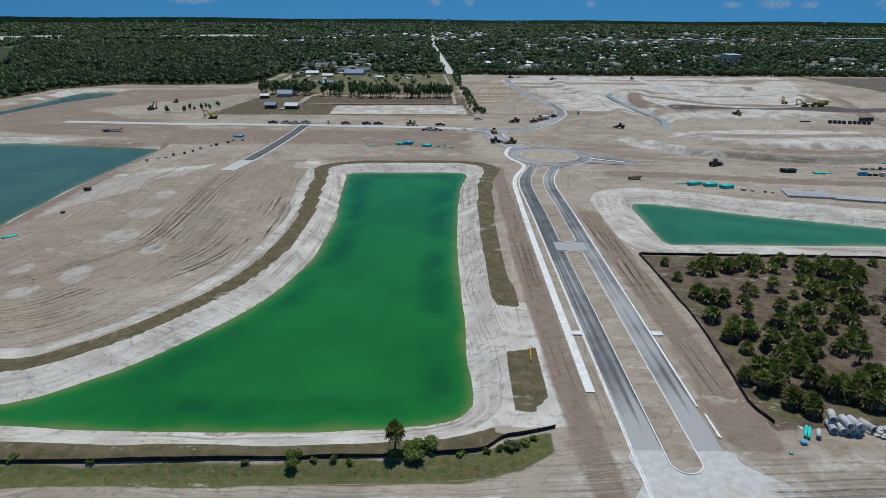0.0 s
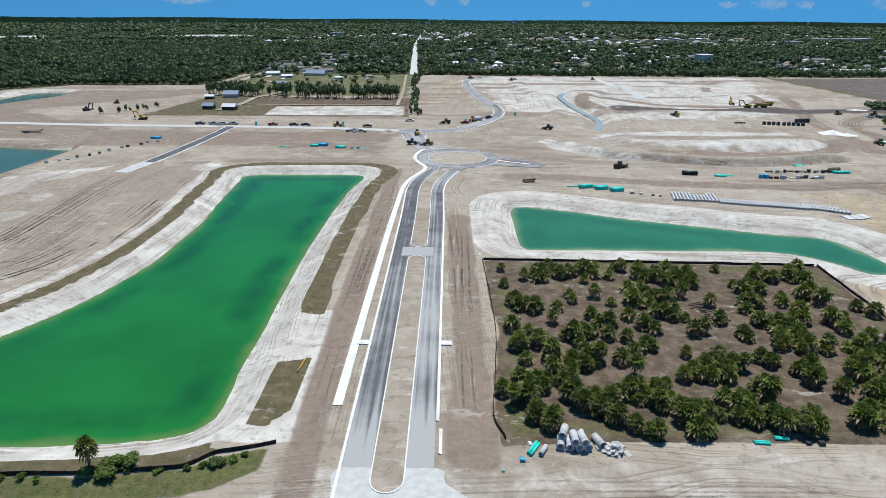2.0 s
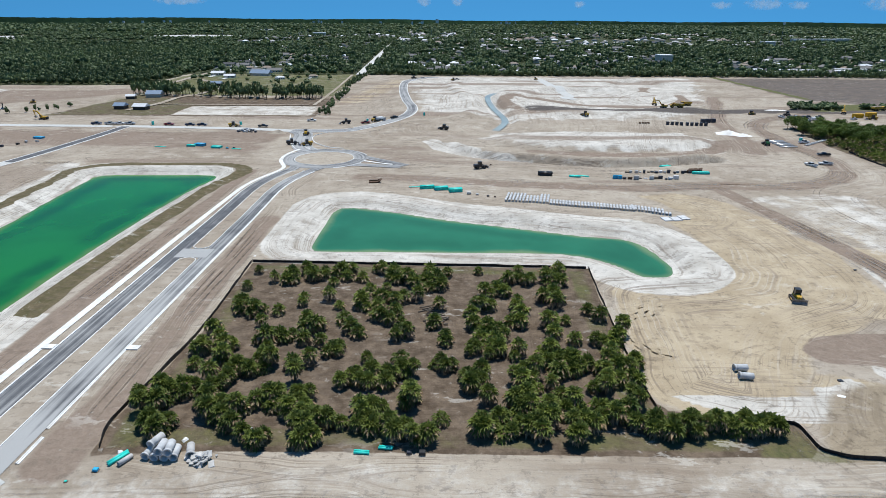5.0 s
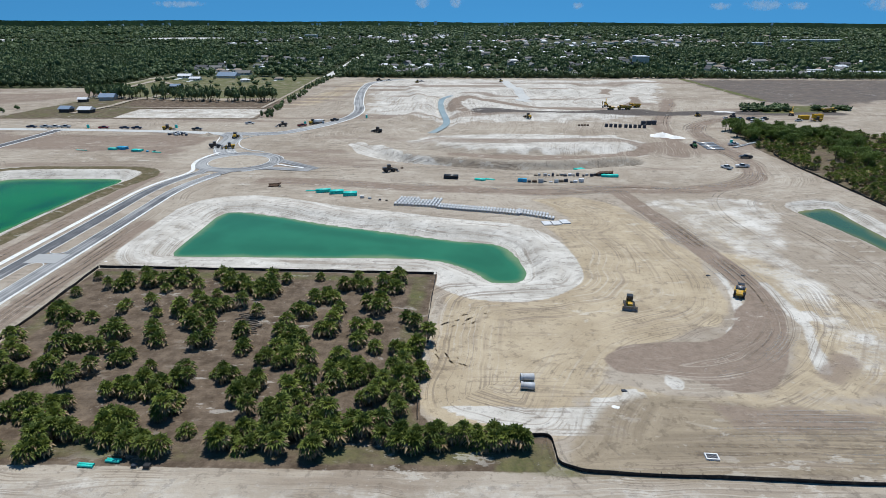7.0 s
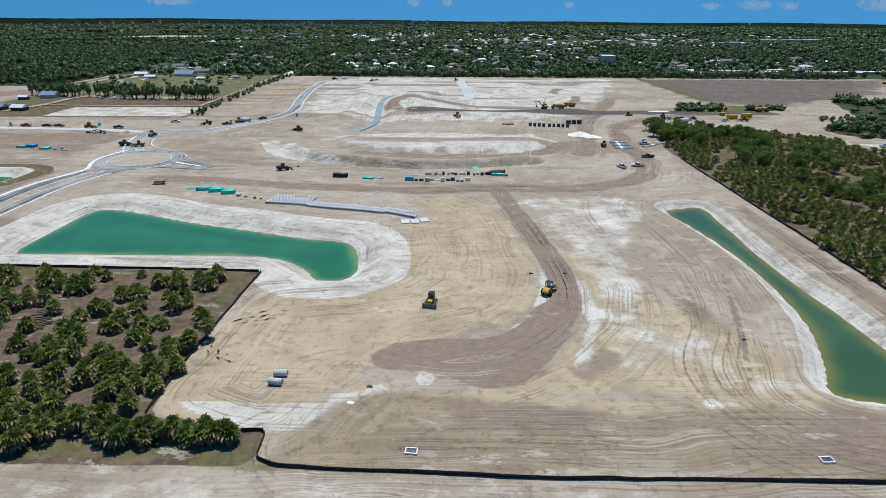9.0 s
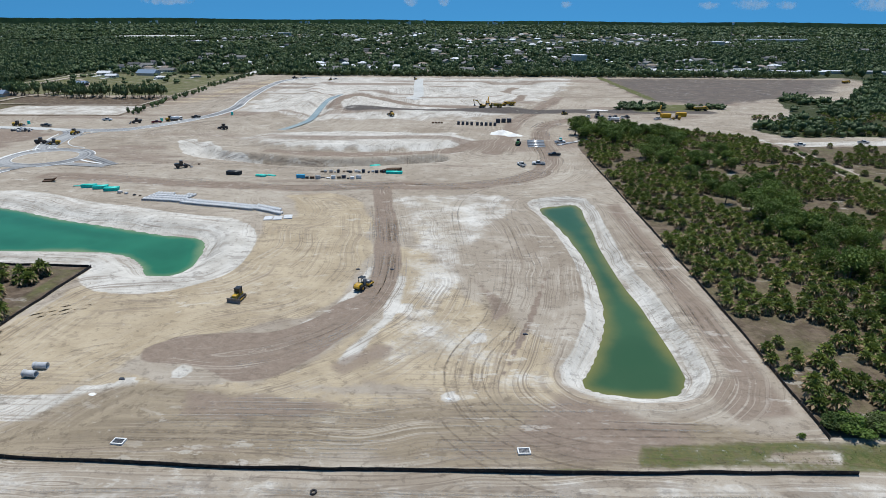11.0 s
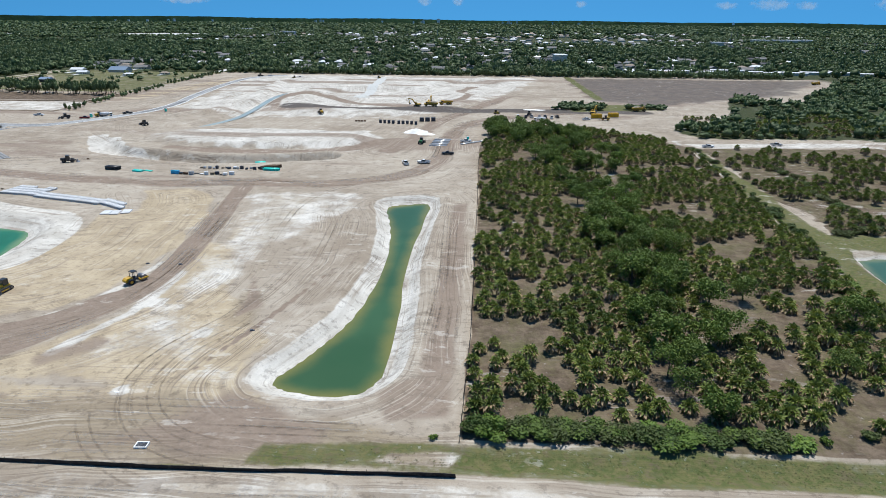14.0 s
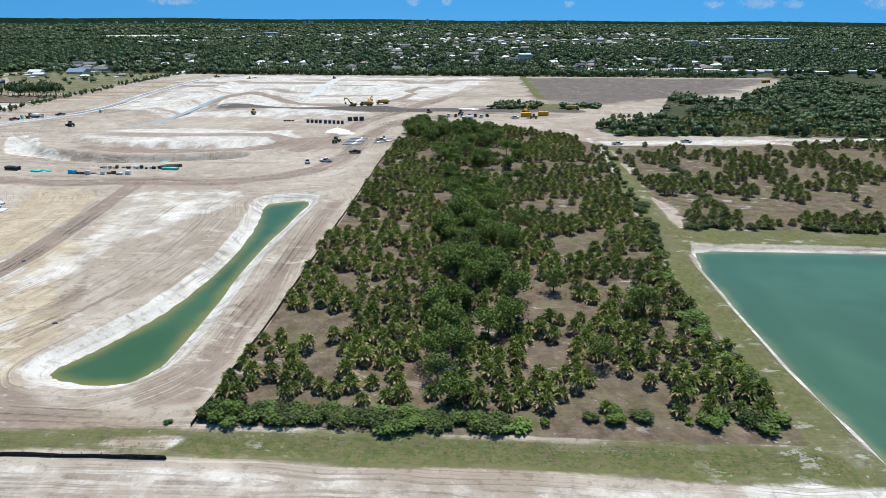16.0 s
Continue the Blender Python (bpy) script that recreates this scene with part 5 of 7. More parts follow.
def crown_template(seed, puffs, per, leaf, fine=2):
    """A broad crown: a lumpy body of several rounded heads with loose leaves all over it."""
    q = random.Random(seed)
    rows = [(0, 0, 0.66, 0.46, 0.7)] + [(0.46 * math.cos(a), 0.46 * math.sin(a), q.uniform(0.28, 0.75), q.uniform(0.34, 0.48), 0.75) for a in [6.28 * i / (puffs - 1) + q.uniform(-0.4, 0.4) for i in range(puffs - 1)]]
    v, f = leaf_puffs(q, rows, per, leaf, 0.75)
    bm = bmesh.new()
    bmesh.ops.create_icosphere(bm, subdivisions=fine, radius=1)
    hv = []
    for p in bm.verts:
        heads = [(p.co - Vector((r[0], r[1], r[2] - 0.45)).normalized()).length for r in rows[1:]]
        reach = (1.04 - 0.32 * min(1.0, min(heads))) * q.uniform(0.74, 1.12)
        hv.append((0.78 * p.co.x * reach, 0.78 * p.co.y * reach, 0.47 + 0.5 * p.co.z * reach))
    hv = np.array(hv)
    hf = np.array([[p.index for p in g.verts] for g in bm.faces])
    bm.free()
    return np.concatenate([v, hv]), np.concatenate([f, hf + len(v)])


near_crowns = [crown_template(200 + k, 6, 5, 0.21) for k in range(6)]
mid_crowns = [crown_template(220 + k, 4, 4, 0.26, 1) for k in range(5)]
far_crowns = [crown_template(240 + k, 4, 2, 0.4, 1) for k in range(5)]


def open_ground(x, y, clear=13.0):
    free = np.ones(len(x), bool)
    for i, (a, b) in enumerate(house_spots):
        deep = clear * (1.6 if i % 5 < 3 else 3.0 * (b / 760) ** 1.5)
        free &= ~((np.abs(x - a) < clear * 0.8) & (y > b - deep) & (y < b + clear * 0.8))
    d, _ = away(x, y, STREET, False)
    return free & (d > 7) & ~((x > 505) & (x < 860) & (y > 716) & (y < 772) & (lattice(x / 14, y / 14, 8) < 0.75))


def keep_near(x, y, r):
    homes = ease(lattice(x / 170, y / 170, 4), 0.30, 0.40)
    dense = 1 - 0.35 * homes * (x > -260)
    edge = y > 706 + 6 * lattice(x / 20, y * 0, 3)
    return (r.random_sample(len(x)) < dense) & open_ground(x, y) & edge


FIELDS = [(-720, 1960, 190, 210), (-1190, 1790, 140, 190), (-850, 1300, 55, 90), (-655, 1310, 60, 90), (820, 2600, 200, 160), (1500, 2300, 200, 120), (-300, 3200, 500, 170), (600, 3600, 600, 180), (-1300, 2900, 400, 160), (2000, 3300, 500, 170)]


def keep_far(x, y, r):
    free = np.ones(len(x), bool)
    for a, b, w, d in FIELDS:
        free &= ((x - a) / w) ** 2 + ((y - b) / d) ** 2 > 1
    fields = fbm(x / 2.2, y, 260, 66, 3)
    return free & (fields < 0.66) & (r.random_sample(len(x)) < 0.92) & open_ground(x, y, 15.0)


woods("woods", "green mixed trees between far suburban houses", 706, 1250, 8.4, 4.7, 7.6, keep_near, near_crowns, 1, lambda y: 0.62 * y + 260)
woods("woods", "green mixed trees between far suburban houses", 1250, 2300, 15, 9, 8.5, keep_far, mid_crowns, 2, lambda y: 0.66 * y + 260)
woods("woods", "far dark green woods towards the horizon", 2300, 4930, 30, 18, 13, keep_far, far_crowns, 3, lambda y: 0.68 * y + 280)
for k, (line, n, gap) in enumerate((([(-900, 475), (-350, 472), (-347, 545), (-308, 584), (-262, 582), (-193, 590), (-187, 642), (-190, 722), (-900, 722)], 9500, 5.0), ([(430, 348), (720, 352), (720, 704), (692, 686), (600, 560), (553, 494), (513, 523), (474, 423), (418, 376)], 5200, 4.3),
                                    ([(358, 449), (396, 446), (400, 470), (366, 476)], 140, 3.4), ([(411, 450), (444, 454), (442, 466), (411, 462)], 70, 3.6), ([(-190, 402), (-168, 420), (-162, 440), (-166, 444), (-176, 428), (-192, 408)], 60, 3.6), ([(26, 404), (20, 410), (16, 450), (14, 540), (8, 600), (6, 700), (18, 700), (16, 600), (22, 535), (24, 440), (30, 410)], 420, 2.8),
                                    ([(-175, 610), (-100, 575), (-10, 575), (-6, 700), (-175, 712)], 60, 13.0), ([(15, 702), (640, 700), (640, 716), (15, 718)], 1500, 3.6))):
    sp = fill(line, n, (lambda x, y: ease(fbm(x, y, 22, 19, 3), 0.34, 0.5)) if k == 1 else (lambda x, y: 0 * x + 1), 70 + k, gap)
    rows = [(x, y, 0, ((rng.uniform(1.3, 2.2) if k in (4, 5) else rng.uniform(2.2, 5.2)), rng.uniform(4.6, 10.0) * (0.68 if k == 1 else 1.0 if k < 2 or k > 6 else 0.5)), rng.uniform(0, 6.28), rng.randrange(6)) for x, y in sp]
    tagged(new("tree_belt", scattered("tree_belt", near_crowns, rows, FOREST_LEAF)), "dense dark green trees at the edge of bare ground", "trees", kind="stuff")

for a, b, w, d in FIELDS:
    v = [(a + w * math.cos(6.283 * i / 40) * (1 + 0.1 * math.sin(5 * i)), b + d * math.sin(6.283 * i / 40), 0.4) for i in range(40)]
    setting("field", mesh_of("field", v, [tuple(range(40))], LAWN if w < 70 else DUST_ROAD), "grassy clearing between far woods" if w < 70 else "bare pale field between far woods", "field")
v, f, _ = ribbon(STREET, 9, 0.5)
setting("street", mesh_of("street", v, f, PALE_CONCRETE), "long straight pale street through far woods", "road")

for line, w in (([(-116, 424), (-110, 462), (-111, 495), (-103, 517), (-103, 566), (-118, 600), (-150, 640)], 5), ([(-108, 456), (-65, 454), (4, 456.5)], 2.4), ([(8, 455), (5.4, 550), (-1, 680), (-2, 704)], 2.6), ([(-150, 560), (-163, 585), (-172, 732)], 6)):
    v, f, _ = ribbon(rounded(line, 4, False), w, 0.35)
    setting("track", mesh_of("track", v, f, SOIL), "pale sandy track across the farm lot", "road")
pr = random.Random(44)
row_spots = [(pr.uniform(-158, 6), pr.uniform(-8, 9)) for _ in range(210)]
row_spots = [(x, 505 + 14 * abs(x + 70) / 90 * (x < -70) - 8 * (x > -70) + y, 0, (pr.uniform(1.9, 3.0), pr.uniform(7.5, 11.5)), pr.uniform(0, 6.28), pr.randrange(4)) for x, y in row_spots if not -112 < x < -102]
top_spots = [(x, y, 0.28 * sc[1], (sc[0], 0.76 * sc[1]), a, k) for x, y, _, sc, a, k in row_spots]
stems = Shape().rod((0, 0, -0.02), (0, 0, 0.9), 0.075, 0.03, 5).mesh("stems", None)
stem = (np.array([q.co[:] for q in stems.vertices]), np.array([(q.vertices[0], q.vertices[k], q.vertices[k + 1]) for q in stems.polygons for k in range(1, len(q.vertices) - 1)]))
bpy.data.meshes.remove(stems)
pine_row = tagged(new("pine_row"), "row of tall thin pines behind the farm lot", "trees", kind="stuff")
part("trunks", scattered("trunks", [stem] * 4, row_spots, BARK), pine_row)
part("crowns", scattered("crowns", near_crowns, top_spots, FOREST_LEAF), pine_row)

# the last line of woods before the sky
v, f = [], []
hr = np.random.RandomState(9)
for i in range(420):
    a = radians(-62 + 124 * i / 419)
    v += [(180 + 4940 * math.sin(a), 4940 * math.cos(a), -5), (180 + 4940 * math.sin(a), 4940 * math.cos(a), 36 + 20 * max(0, 0.55 - i / 419) / 0.55 + 3 * hr.random_sample() + 3 * math.sin(i * 0.11))]
f = [(2 * i, 2 * i + 2, 2 * i + 3, 2 * i + 1) for i in range(419)]
tagged(new("backdrop", mesh_of("backdrop", v, f, FOREST_LEAF)), "dark treeline on the horizon", "backdrop", kind="structure")

# ---- materials of things ----
YELLOW = plain("machine_yellow_paint", (0.62, 0.36, 0.03), 0.5, vary=0.25, scale=2, dust=(0.40, 0.33, 0.25))
BLACK = plain("black_rubber", (0.025, 0.025, 0.027), 0.8, vary=0.3, scale=4, dust=(0.16, 0.13, 0.11))
STEEL = plain("worn_steel", (0.25, 0.25, 0.26), 0.45, 0.7, vary=0.4, scale=3)
GLASS = plain("dark_window_glass", (0.02, 0.025, 0.03), 0.08, spec=0.6, vary=0.1)
WHITE = plain("white_paint", (0.75, 0.75, 0.74), 0.35, vary=0.1, scale=2)
RED = plain("dark_red_paint", (0.22, 0.02, 0.025), 0.35, vary=0.2)
NAVY = plain("dark_blue_paint", (0.03, 0.04, 0.08), 0.35, vary=0.2)
CHARCOAL = plain("charcoal_paint", (0.04, 0.042, 0.045), 0.35, vary=0.2)
SILVER = plain("silver_paint", (0.45, 0.46, 0.47), 0.3, 0.3, vary=0.1)
TEAL = plain("teal_plastic_pipe", (0.04, 0.68, 0.58), 0.45, vary=0.15, scale=2)
BLUE = plain("bright_blue_plastic", (0.04, 0.42, 0.7), 0.45, vary=0.2)
RUST = plain("rusty_steel", (0.13, 0.075, 0.045), 0.85, vary=0.5, scale=3)
SILT = plain("black_silt_cloth", (0.018, 0.018, 0.02), 0.7, vary=0.4, scale=2, dust=(0.10, 0.085, 0.07))
STAKE = plain("weathered_stake_wood", (0.26, 0.21, 0.15), 0.85, vary=0.4, scale=6)
RUBBLE = concrete("broken_concrete", (0.42, 0.42, 0.41), (0.58, 0.58, 0.57))
WHITE_SAND = concrete("white_sand_pile", (0.72, 0.71, 0.68), (0.82, 0.81, 0.79))
CRATE = plain("dark_plastic_blocks", (0.055, 0.065, 0.085), 0.6, vary=0.3)
ROOF_GREY = plain("grey_shingle_roof", (0.21, 0.205, 0.20), 0.9, vary=0.3, scale=1.5)
ROOF_TAN = plain("tan_shingle_roof", (0.33, 0.27, 0.22), 0.9, vary=0.25, scale=1.5)
ROOF_DARK = plain("dark_shingle_roof", (0.10, 0.10, 0.105), 0.9, vary=0.3, scale=1.5)
ROOF_WHITE = plain("white_metal_roof", (0.70, 0.71, 0.72), 0.45, vary=0.1, scale=1)
ROOF_PALE = plain("pale_grey_roof", (0.42, 0.42, 0.43), 0.8, vary=0.2, scale=1)
ROOF_BLUE = plain("blue_metal_roof", (0.24, 0.31, 0.4), 0.4, vary=0.15, scale=1)
STUCCO = plain("cream_stucco_wall", (0.56, 0.52, 0.45), 0.9, vary=0.12, scale=2)

# ---- silt fences ----


def silt_fence(line, label, tall=0.75, gap=3.0):
    base = thing("silt_fence", label, "fence", group="silt fences")
    pts = rounded(line, 12, False) if len(line) > 2 else [(line[0][0] + (line[1][0] - line[0][0]) * i / 30, line[0][1] + (line[1][1] - line[0][1]) * i / 30) for i in range(31)]
    p = np.array(pts)
    run = np.concatenate([[0], np.cumsum(np.hypot(*np.diff(p, axis=0).T))])
    s = np.arange(0, run[-1], 0.75)
    x, y = np.interp(s, run, p[:, 0]), np.interp(s, run, p[:, 1])
    z = height(x, y)
    wob = fbm(s, s * 0, 5, 71, 3) - 0.5
    top = tall * (0.95 + 0.5 * (fbm(s, s * 0 + 9, 8, 73, 3) - 0.5))
    v, f = [], []
    for i in range(len(s)):
        for dx, up in ((0.02, -0.1), (0.05, 0.35), (0.0, 1.0), (-0.05, 0.98), (-0.03, 0.3), (-0.06, -0.1)):
            v.append((x[i] + dx + 0.5 * wob[i] * up, y[i] + dx + 0.35 * wob[i] * up, z[i] + max(up, -0.1) * top[i]))
    f = [(i * 6 + j, i * 6 + j + 1, (i + 1) * 6 + j + 1, (i + 1) * 6 + j) for i in range(len(s) - 1) for j in range(5)]
    part("cloth", mesh_of("cloth", v, f, SILT), base, "sagging black woven cloth")
    st = Shape().box(-0.03, -0.03, -0.2, 0.03, 0.03, tall + 0.15)
    sm = st.mesh("stake", STAKE)
    for i in range(0, len(s), round(gap / 0.75)):
        o = part("stake", sm, base)
        o.matrix_basis = pose(x[i] - 0.09, y[i] + 0.05, z[i], rng.uniform(-5, 5), rng.uniform(-5, 5), 0)


silt_fence([(56.5, 153.5), (57.2, 135), (57.4, 114), (56.2, 98), (55, 86), (56.5, 79.5)], "black silt fence beside the palm lot and road")
silt_fence([(56.8, 153.7), (100, 152.8), (146.4, 151.6)], "black silt fence between the palm lot and pond")
silt_fence([(146.7, 151.4), (145.9, 132), (145.2, 112), (145.2, 96), (145.4, 91.4)], "black silt fence beside the tan graded ground")
silt_fence([(160.5, 87.4), (163.5, 87.4), (166.6, 87.4), (167.1, 84.5), (167.3, 81.7), (169.2, 80.4), (172, 79.5), (181, 78.9), (193, 78.6), (213, 77.8), (235, 78), (260, 78), (285, 78.6), (303, 78.9)], "long black silt fence along the dirt road")
silt_fence([(302.7, 86.6), (303.5, 107), (304.2, 127), (305, 188), (305.6, 240), (306, 283), (309, 303)], "black silt fence beside the palm wood")
silt_fence([(-140, 69.8), (-100, 69.2), (-63, 69), (-25, 70), (-5, 70.9), (6, 72.2), (9, 73.1), (12, 75.6), (15, 76.4), (20.5, 78.2)], "sagging black silt fence below the green pond")

# ---- pipes ----
PIPE_NEW = concrete("new_pipe_concrete", (0.5, 0.51, 0.52), (0.62, 0.63, 0.64))


def pipe_kind(r, length, label, group, at, mat=PIPE_GREY):
    ob = thing("concrete_pipe", label, "pipe", at, group=group)
    part("barrel", Shape().tube((0, -length / 2, r), (0, length / 2, r), r, r * 0.8).mesh("barrel", mat, True), ob)
    part("bell", Shape().tube((0, length / 2 - 0.25, r), (0, length / 2 + 0.02, r), r * 1.14, r * 0.82).mesh("bell", mat, True), ob, "flared pipe socket")
    return ob


big = pipe_kind(0.43, 2.3, "grey concrete drain pipe in stacked rows on sand", "stored concrete pipes", (130.2, 213.2, 0.1), PIPE_NEW)
first = True
for i in range(13):
    for j in range(4):
        if first:
            first = False
            continue
        if j == 3 and 5 < i < 10:
            continue
        x, y = 130.2 + 1.22 * i + 0.5 * j, 213.2 - 0.19 * i + 2.45 * j
        copy_thing(big, pose(x, y, ground_z(x, y) - 0.05, 0, 0, rng.uniform(-3, 3) - 10))
big.location.z = ground_z(130.2, 213.2) - 0.05
for i in range(27):
    x, y = 145.8 + 1.06 * i, 209.6 - 0.27 * i
    for j in range(2):
        xx, yy = x + 0.5 * j, y + 2.45 * j
        copy_thing(big, pose(xx, yy, ground_z(xx, yy) - 0.05, 0, 0, -12 + rng.uniform(-2, 2)))
for i in range(12):
    for j in range(2 if i < 10 else 1):
        x, y = 173.2 + 1.0 * i + 0.6 * j, 204.0 - 0.55 * i + 2.45 * j
        copy_thing(big, pose(x, y, ground_z(x, y) - 0.05, 0, 0, -14 + rng.uniform(-3, 3)))
slab = thing("precast_culvert", "flat pale precast concrete culvert on tan sand", "culvert", group="stored concrete culverts")
part("body", Shape().box(-1.4, -1.9, 0, 1.4, 1.9, 0.3, 0.03).mesh("body", PIPE_NEW), slab)
for k, (x, y, a) in enumerate(((181.5, 193.5, 8), (184.6, 193.6, 8), (187.6, 195, 12))):
    m = pose(x, y, ground_z(x, y) + 0.02, 0, 0, a)
    if k:
        copy_thing(slab, m)
    else:
        slab.matrix_basis = m
wide = pipe_kind(0.64, 2.5, "wide grey concrete pipe lying on tan sand", "loose concrete pipes", (165, 103.4, ground_z(165, 103.4)), PIPE_GREY)
wide.matrix_basis = pose(165, 103.6, ground_z(165, 103.6), 0, 0, 92)
copy_thing(wide, pose(164.8, 100.8, ground_z(164.8, 100.8), 0, 0, 84))
pile = pipe_kind(0.6, 2.5, "grey concrete pipe in a heap beside rubble", "heaped concrete pipes", (66.2, 75.4, 0.1), PIPE_GREY)
pile.matrix_basis = pose(64.9, 78.4, ground_z(65, 78.4), 0, 0, 170)
for x, y, z, a in ((66.2, 78.2, 0, 176), (67.5, 78.2, 0, 186), (68.8, 78.3, 0, 188), (66.9, 78.2, 1.05, 180), (68.2, 78.1, 1.05, 188), (65.5, 79.6, 1.0, 160), (70.9, 78.8, 0, 200)):
    copy_thing(pile, pose(x, y, ground_z(x, y) + z, 0, 0, a))
copy_thing(pile, pose(77.5, 83.6, ground_z(77.5, 83.6), 0, 0, 76))
rub = thing("rubble_heap", "heap of broken pale concrete slabs beside pipes", "rubble", (73, 77.4, ground_z(73, 77.4)))
for k in range(34):
    sh = Shape().box(-0.5, -0.35, -0.08, 0.5, 0.35, 0.1, 0.04)
    a, d = rng.uniform(0, 6.28), rng.uniform(0, 2.4)
    o = part("slab_piece", sh.mesh("slab_piece", RUBBLE), rub)
    o.matrix_basis = pose(d * math.cos(a), 0.65 * d * math.sin(a), max(0.1, 0.9 - 0.35 * d), rng.uniform(-35, 35), rng.uniform(-35, 35), rng.uniform(0, 360)) @ Matrix.Diagonal((*[rng.uniform(0.5, 1.4)] * 3, 1))


def plastic_pipes(x, y, a, nx, nz, length, r, label, mat=TEAL):
    b = thing("pipe_bundle", label, "pipes", (x, y, ground_z(x, y)), a, group="plastic pipe bundles")
    me = Shape().tube((0, -length / 2, r), (0, length / 2, r), r, r * 0.86, 10).mesh("pipe", mat, True)
    for j in range(nz):
        for i in range(nx):
            o = part("pipe", me, b)
            o.matrix_basis = pose((i - nx / 2) * r * 2.05, rng.uniform(-0.12, 0.12), j * r * 2.02)
    return b


for x, y, a, nx, nz, ln in ((101, 228.8, -78, 5, 4, 5.5), (106.5, 227, -76, 7, 4, 5.2), (112, 224.8, -80, 8, 4, 5), (96.5, 230.5, -80, 2, 1, 5), (-22, 305, 88, 6, 3, 4.5), (-8, 302, 84, 9, 3, 5), (3, 299, 80, 3, 1, 5), (-37, 303, 80, 2, 1, 6), (207, 270.5, -70, 7, 4, 4.5), (217, 256, 88, 6, 3, 7), (162, 249, 80, 6, 2, 4.5), (-128, 164, -45, 4, 1, 4), (166, 250, 70, 4, 1, 4)):
    plastic_pipes(x, y, a, nx, nz, ln, 0.16, "stack of teal plastic pipes on bare sand")
plastic_pipes(-112, 323, 80, 9, 3, 5, 0.16, "stack of bright blue plastic pipes on bare sand", BLUE)
plastic_pipes(-18, 306.5, 80, 9, 4, 5, 0.16, "stack of bright blue plastic pipes on bare sand", BLUE)
plastic_pipes(60.8, 77.2, -32, 2, 1, 3.2, 0.24, "two teal plastic pipes beside the dirt road")
plastic_pipes(62.3, 76.5, -30, 1, 1, 2.2, 0.38, "short grey pipe beside teal pipes", PIPE_GREY)
plastic_pipes(96.8, 79.6, 86, 2, 1, 2.4, 0.2, "teal plastic pipes beside the dirt road")
plastic_pipes(100.4, 80.6, 86, 2, 1, 2.2, 0.2, "teal plastic pipes beside the dirt road")
plastic_pipes(150, 251.5, 84, 3, 2, 6, 0.4, "grey plastic drain pipes on tan sand", CHARCOAL)
plastic_pipes(19.4, 100, -6, 1, 1, 4.5, 0.14, "yellow plastic sleeve lying on turf", YELLOW)
for k in range(5):
    plastic_pipes(285 + 0.4 * k, 314 + 4.2 * k, 90, 5, 1, 9, 0.2, "long pale grey pipes laid in rows", SILVER)
for k in range(4):
    plastic_pipes(299 + 5 * k, 320 + 4 * k, -50, 4, 1, 6, 0.25, "long pale grey pipes laid in rows", SILVER)


def inlet_box(x, y, label):
    b = thing("drain_inlet", label, "drain", (x, y, ground_z(x, y)), rng.uniform(-6, 6), group="drain inlets")
    sh = Shape()
    for q in ((-1.0, -0.7, 1.0, -0.5), (-1.0, 0.5, 1.0, 0.7), (-1.0, -0.5, -0.8, 0.5), (0.8, -0.5, 1.0, 0.5)):
        sh.box(q[0], q[1], -0.3, q[2], q[3], 0.3, 0.02)
    part("collar", sh.mesh("collar", KERB), b, "white concrete collar")
    bars = Shape()
    for i in range(9):
        bars.box(-0.8 + 0.185 * i, -0.5, 0.14, -0.73 + 0.185 * i, 0.5, 0.22)
    part("grate", bars.mesh("grate", STEEL), b, "grey steel grate")
    part("cover", Shape().box(-0.8, -0.5, 0.05, 0.8, 0.5, 0.12).mesh("cover", CRATE), b)


inlet_box(190.7, 83.2, "white concrete drain inlet with grey grate")
inlet_box(253.9, 82.6, "white concrete drain inlet with grey grate")
for x, y in ((217.5, 152.5), (226.5, 152.5), (182, 100.5), (258, 119)):
    b = thing("debris", "dark scrap block lying on sand", "debris", (x, y, ground_z(x, y)), rng.uniform(0, 90), group="scraps on the sand")
    part("block", Shape().box(-0.45, -0.3, -0.05, 0.3, 0.25, 0.25, 0.06).box(0.15, -0.4, -0.05, 0.55, 0.08, 0.12, 0.04).mesh("block", CRATE), b)


def pile_of(name, x, y, r, h, mat, label, category, squash=0.7):
    n, v = 22, []
    for k in range(6):
        t = k / 5
        for i in range(n):
            a = 6.2832 * i / n
            rr = r * t * (1 + 0.9 * (lattice(np.array(2 * math.cos(a) + x), np.array(2 * math.sin(a) + 3 * t), 9) - 0.5))
            v.append((rr * math.cos(a), squash * rr * math.sin(a), h * (1 - t) ** 1.2 * (1 + 0.3 * (hashed(i, k, 3) - 0.5)) - 0.15 * t))
    f = [(k * n + i, (k + 1) * n + i, (k + 1) * n + (i + 1) % n, k * n + (i + 1) % n) for k in range(5) for i in range(n)]
    return thing(name, label, category, (x, y, ground_z(x, y)), me=mesh_of(name, v, f, mat, True))


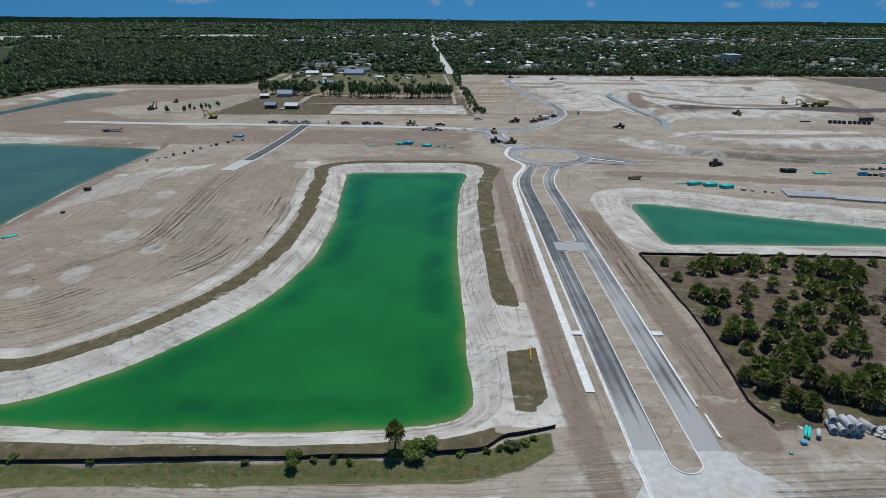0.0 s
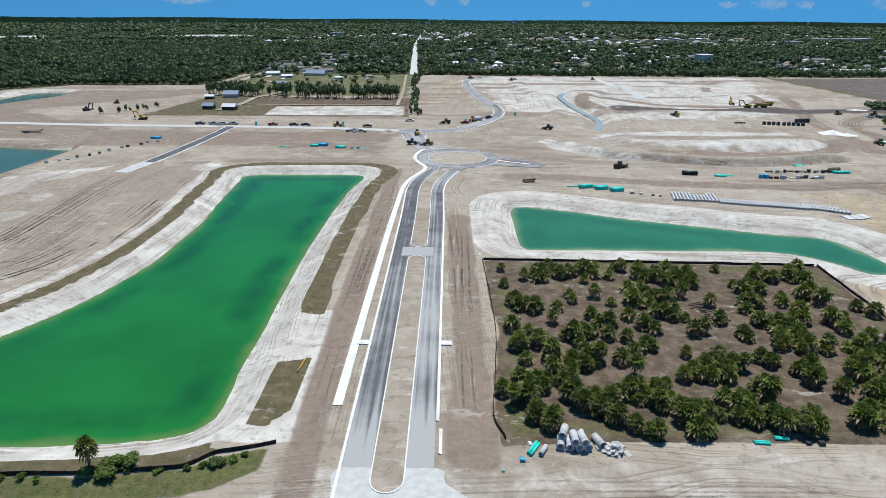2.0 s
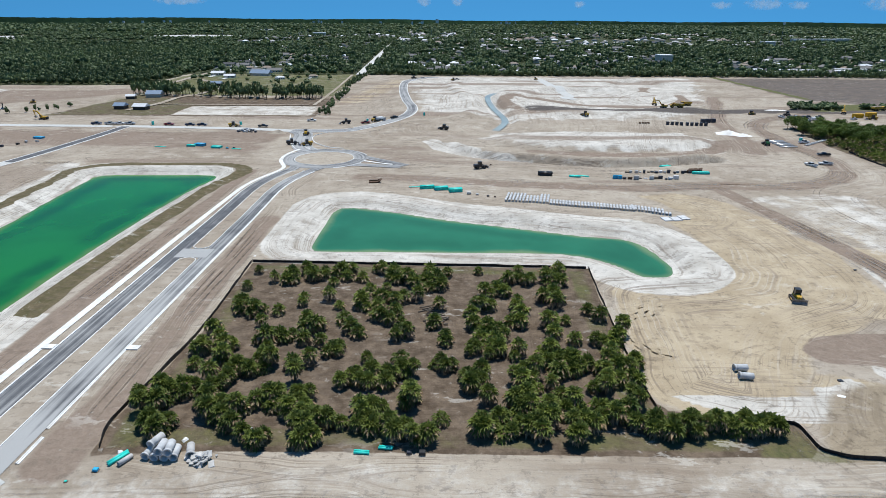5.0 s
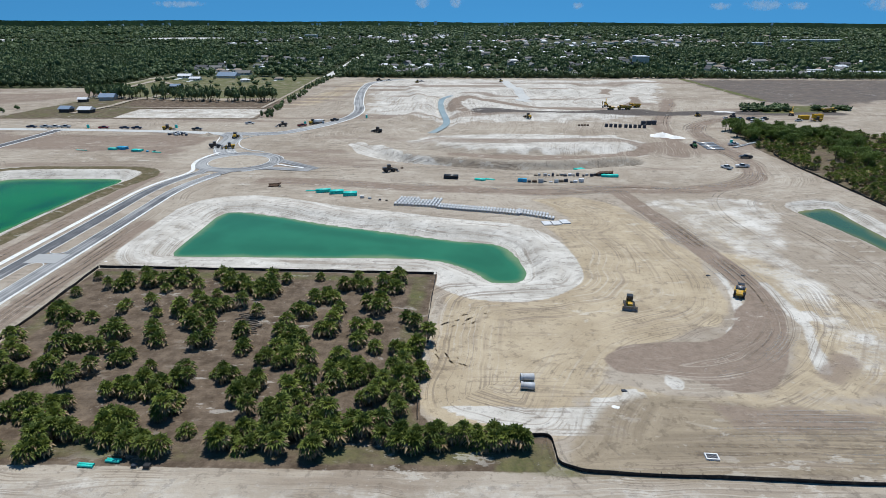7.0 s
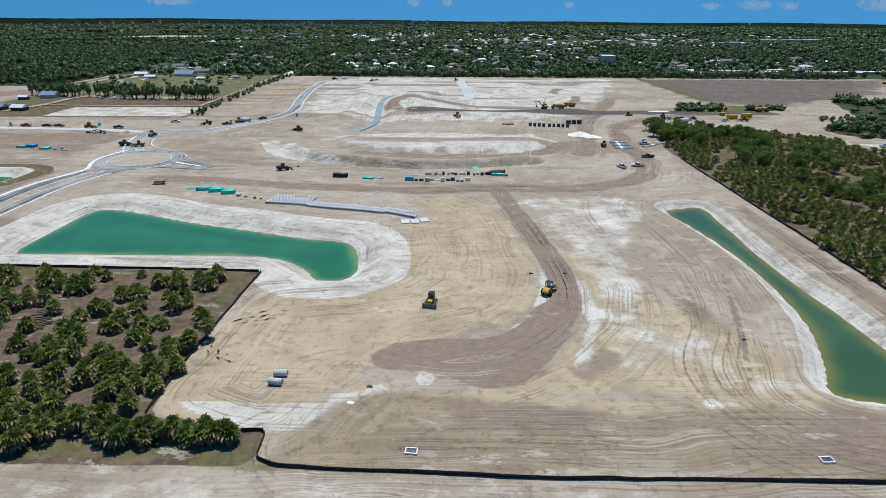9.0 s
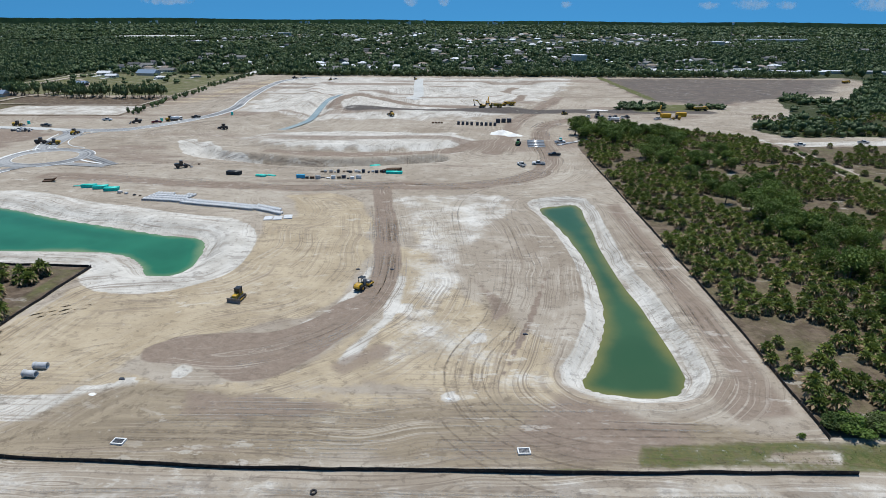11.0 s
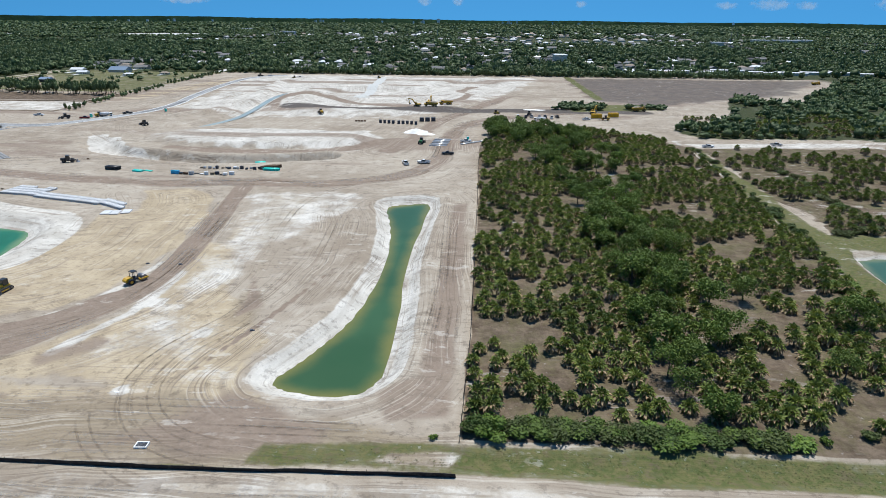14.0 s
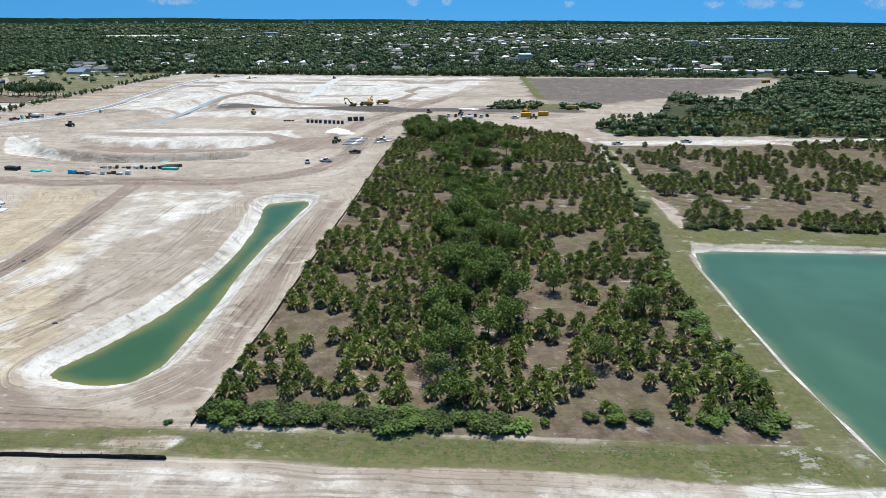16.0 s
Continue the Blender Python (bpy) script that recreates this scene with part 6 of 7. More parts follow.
pile_of("sand_pile", 270, 351, 7.5, 2.2, WHITE_SAND, "white sand pile on graded ground", "sand pile", 0.8)
pile_of("sand_pile", 276, 346, 5, 1.3, WHITE_SAND, "low white sand pile on graded ground", "sand pile", 0.8)
pile_of("soil_pile", 12, 343, 6, 1.8, SOIL, "brown soil pile beside the new road", "soil pile", 0.6)
pile_of("sand_pile", 345, 447, 9, 0.5, WHITE_SAND, "spread white sand beside dark soil", "sand pile", 0.5)
pile_of("sand_patch", 179.4, 95.6, 1.3, 0.16, WHITE_SAND, "small white lime patch on sand", "sand patch")
pile_of("sand_patch", 242.2, 96, 1.2, 0.16, WHITE_SAND, "small white lime patch on sand", "sand patch")
pile_of("sand_patch", 56, 158, 0.8, 0.2, WHITE_SAND, "small white lime patch on sand", "sand patch")
heap = thing("rubble_heap", "heap of grey scrap blocks beside the road base", "rubble", (-7, 347, ground_z(-7, 347)))
for k in range(40):
    o = part("block", Shape().box(-0.8, -0.5, -0.3, 0.8, 0.5, 0.5, 0.1).mesh("block", rng.choice((RUBBLE, PIPE_GREY, CRATE))), heap)
    a, d = rng.uniform(0, 6.28), rng.uniform(0, 7)
    o.matrix_basis = pose(d * math.cos(a), 0.5 * d * math.sin(a), max(0.2, 1.4 - 0.2 * d), rng.uniform(-30, 30), rng.uniform(-30, 30), rng.uniform(0, 360)) @ Matrix.Diagonal((*[rng.uniform(0.5, 1.3)] * 3, 1))

# ---- vehicles and machines ----


def wheel_parts(ob, r, w, spots, hub=SILVER):
    tyre = Shape().tube((0, -w / 2, 0), (0, w / 2, 0), r, r * 0.55, 14).mesh("tyre", BLACK, True)
    rim = Shape().rod((0, -w * 0.4, 0), (0, w * 0.4, 0), r * 0.56, n=12).mesh("rim", hub)
    for x, y in spots:
        wl = part("wheel", tyre, ob, "black rubber tyre")
        wl.matrix_basis = pose(x, y, r)
        part("rim", rim, wl)


def cab_shape(x0, x1, w, z0, z1, front, back, inset):
    """A cabin that narrows to its roof."""
    lo = [(x0, -w), (x1, -w), (x1, w), (x0, w)]
    hi = [(x0 + back, -w + inset), (x1 - front, -w + inset), (x1 - front, w - inset), (x0 + back, w - inset)]
    return [(x, y, z0) for x, y in lo] + [(x, y, z1) for x, y in hi], [(3, 2, 1, 0), (4, 5, 6, 7)] + [(i, (i + 1) % 4, 4 + (i + 1) % 4, 4 + i) for i in range(4)]


def pickup(paint, word, at, turn, kind="pickup_truck"):
    t = thing(kind, word, "pickup truck", at, turn, group="parked site vehicles")
    body = Shape().box(-2.9, -0.95, 0.45, 2.9, 0.95, 0.95, 0.06).box(1.15, -0.93, 0.9, 2.85, 0.93, 1.15, 0.1)
    body.box(-2.88, -0.95, 0.9, -0.75, -0.82, 1.25, 0.02).box(-2.88, 0.82, 0.9, -0.75, 0.95, 1.25, 0.02).box(-2.9, -0.82, 0.9, -2.78, 0.82, 1.25, 0.02)
    part("body", body.mesh("body", paint), t)
    part("bed", Shape().box(-2.78, -0.82, 0.92, -0.75, 0.82, 0.99).mesh("bed", CHARCOAL), t, "dark truck bed")
    part("window_glass", Shape().add(*cab_shape(-0.75, 1.4, 0.9, 1.0, 1.72, 0.75, 0.15, 0.18)).mesh("window_glass", GLASS), t, "dark glass")
    part("roof", Shape().box(-0.58, -0.72, 1.66, 0.66, 0.72, 1.79, 0.05).mesh("roof", paint), t)
    part("bumper", Shape().box(2.86, -0.9, 0.45, 3.0, 0.9, 0.7, 0.03).mesh("bumper", SILVER), t)
    for y in (-0.7, 0.7):
        part("headlight", Shape().box(2.86, y - 0.16, 0.78, 2.93, y + 0.16, 0.96, 0.02).mesh("headlight", WHITE), t)
    wheel_parts(t, 0.39, 0.27, ((1.85, -0.83), (1.85, 0.83), (-1.75, -0.83), (-1.75, 0.83)))
    return t


def car_at(kinds, name, x, y, turn):
    m = pose(x, y, ground_z(x, y) + (0.14 if 352 < y < 368 else 0.02), 0, 0, turn)
    if kinds[name].location.y < -500:
        kinds[name].matrix_basis = m
    else:
        copy_thing(kinds[name], m)


trucks = {n: pickup(p, w, (100 + i * 5, -900, 0), 0) for i, (n, p, w) in enumerate((("white", WHITE, "white pickup truck parked on bare sand"), ("black", CHARCOAL, "black pickup truck parked on bare sand"), ("red", RED, "dark red pickup truck beside the new road"), ("navy", NAVY, "dark blue pickup truck beside the new road"), ("silver", SILVER, "silver pickup truck parked on bare sand")))}
for n, x, y, a in (("white", 273, 272, 110), ("white", 281, 274.5, 172), ("black", 291, 293, 175), ("white", 299, 325, 15), ("red", -60, 364.5, 4), ("navy", -47, 364, 2), ("navy", -40, 364.5, 2), ("black", -2, 361, 4), ("navy", -105, 366, 3), ("silver", -97, 366.5, 4), ("white", -91, 366.5, 2), ("silver", -85, 367, 3), ("white", 22, 384, 8),
                   ("red", 57, 377, 30), ("black", 73, 398, 50), ("white", 332, 412, 90), ("black", 337, 410, 88), ("silver", 341, 411, 92), ("navy", 346, 410, 85), ("black", 350, 412, 90), ("white", 354, 409, 80), ("white", 376, 405, 30), ("black", 358, 413, 95), ("white", 80, 668, 0), ("silver", 116, 655, 20), ("white", 424, 322, 8), ("silver", 462, 330, 5)):
    car_at(trucks, n, x, y, a)


def tracks(ob, length, gauge, w, r):
    n = 10
    loop = [(length / 2 - r + r * math.sin(math.pi * i / n), r + r * math.cos(math.pi * i / n)) for i in range(n + 1)] + [(-length / 2 + r - r * math.sin(math.pi * i / n), r - r * math.cos(math.pi * i / n)) for i in range(n + 1)]
    for y in (-gauge / 2, gauge / 2):
        tr = part("track", Shape().side(loop[::-1], y - w / 2, y + w / 2).mesh("track", BLACK), ob, "dusty steel crawler track")
        for k in range(4):
            x = -length / 2 + r + (length - 2 * r) * k / 3
            part("roller_wheel", Shape().rod((x, y - w / 2 - 0.04, r), (x, y + w / 2 + 0.04, r), r * 0.6, n=10).mesh("roller_wheel", STEEL), tr)


def canopy(ob, x0, x1, w, z0, z1, glass=True):
    roof = part("cab", Shape().box(x0 - 0.1, -w - 0.08, z1, x1 + 0.1, w + 0.08, z1 + 0.14, 0.05).mesh("cab", CHARCOAL), ob, "dark cab roof")
    for x in (x0, x1):
        for y in (-w, w):
            part("post", Shape().box(x - 0.05, y - 0.05, z0, x + 0.05, y + 0.05, z1).mesh("post", CHARCOAL), roof)
    if glass:
        part("window_glass", Shape().box(x0 + 0.04, -w + 0.04, z0, x1 - 0.04, w - 0.04, z1).mesh("window_glass", GLASS), ob, "dark glass")
    part("seat", Shape().box(x0 + 0.25, -0.3, z0 - 0.1, x0 + 0.75, 0.3, z0 + 0.35, 0.06).mesh("seat", BLACK), ob)


def bulldozer(at, turn):
    b = thing("bulldozer", "yellow bulldozer with black cab on tan sand", "bulldozer", at, turn, group="earth moving machines")
    tracks(b, 3.3, 1.9, 0.6, 0.48)
    part("body", Shape().box(-1.5, -0.65, 0.55, 0.3, 0.65, 1.35, 0.08).mesh("body", YELLOW), b)
    part("hood", Shape().side([(0.2, 0.7), (1.75, 0.7), (1.75, 1.55), (0.2, 1.75)], -0.5, 0.5).mesh("hood", YELLOW), b, "yellow engine hood")
    part("exhaust", Shape().rod((0.9, 0.25, 1.6), (0.9, 0.25, 2.2), 0.06).mesh("exhaust", CHARCOAL), b)
    canopy(b, -1.05, 0.25, 0.6, 1.35, 2.75)
    for y in (-1.3, 1.3):
        part("push_arm", Shape().box(-0.2, y - 0.08, 0.4, 2.1, y + 0.08, 0.6).mesh("push_arm", YELLOW), b)
    part("blade", Shape().side([(2.1, 0.05), (2.25, 0.05), (2.1, 0.55), (2.25, 1.15), (2.12, 1.15), (1.95, 0.55)], -1.7, 1.7).mesh("blade", STEEL), b, "worn steel blade")
    return b


def soil_roller(at, turn):
    b = thing("soil_roller", "yellow soil compactor with smooth steel drum", "road roller", at, turn, group="earth moving machines")
    part("drum", Shape().rod((2.0, -1.05, 0.76), (2.0, 1.05, 0.76), 0.76, n=22).mesh("drum", STEEL, True), b, "smooth steel drum")
    sh = Shape().box(0.7, -1.3, 0.6, 2.9, -1.1, 0.95, 0.03).box(0.7, 1.1, 0.6, 2.9, 1.3, 0.95, 0.03).box(2.78, -1.1, 0.6, 2.95, 1.1, 0.95, 0.03).box(0.6, -1.1, 0.6, 0.95, 1.1, 1.0, 0.03)
    part("drum_frame", sh.mesh("drum_frame", YELLOW), b)
    part("hood", Shape().side([(-2.7, 0.9), (-0.9, 0.9), (-0.9, 1.85), (-2.2, 1.75), (-2.7, 1.4)], -0.75, 0.75).mesh("hood", YELLOW), b, "yellow engine hood")
    part("platform", Shape().box(-1.0, -0.8, 0.8, 0.6, 0.8, 1.3, 0.05).mesh("platform", CHARCOAL), b)
    canopy(b, -0.7, 0.45, 0.7, 1.3, 2.9, False)
    wheel_parts(b, 0.75, 0.6, ((-1.5, -0.95), (-1.5, 0.95)), YELLOW)
    return b


def excavator(at, turn, reach=0.0, paint=YELLOW, label="yellow crawler excavator with raised boom on soil"):
    b = thing("excavator", label, "excavator", at, turn, group="earth moving machines")
    tracks(b, 4.4, 2.6, 0.7, 0.5)
    part("house", Shape().box(-2.6, -1.35, 1.05, 1.1, 1.35, 2.1, 0.12).mesh("house", paint), b)
    part("counterweight", Shape().box(-3.0, -1.3, 1.1, -2.5, 1.3, 1.95, 0.2).mesh("counterweight", CHARCOAL), b)
    c = part("cab", Shape().box(-0.2, 0.4, 1.2, 1.35, 1.35, 2.95, 0.1).mesh("cab", paint), b)
    part("window_glass", Shape().box(-0.1, 0.5, 2.05, 1.4, 1.38, 2.8, 0.03).mesh("window_glass", GLASS), c, "dark glass")
    part("boom", Shape().side([(0.8, 1.6), (1.3, 1.5), (3.6, 4.5), (6.2, 5.1 - reach), (6.2, 5.5 - reach), (3.3, 5.2)], -0.28, 0.28).mesh("boom", paint), b)
    part("stick", Shape().side([(6.0, 5.7 - reach), (6.5, 5.4 - reach), (5.7, 2.2 - reach), (5.4, 2.2 - reach)], -0.2, 0.2).mesh("stick", paint), b)
    part("bucket", Shape().side([(5.2, 2.3 - reach), (5.9, 2.2 - reach), (6.0, 1.5 - reach), (5.3, 1.0 - reach), (4.6, 1.4 - reach)], -0.6, 0.6).mesh("bucket", STEEL), b, "steel bucket")
    part("ram", Shape().rod((1.6, 0.0, 1.7), (3.2, 0.0, 4.3), 0.1).mesh("ram", STEEL), b)
    return b


def haul_truck(at, turn):
    b = thing("dump_truck", "yellow articulated dump truck on dark soil", "dump truck", at, turn, group="earth moving machines")
    part("cab", Shape().box(2.4, -1.1, 1.4, 3.7, 1.1, 3.2, 0.12).box(3.6, -1.0, 1.0, 4.9, 1.0, 2.1, 0.15).mesh("cab", YELLOW), b)
    part("window_glass", Shape().box(2.5, -1.13, 2.2, 3.75, 1.13, 3.0, 0.03).mesh("window_glass", GLASS), b, "dark glass")
    part("chassis", Shape().box(-4.2, -0.6, 0.8, 2.8, 0.6, 1.3, 0.05).mesh("chassis", CHARCOAL), b)
    part("dump_bed", Shape().side([(-5.0, 2.0), (-4.6, 1.4), (1.9, 1.4), (2.2, 3.1), (-4.8, 2.7)], -1.4, 1.4).mesh("dump_bed", YELLOW), b)
    part("load", Shape().add(*cab_shape(-4.5, 2.0, 1.3, 2.65, 3.4, 1.2, 1.6, 0.7)).mesh("load", SOIL), b, "heaped brown soil")
    wheel_parts(b, 0.85, 0.65, ((3.6, -1.15), (3.6, 1.15), (-1.3, -1.15), (-1.3, 1.15), (-3.2, -1.15), (-3.2, 1.15)), YELLOW)
    return b


def loader(at, turn, paint=YELLOW, label="yellow wheel loader with lowered steel bucket"):
    b = thing("wheel_loader", label, "wheel loader", at, turn, group="earth moving machines")
    part("hood", Shape().box(-3.0, -0.8, 1.0, -0.8, 0.8, 2.1, 0.15).mesh("hood", paint), b)
    part("frame", Shape().box(-1.0, -0.7, 0.7, 1.8, 0.7, 1.3, 0.05).mesh("frame", CHARCOAL), b)
    canopy(b, -0.8, 0.5, 0.7, 1.3, 3.0)
    for y in (-0.55, 0.55):
        part("lift_arm", Shape().side([(0.8, 1.7), (1.2, 1.8), (3.4, 0.7), (3.2, 0.5)], y - 0.1, y + 0.1).mesh("lift_arm", paint), b)
    part("bucket", Shape().side([(3.1, 0.1), (4.3, 0.05), (4.2, 0.15), (3.4, 0.3), (3.5, 1.1), (3.3, 1.1)], -1.4, 1.4).mesh("bucket", STEEL), b, "steel bucket")
    wheel_parts(b, 0.75, 0.55, ((1.6, -1.0), (1.6, 1.0), (-1.7, -1.0), (-1.7, 1.0)), paint)
    return b


def on(x, y, lift=0.0):
    return (x, y, ground_z(x, y) + lift)


bulldozer(on(192, 134), -100)
soil_roller(on(220.5, 141), 62)
dz = bulldozer(on(318, 425), 15)
for x, y, a in ((-204, 457, 200), (200, 660, 10), (112, 648, 190)):
    copy_thing(dz, pose(*on(x, y), 0, 0, a))
ex = excavator(on(262, 440), 170)
for x, y, a in ((-149, 384, 170), (268, 478, 80), (385, 431, 60)):
    copy_thing(ex, pose(*on(x, y), 0, 0, a))
excavator(on(-205, 419), 80, 1.0, CHARCOAL, "dark crawler excavator with raised boom on soil")
ht = haul_truck(on(272, 441), 178)
for x, y, a in ((282, 452, 200), (420, 447, 5), (650, 655, 20)):
    copy_thing(ht, pose(*on(x, y), 0, 0, a))
ld = loader(on(29, 338, 0.1), 95)
for x, y, a in ((-20, 362, 5), (36, 309, 200), (62, 385, 60), (388, 405, 170), (200, 410, 120)):
    copy_thing(ld, pose(*on(x, y, 0.14), 0, 0, a))
dl = loader(on(123, 262), 25, CHARCOAL, "dark wheel loader parked on tan sand")
for x, y, a in ((45, 376, 200), (106, 358, 150), (28, 311, 10), (70, 665, 30), (340, 420, 80)):
    copy_thing(dl, pose(*on(x, y, 0.1), 0, 0, a))
gl = loader(on(276, 319), 80, plain("green_paint", (0.03, 0.16, 0.06), 0.5), "green compact loader on pale ground")


def tank_truck(at, turn, label):
    b = thing("tank_truck", label, "truck", at, turn, group="parked site vehicles")
    part("cab", Shape().box(1.9, -1.1, 0.6, 3.6, 1.1, 2.3, 0.15).mesh("cab", WHITE), b)
    part("window_glass", Shape().box(2.3, -1.13, 1.5, 3.64, 1.13, 2.15, 0.03).mesh("window_glass", GLASS), b, "dark glass")
    part("tank", Shape().rod((-3.6, 0, 1.9), (1.7, 0, 1.9), 1.0, n=16).mesh("tank", WHITE, True), b, "white water tank")
    part("chassis", Shape().box(-3.8, -0.5, 0.6, 3.4, 0.5, 0.95).mesh("chassis", CHARCOAL), b)
    wheel_parts(b, 0.5, 0.4, ((2.7, -0.95), (2.7, 0.95), (-1.6, -0.95), (-1.6, 0.95), (-2.8, -0.95), (-2.8, 0.95)))
    return b


tank_truck(on(65, 387), 35, "white water truck beside the new street")
tank_truck(on(345, 397), 175, "white water truck parked on bare soil")


def toilet(x, y):
    b = thing("portable_toilet", "teal plastic portable toilet on sand", "portable toilet", on(x, y), rng.uniform(-20, 20), group="portable toilets")
    part("cabin", Shape().box(-0.6, -0.6, 0, 0.6, 0.6, 2.1, 0.06).mesh("cabin", TEAL), b)
    part("door", Shape().box(-0.4, -0.64, 0.1, 0.4, -0.6, 1.95).mesh("door", TEAL), b)
    part("roof", Shape().box(-0.64, -0.64, 2.08, 0.64, 0.64, 2.3, 0.15).mesh("roof", WHITE), b)


for x, y in ((-71, 367), (-18, 369), (57.5, 383), (92, 412), (300, 330)):
    toilet(x, y)


def crate_stack(x, y, w, d, h, mat, label, name="pallet_stack", turn=0):
    b = thing(name, label, "stored material", on(x, y), turn + rng.uniform(-6, 6), group="stored building material")
    part("pallet", Shape().box(-w / 2, -d / 2, 0.02, w / 2, d / 2, 0.14).mesh("pallet", STAKE), b)
    part("load", Shape().box(-w / 2 + 0.05, -d / 2 + 0.05, 0.14, w / 2 - 0.05, d / 2 - 0.05, h, 0.06).mesh("load", mat), b)


for i in range(9):
    crate_stack(245 + 2.7 * i - (0 if i < 4 else -0.8), 380 - 0.4 * i, 1.7, 1.7, 2.0, CRATE, "dark wrapped stack of blocks on pallets")
for i in range(3):
    crate_stack(270 + 3.6 * i, 388 + i, 2.8, 2.0, 2.4, CRATE, "dark wrapped stack of blocks on pallets")
for i in range(4):
    crate_stack(229 + 1.8 * i, 384, 1.4, 1.2, 0.8, RUST, "low brown stack of scrap on pallets")
mats = (CRATE, RUST, STAKE, WHITE, BLUE, SILVER, CHARCOAL, RUBBLE)
for i in range(16):
    crate_stack(186 + 1.8 * i + rng.uniform(-0.4, 0.4), 257 + rng.uniform(-0.8, 0.8), rng.uniform(0.8, 1.5), rng.uniform(0.8, 1.4), rng.uniform(0.5, 1.5), rng.choice(mats), "stack of mixed building material on sand")
for i in range(13):
    crate_stack(178 + 2.1 * i + rng.uniform(-0.5, 0.5), 246.5 + rng.uniform(-1, 1), rng.uniform(0.8, 2.2), rng.uniform(0.6, 1.4), rng.uniform(0.3, 1.6), rng.choice(mats), "stack of mixed building material on sand")
for i in range(6):
    crate_stack(213 + 1.1 * i, 258.5 + 0.2 * i, 0.8, 4.5, 1.3, RUST, "brown stack of timber mats on sand", "timber_stack", -28)
for i in range(12):
    crate_stack(-134 + 2.4 * i + rng.uniform(-1, 1), 262 + 4.8 * i + rng.uniform(-2, 2), rng.uniform(0.8, 1.8), rng.uniform(0.8, 1.6), rng.uniform(0.4, 1.4), rng.choice(mats), "stack of mixed building material beside the berm")
for x, y, mat, w in ((117, 221.5, RUBBLE, 1.6), (120, 220.4, RUBBLE, 1.2), (124, 218.6, CRATE, 1.0), (126.5, 217.8, STAKE, 0.9), (-2, 300, BLUE, 1.2), (1, 301, CRATE, 1), (58.6, 74.8, BLUE, 0.9), (55.5, 72.6, TEAL, 0.5), (-133, 214, CHARCOAL, 2.2), (-126, 187, CRATE, 1.2), (104, 79.4, CRATE, 0.9), (106, 79.3, CHARCOAL, 1.1), (128, 268, RUST, 0.9)):
    crate_stack(x, y, w, w * 0.8, 0.55 * w, mat, "small heap of site material on sand")
for x, y in ((384, 414), (396, 419)):
    b = thing("skip_container", "yellow steel container on dark soil", "container", on(x, y), 8, group="yellow containers")
    sh = Shape().box(-3.4, -1.3, 0.15, 3.4, 1.3, 2.7, 0.05)
    part("body", sh.mesh("body", plain("container_yellow", (0.75, 0.42, 0.01), 0.5)), b)
    for i in range(11):
        part("rib", Shape().box(-3.3 + 0.62 * i, -1.36, 0.2, -3.1 + 0.62 * i, 1.36, 2.6).mesh("rib", YELLOW), b)
    part("skid", Shape().box(-3.2, -1.1, -0.1, 3.2, 1.1, 0.15).mesh("skid", CHARCOAL), b)
skip = thing("scrap_skip", "rusty open steel skip on sand", "skip", on(79.5, 237.5), 8)
part("hull", Shape().side([(-2.2, 0.0), (1.6, 0.0), (2.9, 1.4), (2.6, 1.4), (1.4, 0.5), (-2.0, 0.5)], -1.0, 1.0).mesh("hull", RUST), skip)
part("side_wall", Shape().side([(-2.2, 0.0), (1.6, 0.0), (2.9, 1.4), (1.2, 0.9), (-2.2, 0.9)], 0.95, 1.05).mesh("side_wall", RUST), skip)
trailer = thing("flat_trailer", "long dark flatbed trailer on bare soil", "trailer", on(-189, 336), 4)
part("deck", Shape().box(-5, -1.2, 0.8, 5, 1.2, 1.05, 0.05).mesh("deck", CHARCOAL), trailer)
part("gooseneck", Shape().side([(4.9, 0.8), (6.8, 1.9), (6.8, 2.3), (4.9, 1.3)], -0.5, 0.5).mesh("gooseneck", CHARCOAL), trailer)
wheel_parts(trailer, 0.5, 0.4, ((-3.5, -0.9), (-3.5, 0.9), (-2.3, -0.9), (-2.3, 0.9)))
tire = thing("loose_tire", "black tyre lying on the dirt road", "tyre", on(223.5, 73.4, -0.05), me=Shape().tube((0, 0, 0.05), (0, 0, 0.3), 0.5, 0.28).mesh("loose_tire", BLACK))
mat_ob = thing("road_mat", "pale grey mat lying on the dirt road", "mat", on(9.3, 62.6, -0.02), 3, me=Shape().box(-1.1, -0.5, 0, 1.1, 0.5, 0.08, 0.02).mesh("road_mat", PALE_CONCRETE))
for x, y in ((68.8, 81.6), (60.2, 78.6)):
    thing("paper_sack", "white torn paper sack on grass", "sack", on(x, y), rng.uniform(0, 180), group="loose sacks", me=Shape().add([(-0.5, -0.4, 0), (0.5, -0.3, 0.02), (0.6, 0.4, 0), (-0.4, 0.35, 0.05), (-0.3, -0.2, 0.25), (0.4, -0.1, 0.2), (0.3, 0.3, 0.3), (-0.3, 0.2, 0.22)], [(0, 1, 5, 4), (1, 2, 6, 5), (2, 3, 7, 6), (3, 0, 4, 7), (4, 5, 6, 7)]).mesh("paper_sack", WHITE))
logs = thing("log_stack", "stack of grey palm logs in the lot", "logs", on(107, 124), 20)
lm = Shape().rod((0, -1.6, 0), (0, 1.6, 0), 0.17, 0.15, 8).mesh("log", PALM_BARK)
for i in range(22):
    o = part("log", lm, logs)
    o.matrix_basis = pose(rng.uniform(-2, 2), -5 + 0.45 * i, 0.2 + 0.2 * (i % 2), 0, 0, 90 + rng.uniform(-14, 14))

# ---- houses ----


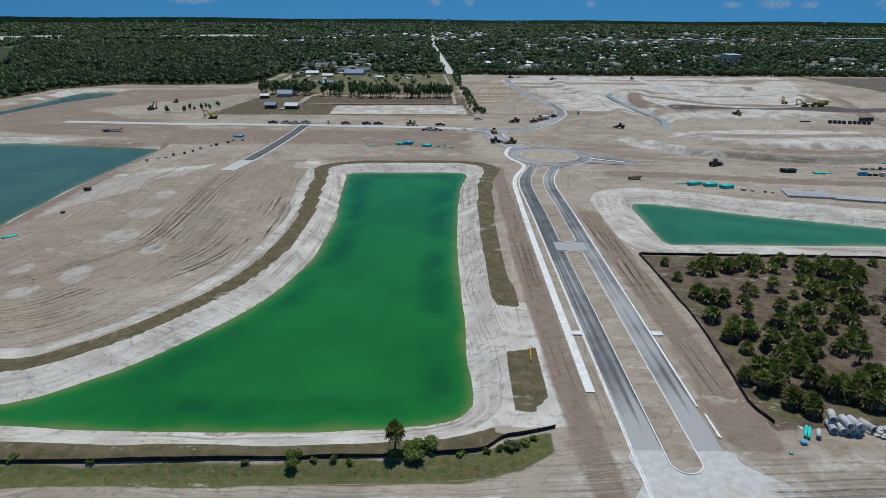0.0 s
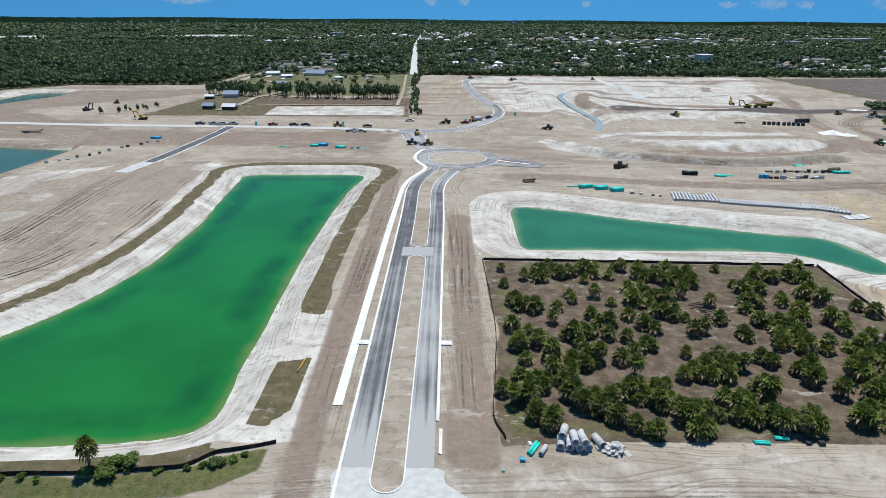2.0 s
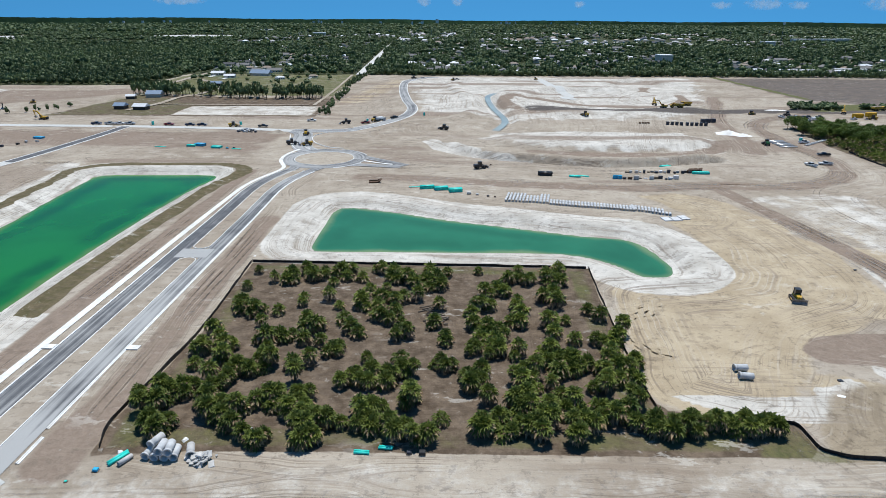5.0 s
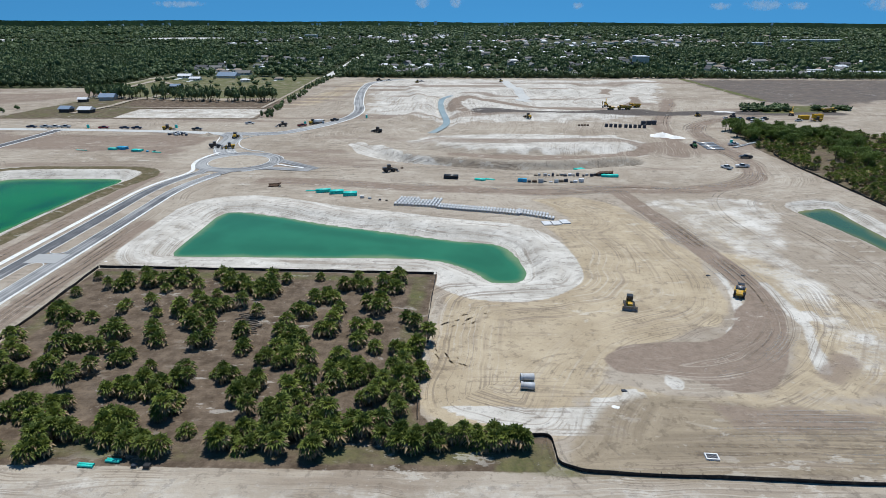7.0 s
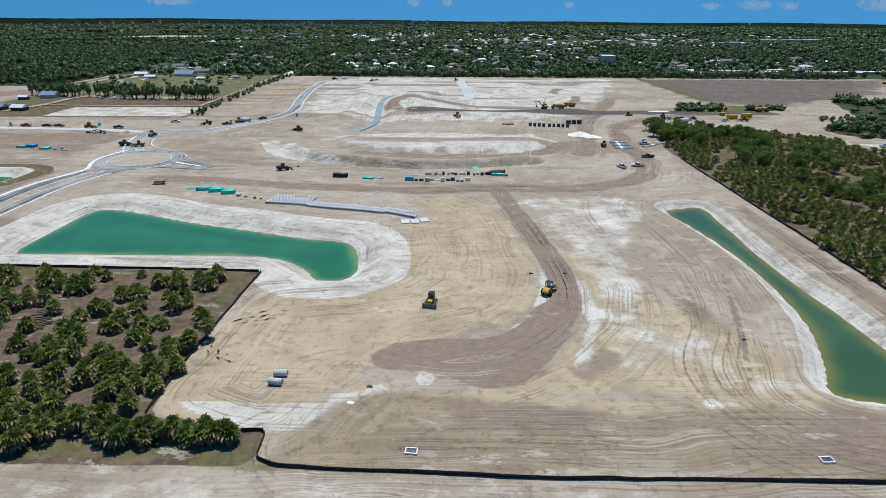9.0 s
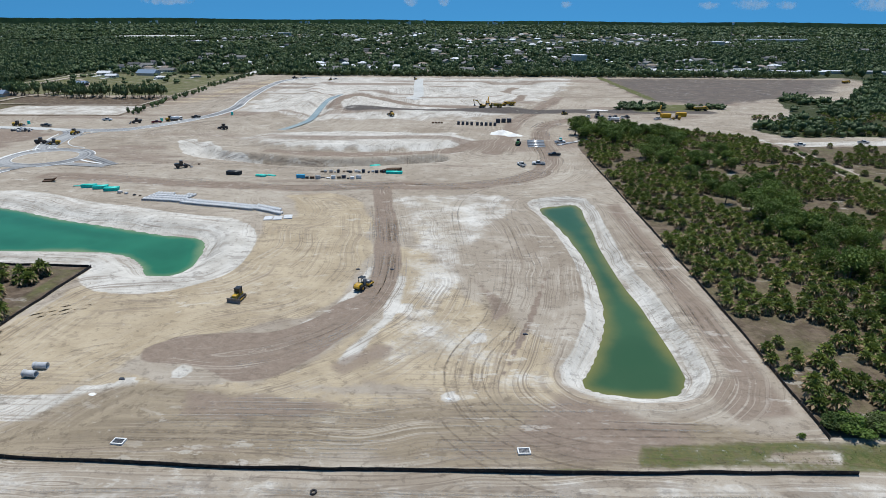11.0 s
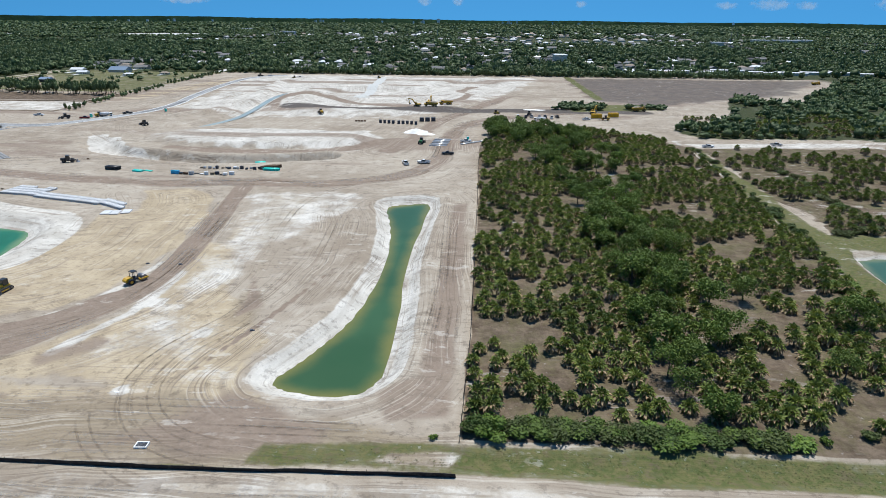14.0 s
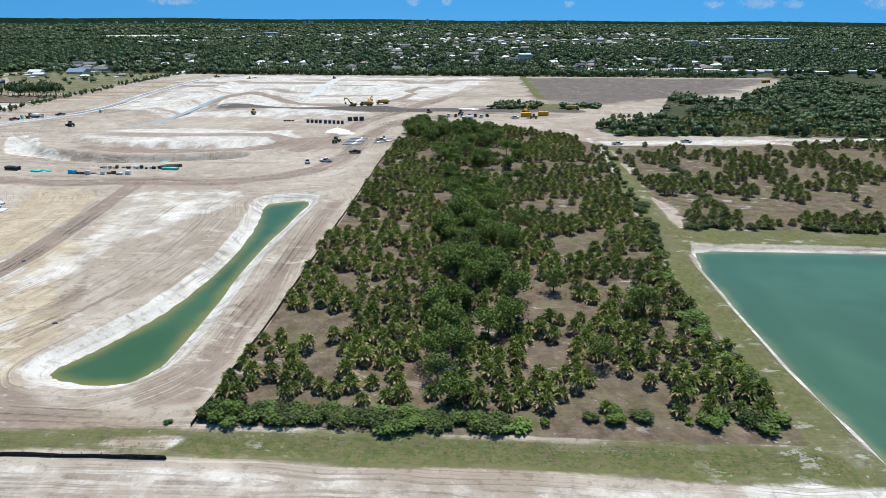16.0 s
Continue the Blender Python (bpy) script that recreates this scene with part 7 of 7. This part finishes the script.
def house_kind(k, w, d, h, roof_mat, hip, wing):
    b = thing("house", "single storey house with a pitched roof among trees", "house", (130 + 20 * k, -940, 0), group="far suburban houses")
    part("wall", Shape().box(-w / 2, -d / 2, -0.3, w / 2, d / 2, h).mesh("wall", STUCCO), b)
    e, r = 0.6, h + d * 0.24
    x = w / 2 + e
    ridge = w / 2 - (d * 0.42 if hip else -e)
    rv = [(-x, -d / 2 - e, h), (x, -d / 2 - e, h), (x, d / 2 + e, h), (-x, d / 2 + e, h), (-ridge, 0, r), (ridge, 0, r)]
    rf = [(0, 1, 5, 4), (2, 3, 4, 5), (1, 2, 5), (3, 0, 4), (3, 2, 1, 0)]
    sh = Shape().add(rv, rf)
    if wing:
        sh.add([(-w * 0.45, -d / 2 - 4, h), (-w * 0.1, -d / 2 - 4, h), (-w * 0.1, 0, h), (-w * 0.45, 0, h), (-w * 0.275, -d / 2 - 3, h + 1.6), (-w * 0.275, 0, h + 1.6)], [(0, 1, 4), (1, 2, 5, 4), (3, 0, 4, 5)])
        part("wing_wall", Shape().box(-w * 0.43, -d / 2 - 3.6, -0.3, -w * 0.12, -d / 2, h).mesh("wing_wall", STUCCO), b)
    part("roof", sh.mesh("roof", roof_mat), b, "pitched roof")
    part("lawn", Shape().box(-11, -24, 0.1, 11, 9, 0.3).mesh("lawn", LAWN), b, "mown green and tan lawn")
    part("drive", Shape().box(-w * 0.4, -22, 0.2, -w * 0.4 + 5, -d / 2, 0.36).mesh("drive", PALE_CONCRETE), b)
    wm = Shape().box(-0.8, -0.05, 0, 0.8, 0.05, 1.2).mesh("window", GLASS)
    for x in (-w * 0.02, w * 0.2, w * 0.38):
        o = part("window", wm, b)
        o.matrix_basis = pose(x, -d / 2 - 0.02, 1.0)
    o = part("door", Shape().box(-0.5, -0.06, 0, 0.5, 0.06, 2.1).mesh("door", WHITE), b)
    o.matrix_basis = pose(w * 0.1, -d / 2 - 0.02, 0)
    return b


kinds = [house_kind(0, 17, 11, 3, ROOF_GREY, True, True), house_kind(1, 15, 10, 3, ROOF_TAN, True, False), house_kind(2, 18, 11, 3, ROOF_DARK, False, True), house_kind(3, 14, 9, 2.8, ROOF_WHITE, False, False), house_kind(4, 20, 12, 3.2, ROOF_GREY, False, False), house_kind(5, 16, 10, 3, ROOF_WHITE, True, True)]
waiting = set(kinds)
house_spots.sort(key=lambda q: q[1])
for x, y in house_spots[:280]:
    b = kinds[rng.choice((0, 0, 1, 1, 2, 2, 3, 4, 4, 5))]
    m = pose(x, y, 0, 0, 0, rng.choice((0, 0, 90)) + rng.uniform(-12, 12)) @ Matrix.Diagonal((*[rng.uniform(0.8, 1.0)] * 3, 1))
    if b in waiting:
        waiting.discard(b)
        b.matrix_basis = m
    else:
        copy_thing(b, m)
quarter = tagged(new("house_quarter"), "many small houses with grey and white roofs among far trees", "houses", kind="stuff")
box_v = np.array([(x, y, z) for z in (-0.1, 3.0) for x, y in ((-8, -5), (8, -5), (8, 5), (-8, 5))], float)
box_f = np.array([(0, 1, 5), (0, 5, 4), (1, 2, 6), (1, 6, 5), (2, 3, 7), (2, 7, 6), (3, 0, 4), (3, 4, 7)])
hip_v = np.array([(-8.6, -5.6, 3), (8.6, -5.6, 3), (8.6, 5.6, 3), (-8.6, 5.6, 3), (-4.4, 0, 5.6), (4.4, 0, 5.6)], float)
hip_f = np.array([(0, 1, 5), (0, 5, 4), (2, 3, 4), (2, 4, 5), (1, 2, 5), (3, 0, 4)])
rows = [(x, y, 0, 0.9 + max(0, y - 1100) / 4000, rng.choice((0, 0, 1.57)) + rng.uniform(-0.2, 0.2), 0) for x, y in house_spots[280:]]
part("walls", scattered("walls", [(box_v, box_f)], rows, STUCCO), quarter)
for k, mat in enumerate((ROOF_GREY, ROOF_TAN, ROOF_DARK, ROOF_WHITE, ROOF_PALE)):
    part("roofs", scattered("roofs", [(hip_v, hip_f)], rows[k::5], mat), quarter)
for x, y, s, k in ((-150, 690, 1.1, 3), (-128, 664, 0.9, 3), (-71, 654, 0.6, 5), (-40, 672, 0.7, 1)):
    copy_thing(kinds[k], pose(x, y, 0, 0, 0, 4) @ Matrix.Diagonal((s, s, s, 1)))


def shed(x, y, w, d, h, roof, label):
    b = thing("shed", label, "shed", (x, y, 0), 90 + rng.uniform(-8, 8), group="farm sheds")
    w, d, h = 0.8 * d, 0.8 * w, 0.85 * h
    part("wall", Shape().box(-w / 2, -d / 2, -0.3, w / 2, d / 2, h).mesh("wall", CHARCOAL if w < 8 else STUCCO), b)
    part("roof", Shape().side([(-w / 2 - 0.6, h), (w / 2 + 0.6, h), (w / 2 + 0.6, h + 0.15), (0, h + 0.15 + 0.3 * w), (-w / 2 - 0.6, h + 0.15)], -d / 2 - 0.6, d / 2 + 0.6).mesh("roof", roof), b)


shed(-103, 694, 27, 15, 2.8, ROOF_BLUE, "large house with a blue grey metal roof on a lawn")
shed(-132, 500, 14, 11, 2.8, ROOF_BLUE, "blue metal roofed barn beside pines")
shed(-112, 582, 12, 8, 3, ROOF_BLUE, "low blue roofed shed behind pines")
shed(-125, 433, 9, 8, 2.6, ROOF_BLUE, "small blue roofed shed on the farm lot")
shed(-109, 430, 11, 8, 2.6, ROOF_WHITE, "white roofed open shed on the farm lot")
shed(-145, 487, 8, 6, 2.4, ROOF_WHITE, "small white roofed shed on the farm lot")
home = [thing("mobile_home", "long white roofed mobile home behind trees", "house", (200, -960, 0), group="white mobile homes")]
part("wall", Shape().box(-9, -2.4, 0, 9, 2.4, 3).mesh("wall", STUCCO), home[0])
part("roof", Shape().side([(-2.7, 3), (2.7, 3), (2.7, 3.15), (0, 3.9), (-2.7, 3.15)], -9.4, 9.4, pose(0, 0, 0, 0, 0, 90)).mesh("roof", ROOF_WHITE), home[0])
for i in range(22):
    x, y = 520 + 15 * i + rng.uniform(-3, 3), 775 + rng.uniform(-16, 16) + 0.05 * i
    m = pose(x, y, 0, 0, 0, rng.uniform(-20, 20))
    if i:
        copy_thing(home[0], m)
    else:
        home[0].matrix_basis = m
for x, y, w in ((1110, 1700, 60), (1040, 1690, 40), (1170, 1720, 36), (860, 1500, 26), (425, 930, 18), (-330, 2100, 40), (-620, 2500, 50)):
    b = thing("long_building", "long white roofed building among trees", "building", (x, y, 0), group="large white buildings")
    part("wall", Shape().box(-w / 2, -12, -0.5, w / 2, 12, 11).mesh("wall", STUCCO), b)
    part("roof", Shape().box(-w / 2 - 0.5, -12.5, 11, w / 2 + 0.5, 12.5, 12, 0.3).mesh("roof", ROOF_WHITE), b)
block = thing("apartment_block", "pale apartment block on the horizon", "building", (0, 4860, 0), group="skyline buildings")
part("wall", Shape().box(-11, -8, 0, 11, 8, 44).mesh("wall", WHITE), block)
part("roof", Shape().box(-11.5, -8.5, 44, 11.5, 8.5, 45).mesh("roof", ROOF_GREY), block)
sk = random.Random(31)
for i in range(24):
    a = radians(sk.choice((sk.uniform(-34, -22), sk.uniform(-24, -4), sk.uniform(-8, 6), sk.uniform(4, 12))))
    copy_thing(block, pose(180 + 4880 * math.sin(a), 4880 * math.cos(a), -6, 0, 0, sk.uniform(-20, 20)) @ Matrix.Diagonal((sk.uniform(0.3, 0.7), 1, sk.uniform(0.7, 0.9), 1)))
for x, y, h, r in ((890, 1500, 55, 0.7), (-2950, 3900, 150, 1.5)):
    b = thing("radio_mast", "thin grey radio mast above the woods", "mast", (x, y, 0), group="radio masts")
    part("mast", Shape().rod((0, 0, 0), (0, 0, h), r, r * 0.6, 6).mesh("mast", STEEL), b)
    part("antenna", Shape().box(-2.5, -1, h - 6, 2.5, 1, h - 1, 0.2).mesh("antenna", WHITE) if h < 100 else Shape().rod((0, 0, h), (0, 0, h + 8), r * 0.4).mesh("antenna", WHITE), b)
wire = thing("power_line", "grey utility pole beside far houses", "utility pole", (-10, 1900, 0), group="far utility poles")
part("pole", Shape().rod((0, 0, 0), (0, 0, 26), 0.6, 0.4, 6).mesh("pole", STEEL), wire)
part("crossarm", Shape().box(-4, -0.3, 22, 4, 0.3, 22.8).mesh("crossarm", STEEL), wire)
for i in range(14):
    copy_thing(wire, pose(-600 + 130 * i, 1950 + 30 * math.sin(i), 0))

# ---- clouds ----
cm = Nodes("cloud", 1.0, 0, 0.0)
cm.colour((0.8, 0.83, 0.87))
# faint emission stands in for sunlight scattered through the clouds
cm.bsdf.inputs["Emission Color"].default_value = (0.80, 0.90, 1.0, 1)
cm.bsdf.inputs["Emission Strength"].default_value = 0.32
clear = cm.node("ShaderNodeBsdfTransparent")
cmix = cm.node("ShaderNodeMixShader")
puff = cm.maths("ADD", cm.attr("body"), cm.maths("MULTIPLY", cm.maths("SUBTRACT", cm.noise(0.028, 6), 0.5), 1.5))
cm.put(cmix.inputs[0], cm.maths("MULTIPLY", cm.step(puff, 0.3, 1.15, 0, 0.5), cm.step(cm.attr("body"), 0.0, 0.5)))
cm.tree.links.new(clear.outputs[0], cmix.inputs[1])
cm.tree.links.new(cm.bsdf.outputs[0], cmix.inputs[2])
cm.tree.links.new(cmix.outputs[0], cm.tree.nodes["Material Output"].inputs["Surface"])
for x, z, w, t in ((-92, 188, 75, 55), (158, 186, 70, 50), (1050, 160, 60, 34), (2080, 160, 110, 36), (2400, 172, 200, 52), (2650, 165, 110, 40), (3330, 190, 300, 75), (3750, 200, 330, 80), (-1900, 170, 260, 34)):
    cx, cz = np.meshgrid(np.linspace(-1, 1, 17), np.linspace(-1, 1, 9))
    ids = np.arange(cx.size).reshape(cx.shape)
    me = quick_mesh("cloud", np.stack([cx.ravel() * w, 30 * cx.ravel() ** 2, cz.ravel() * t], -1), np.stack([ids[:-1, :-1], ids[:-1, 1:], ids[1:, 1:], ids[1:, :-1]], -1).reshape(-1, 4), cm.mat)
    scalar(me, "body", np.clip(1 - (cx ** 2 + (cz + 0.3 * (1 - cx ** 2)) ** 2), 0, 1).ravel())
    tagged(new("cloud", me), "small white cloud low over the horizon", "cloud", kind="structure").location = (x, 4700, z)
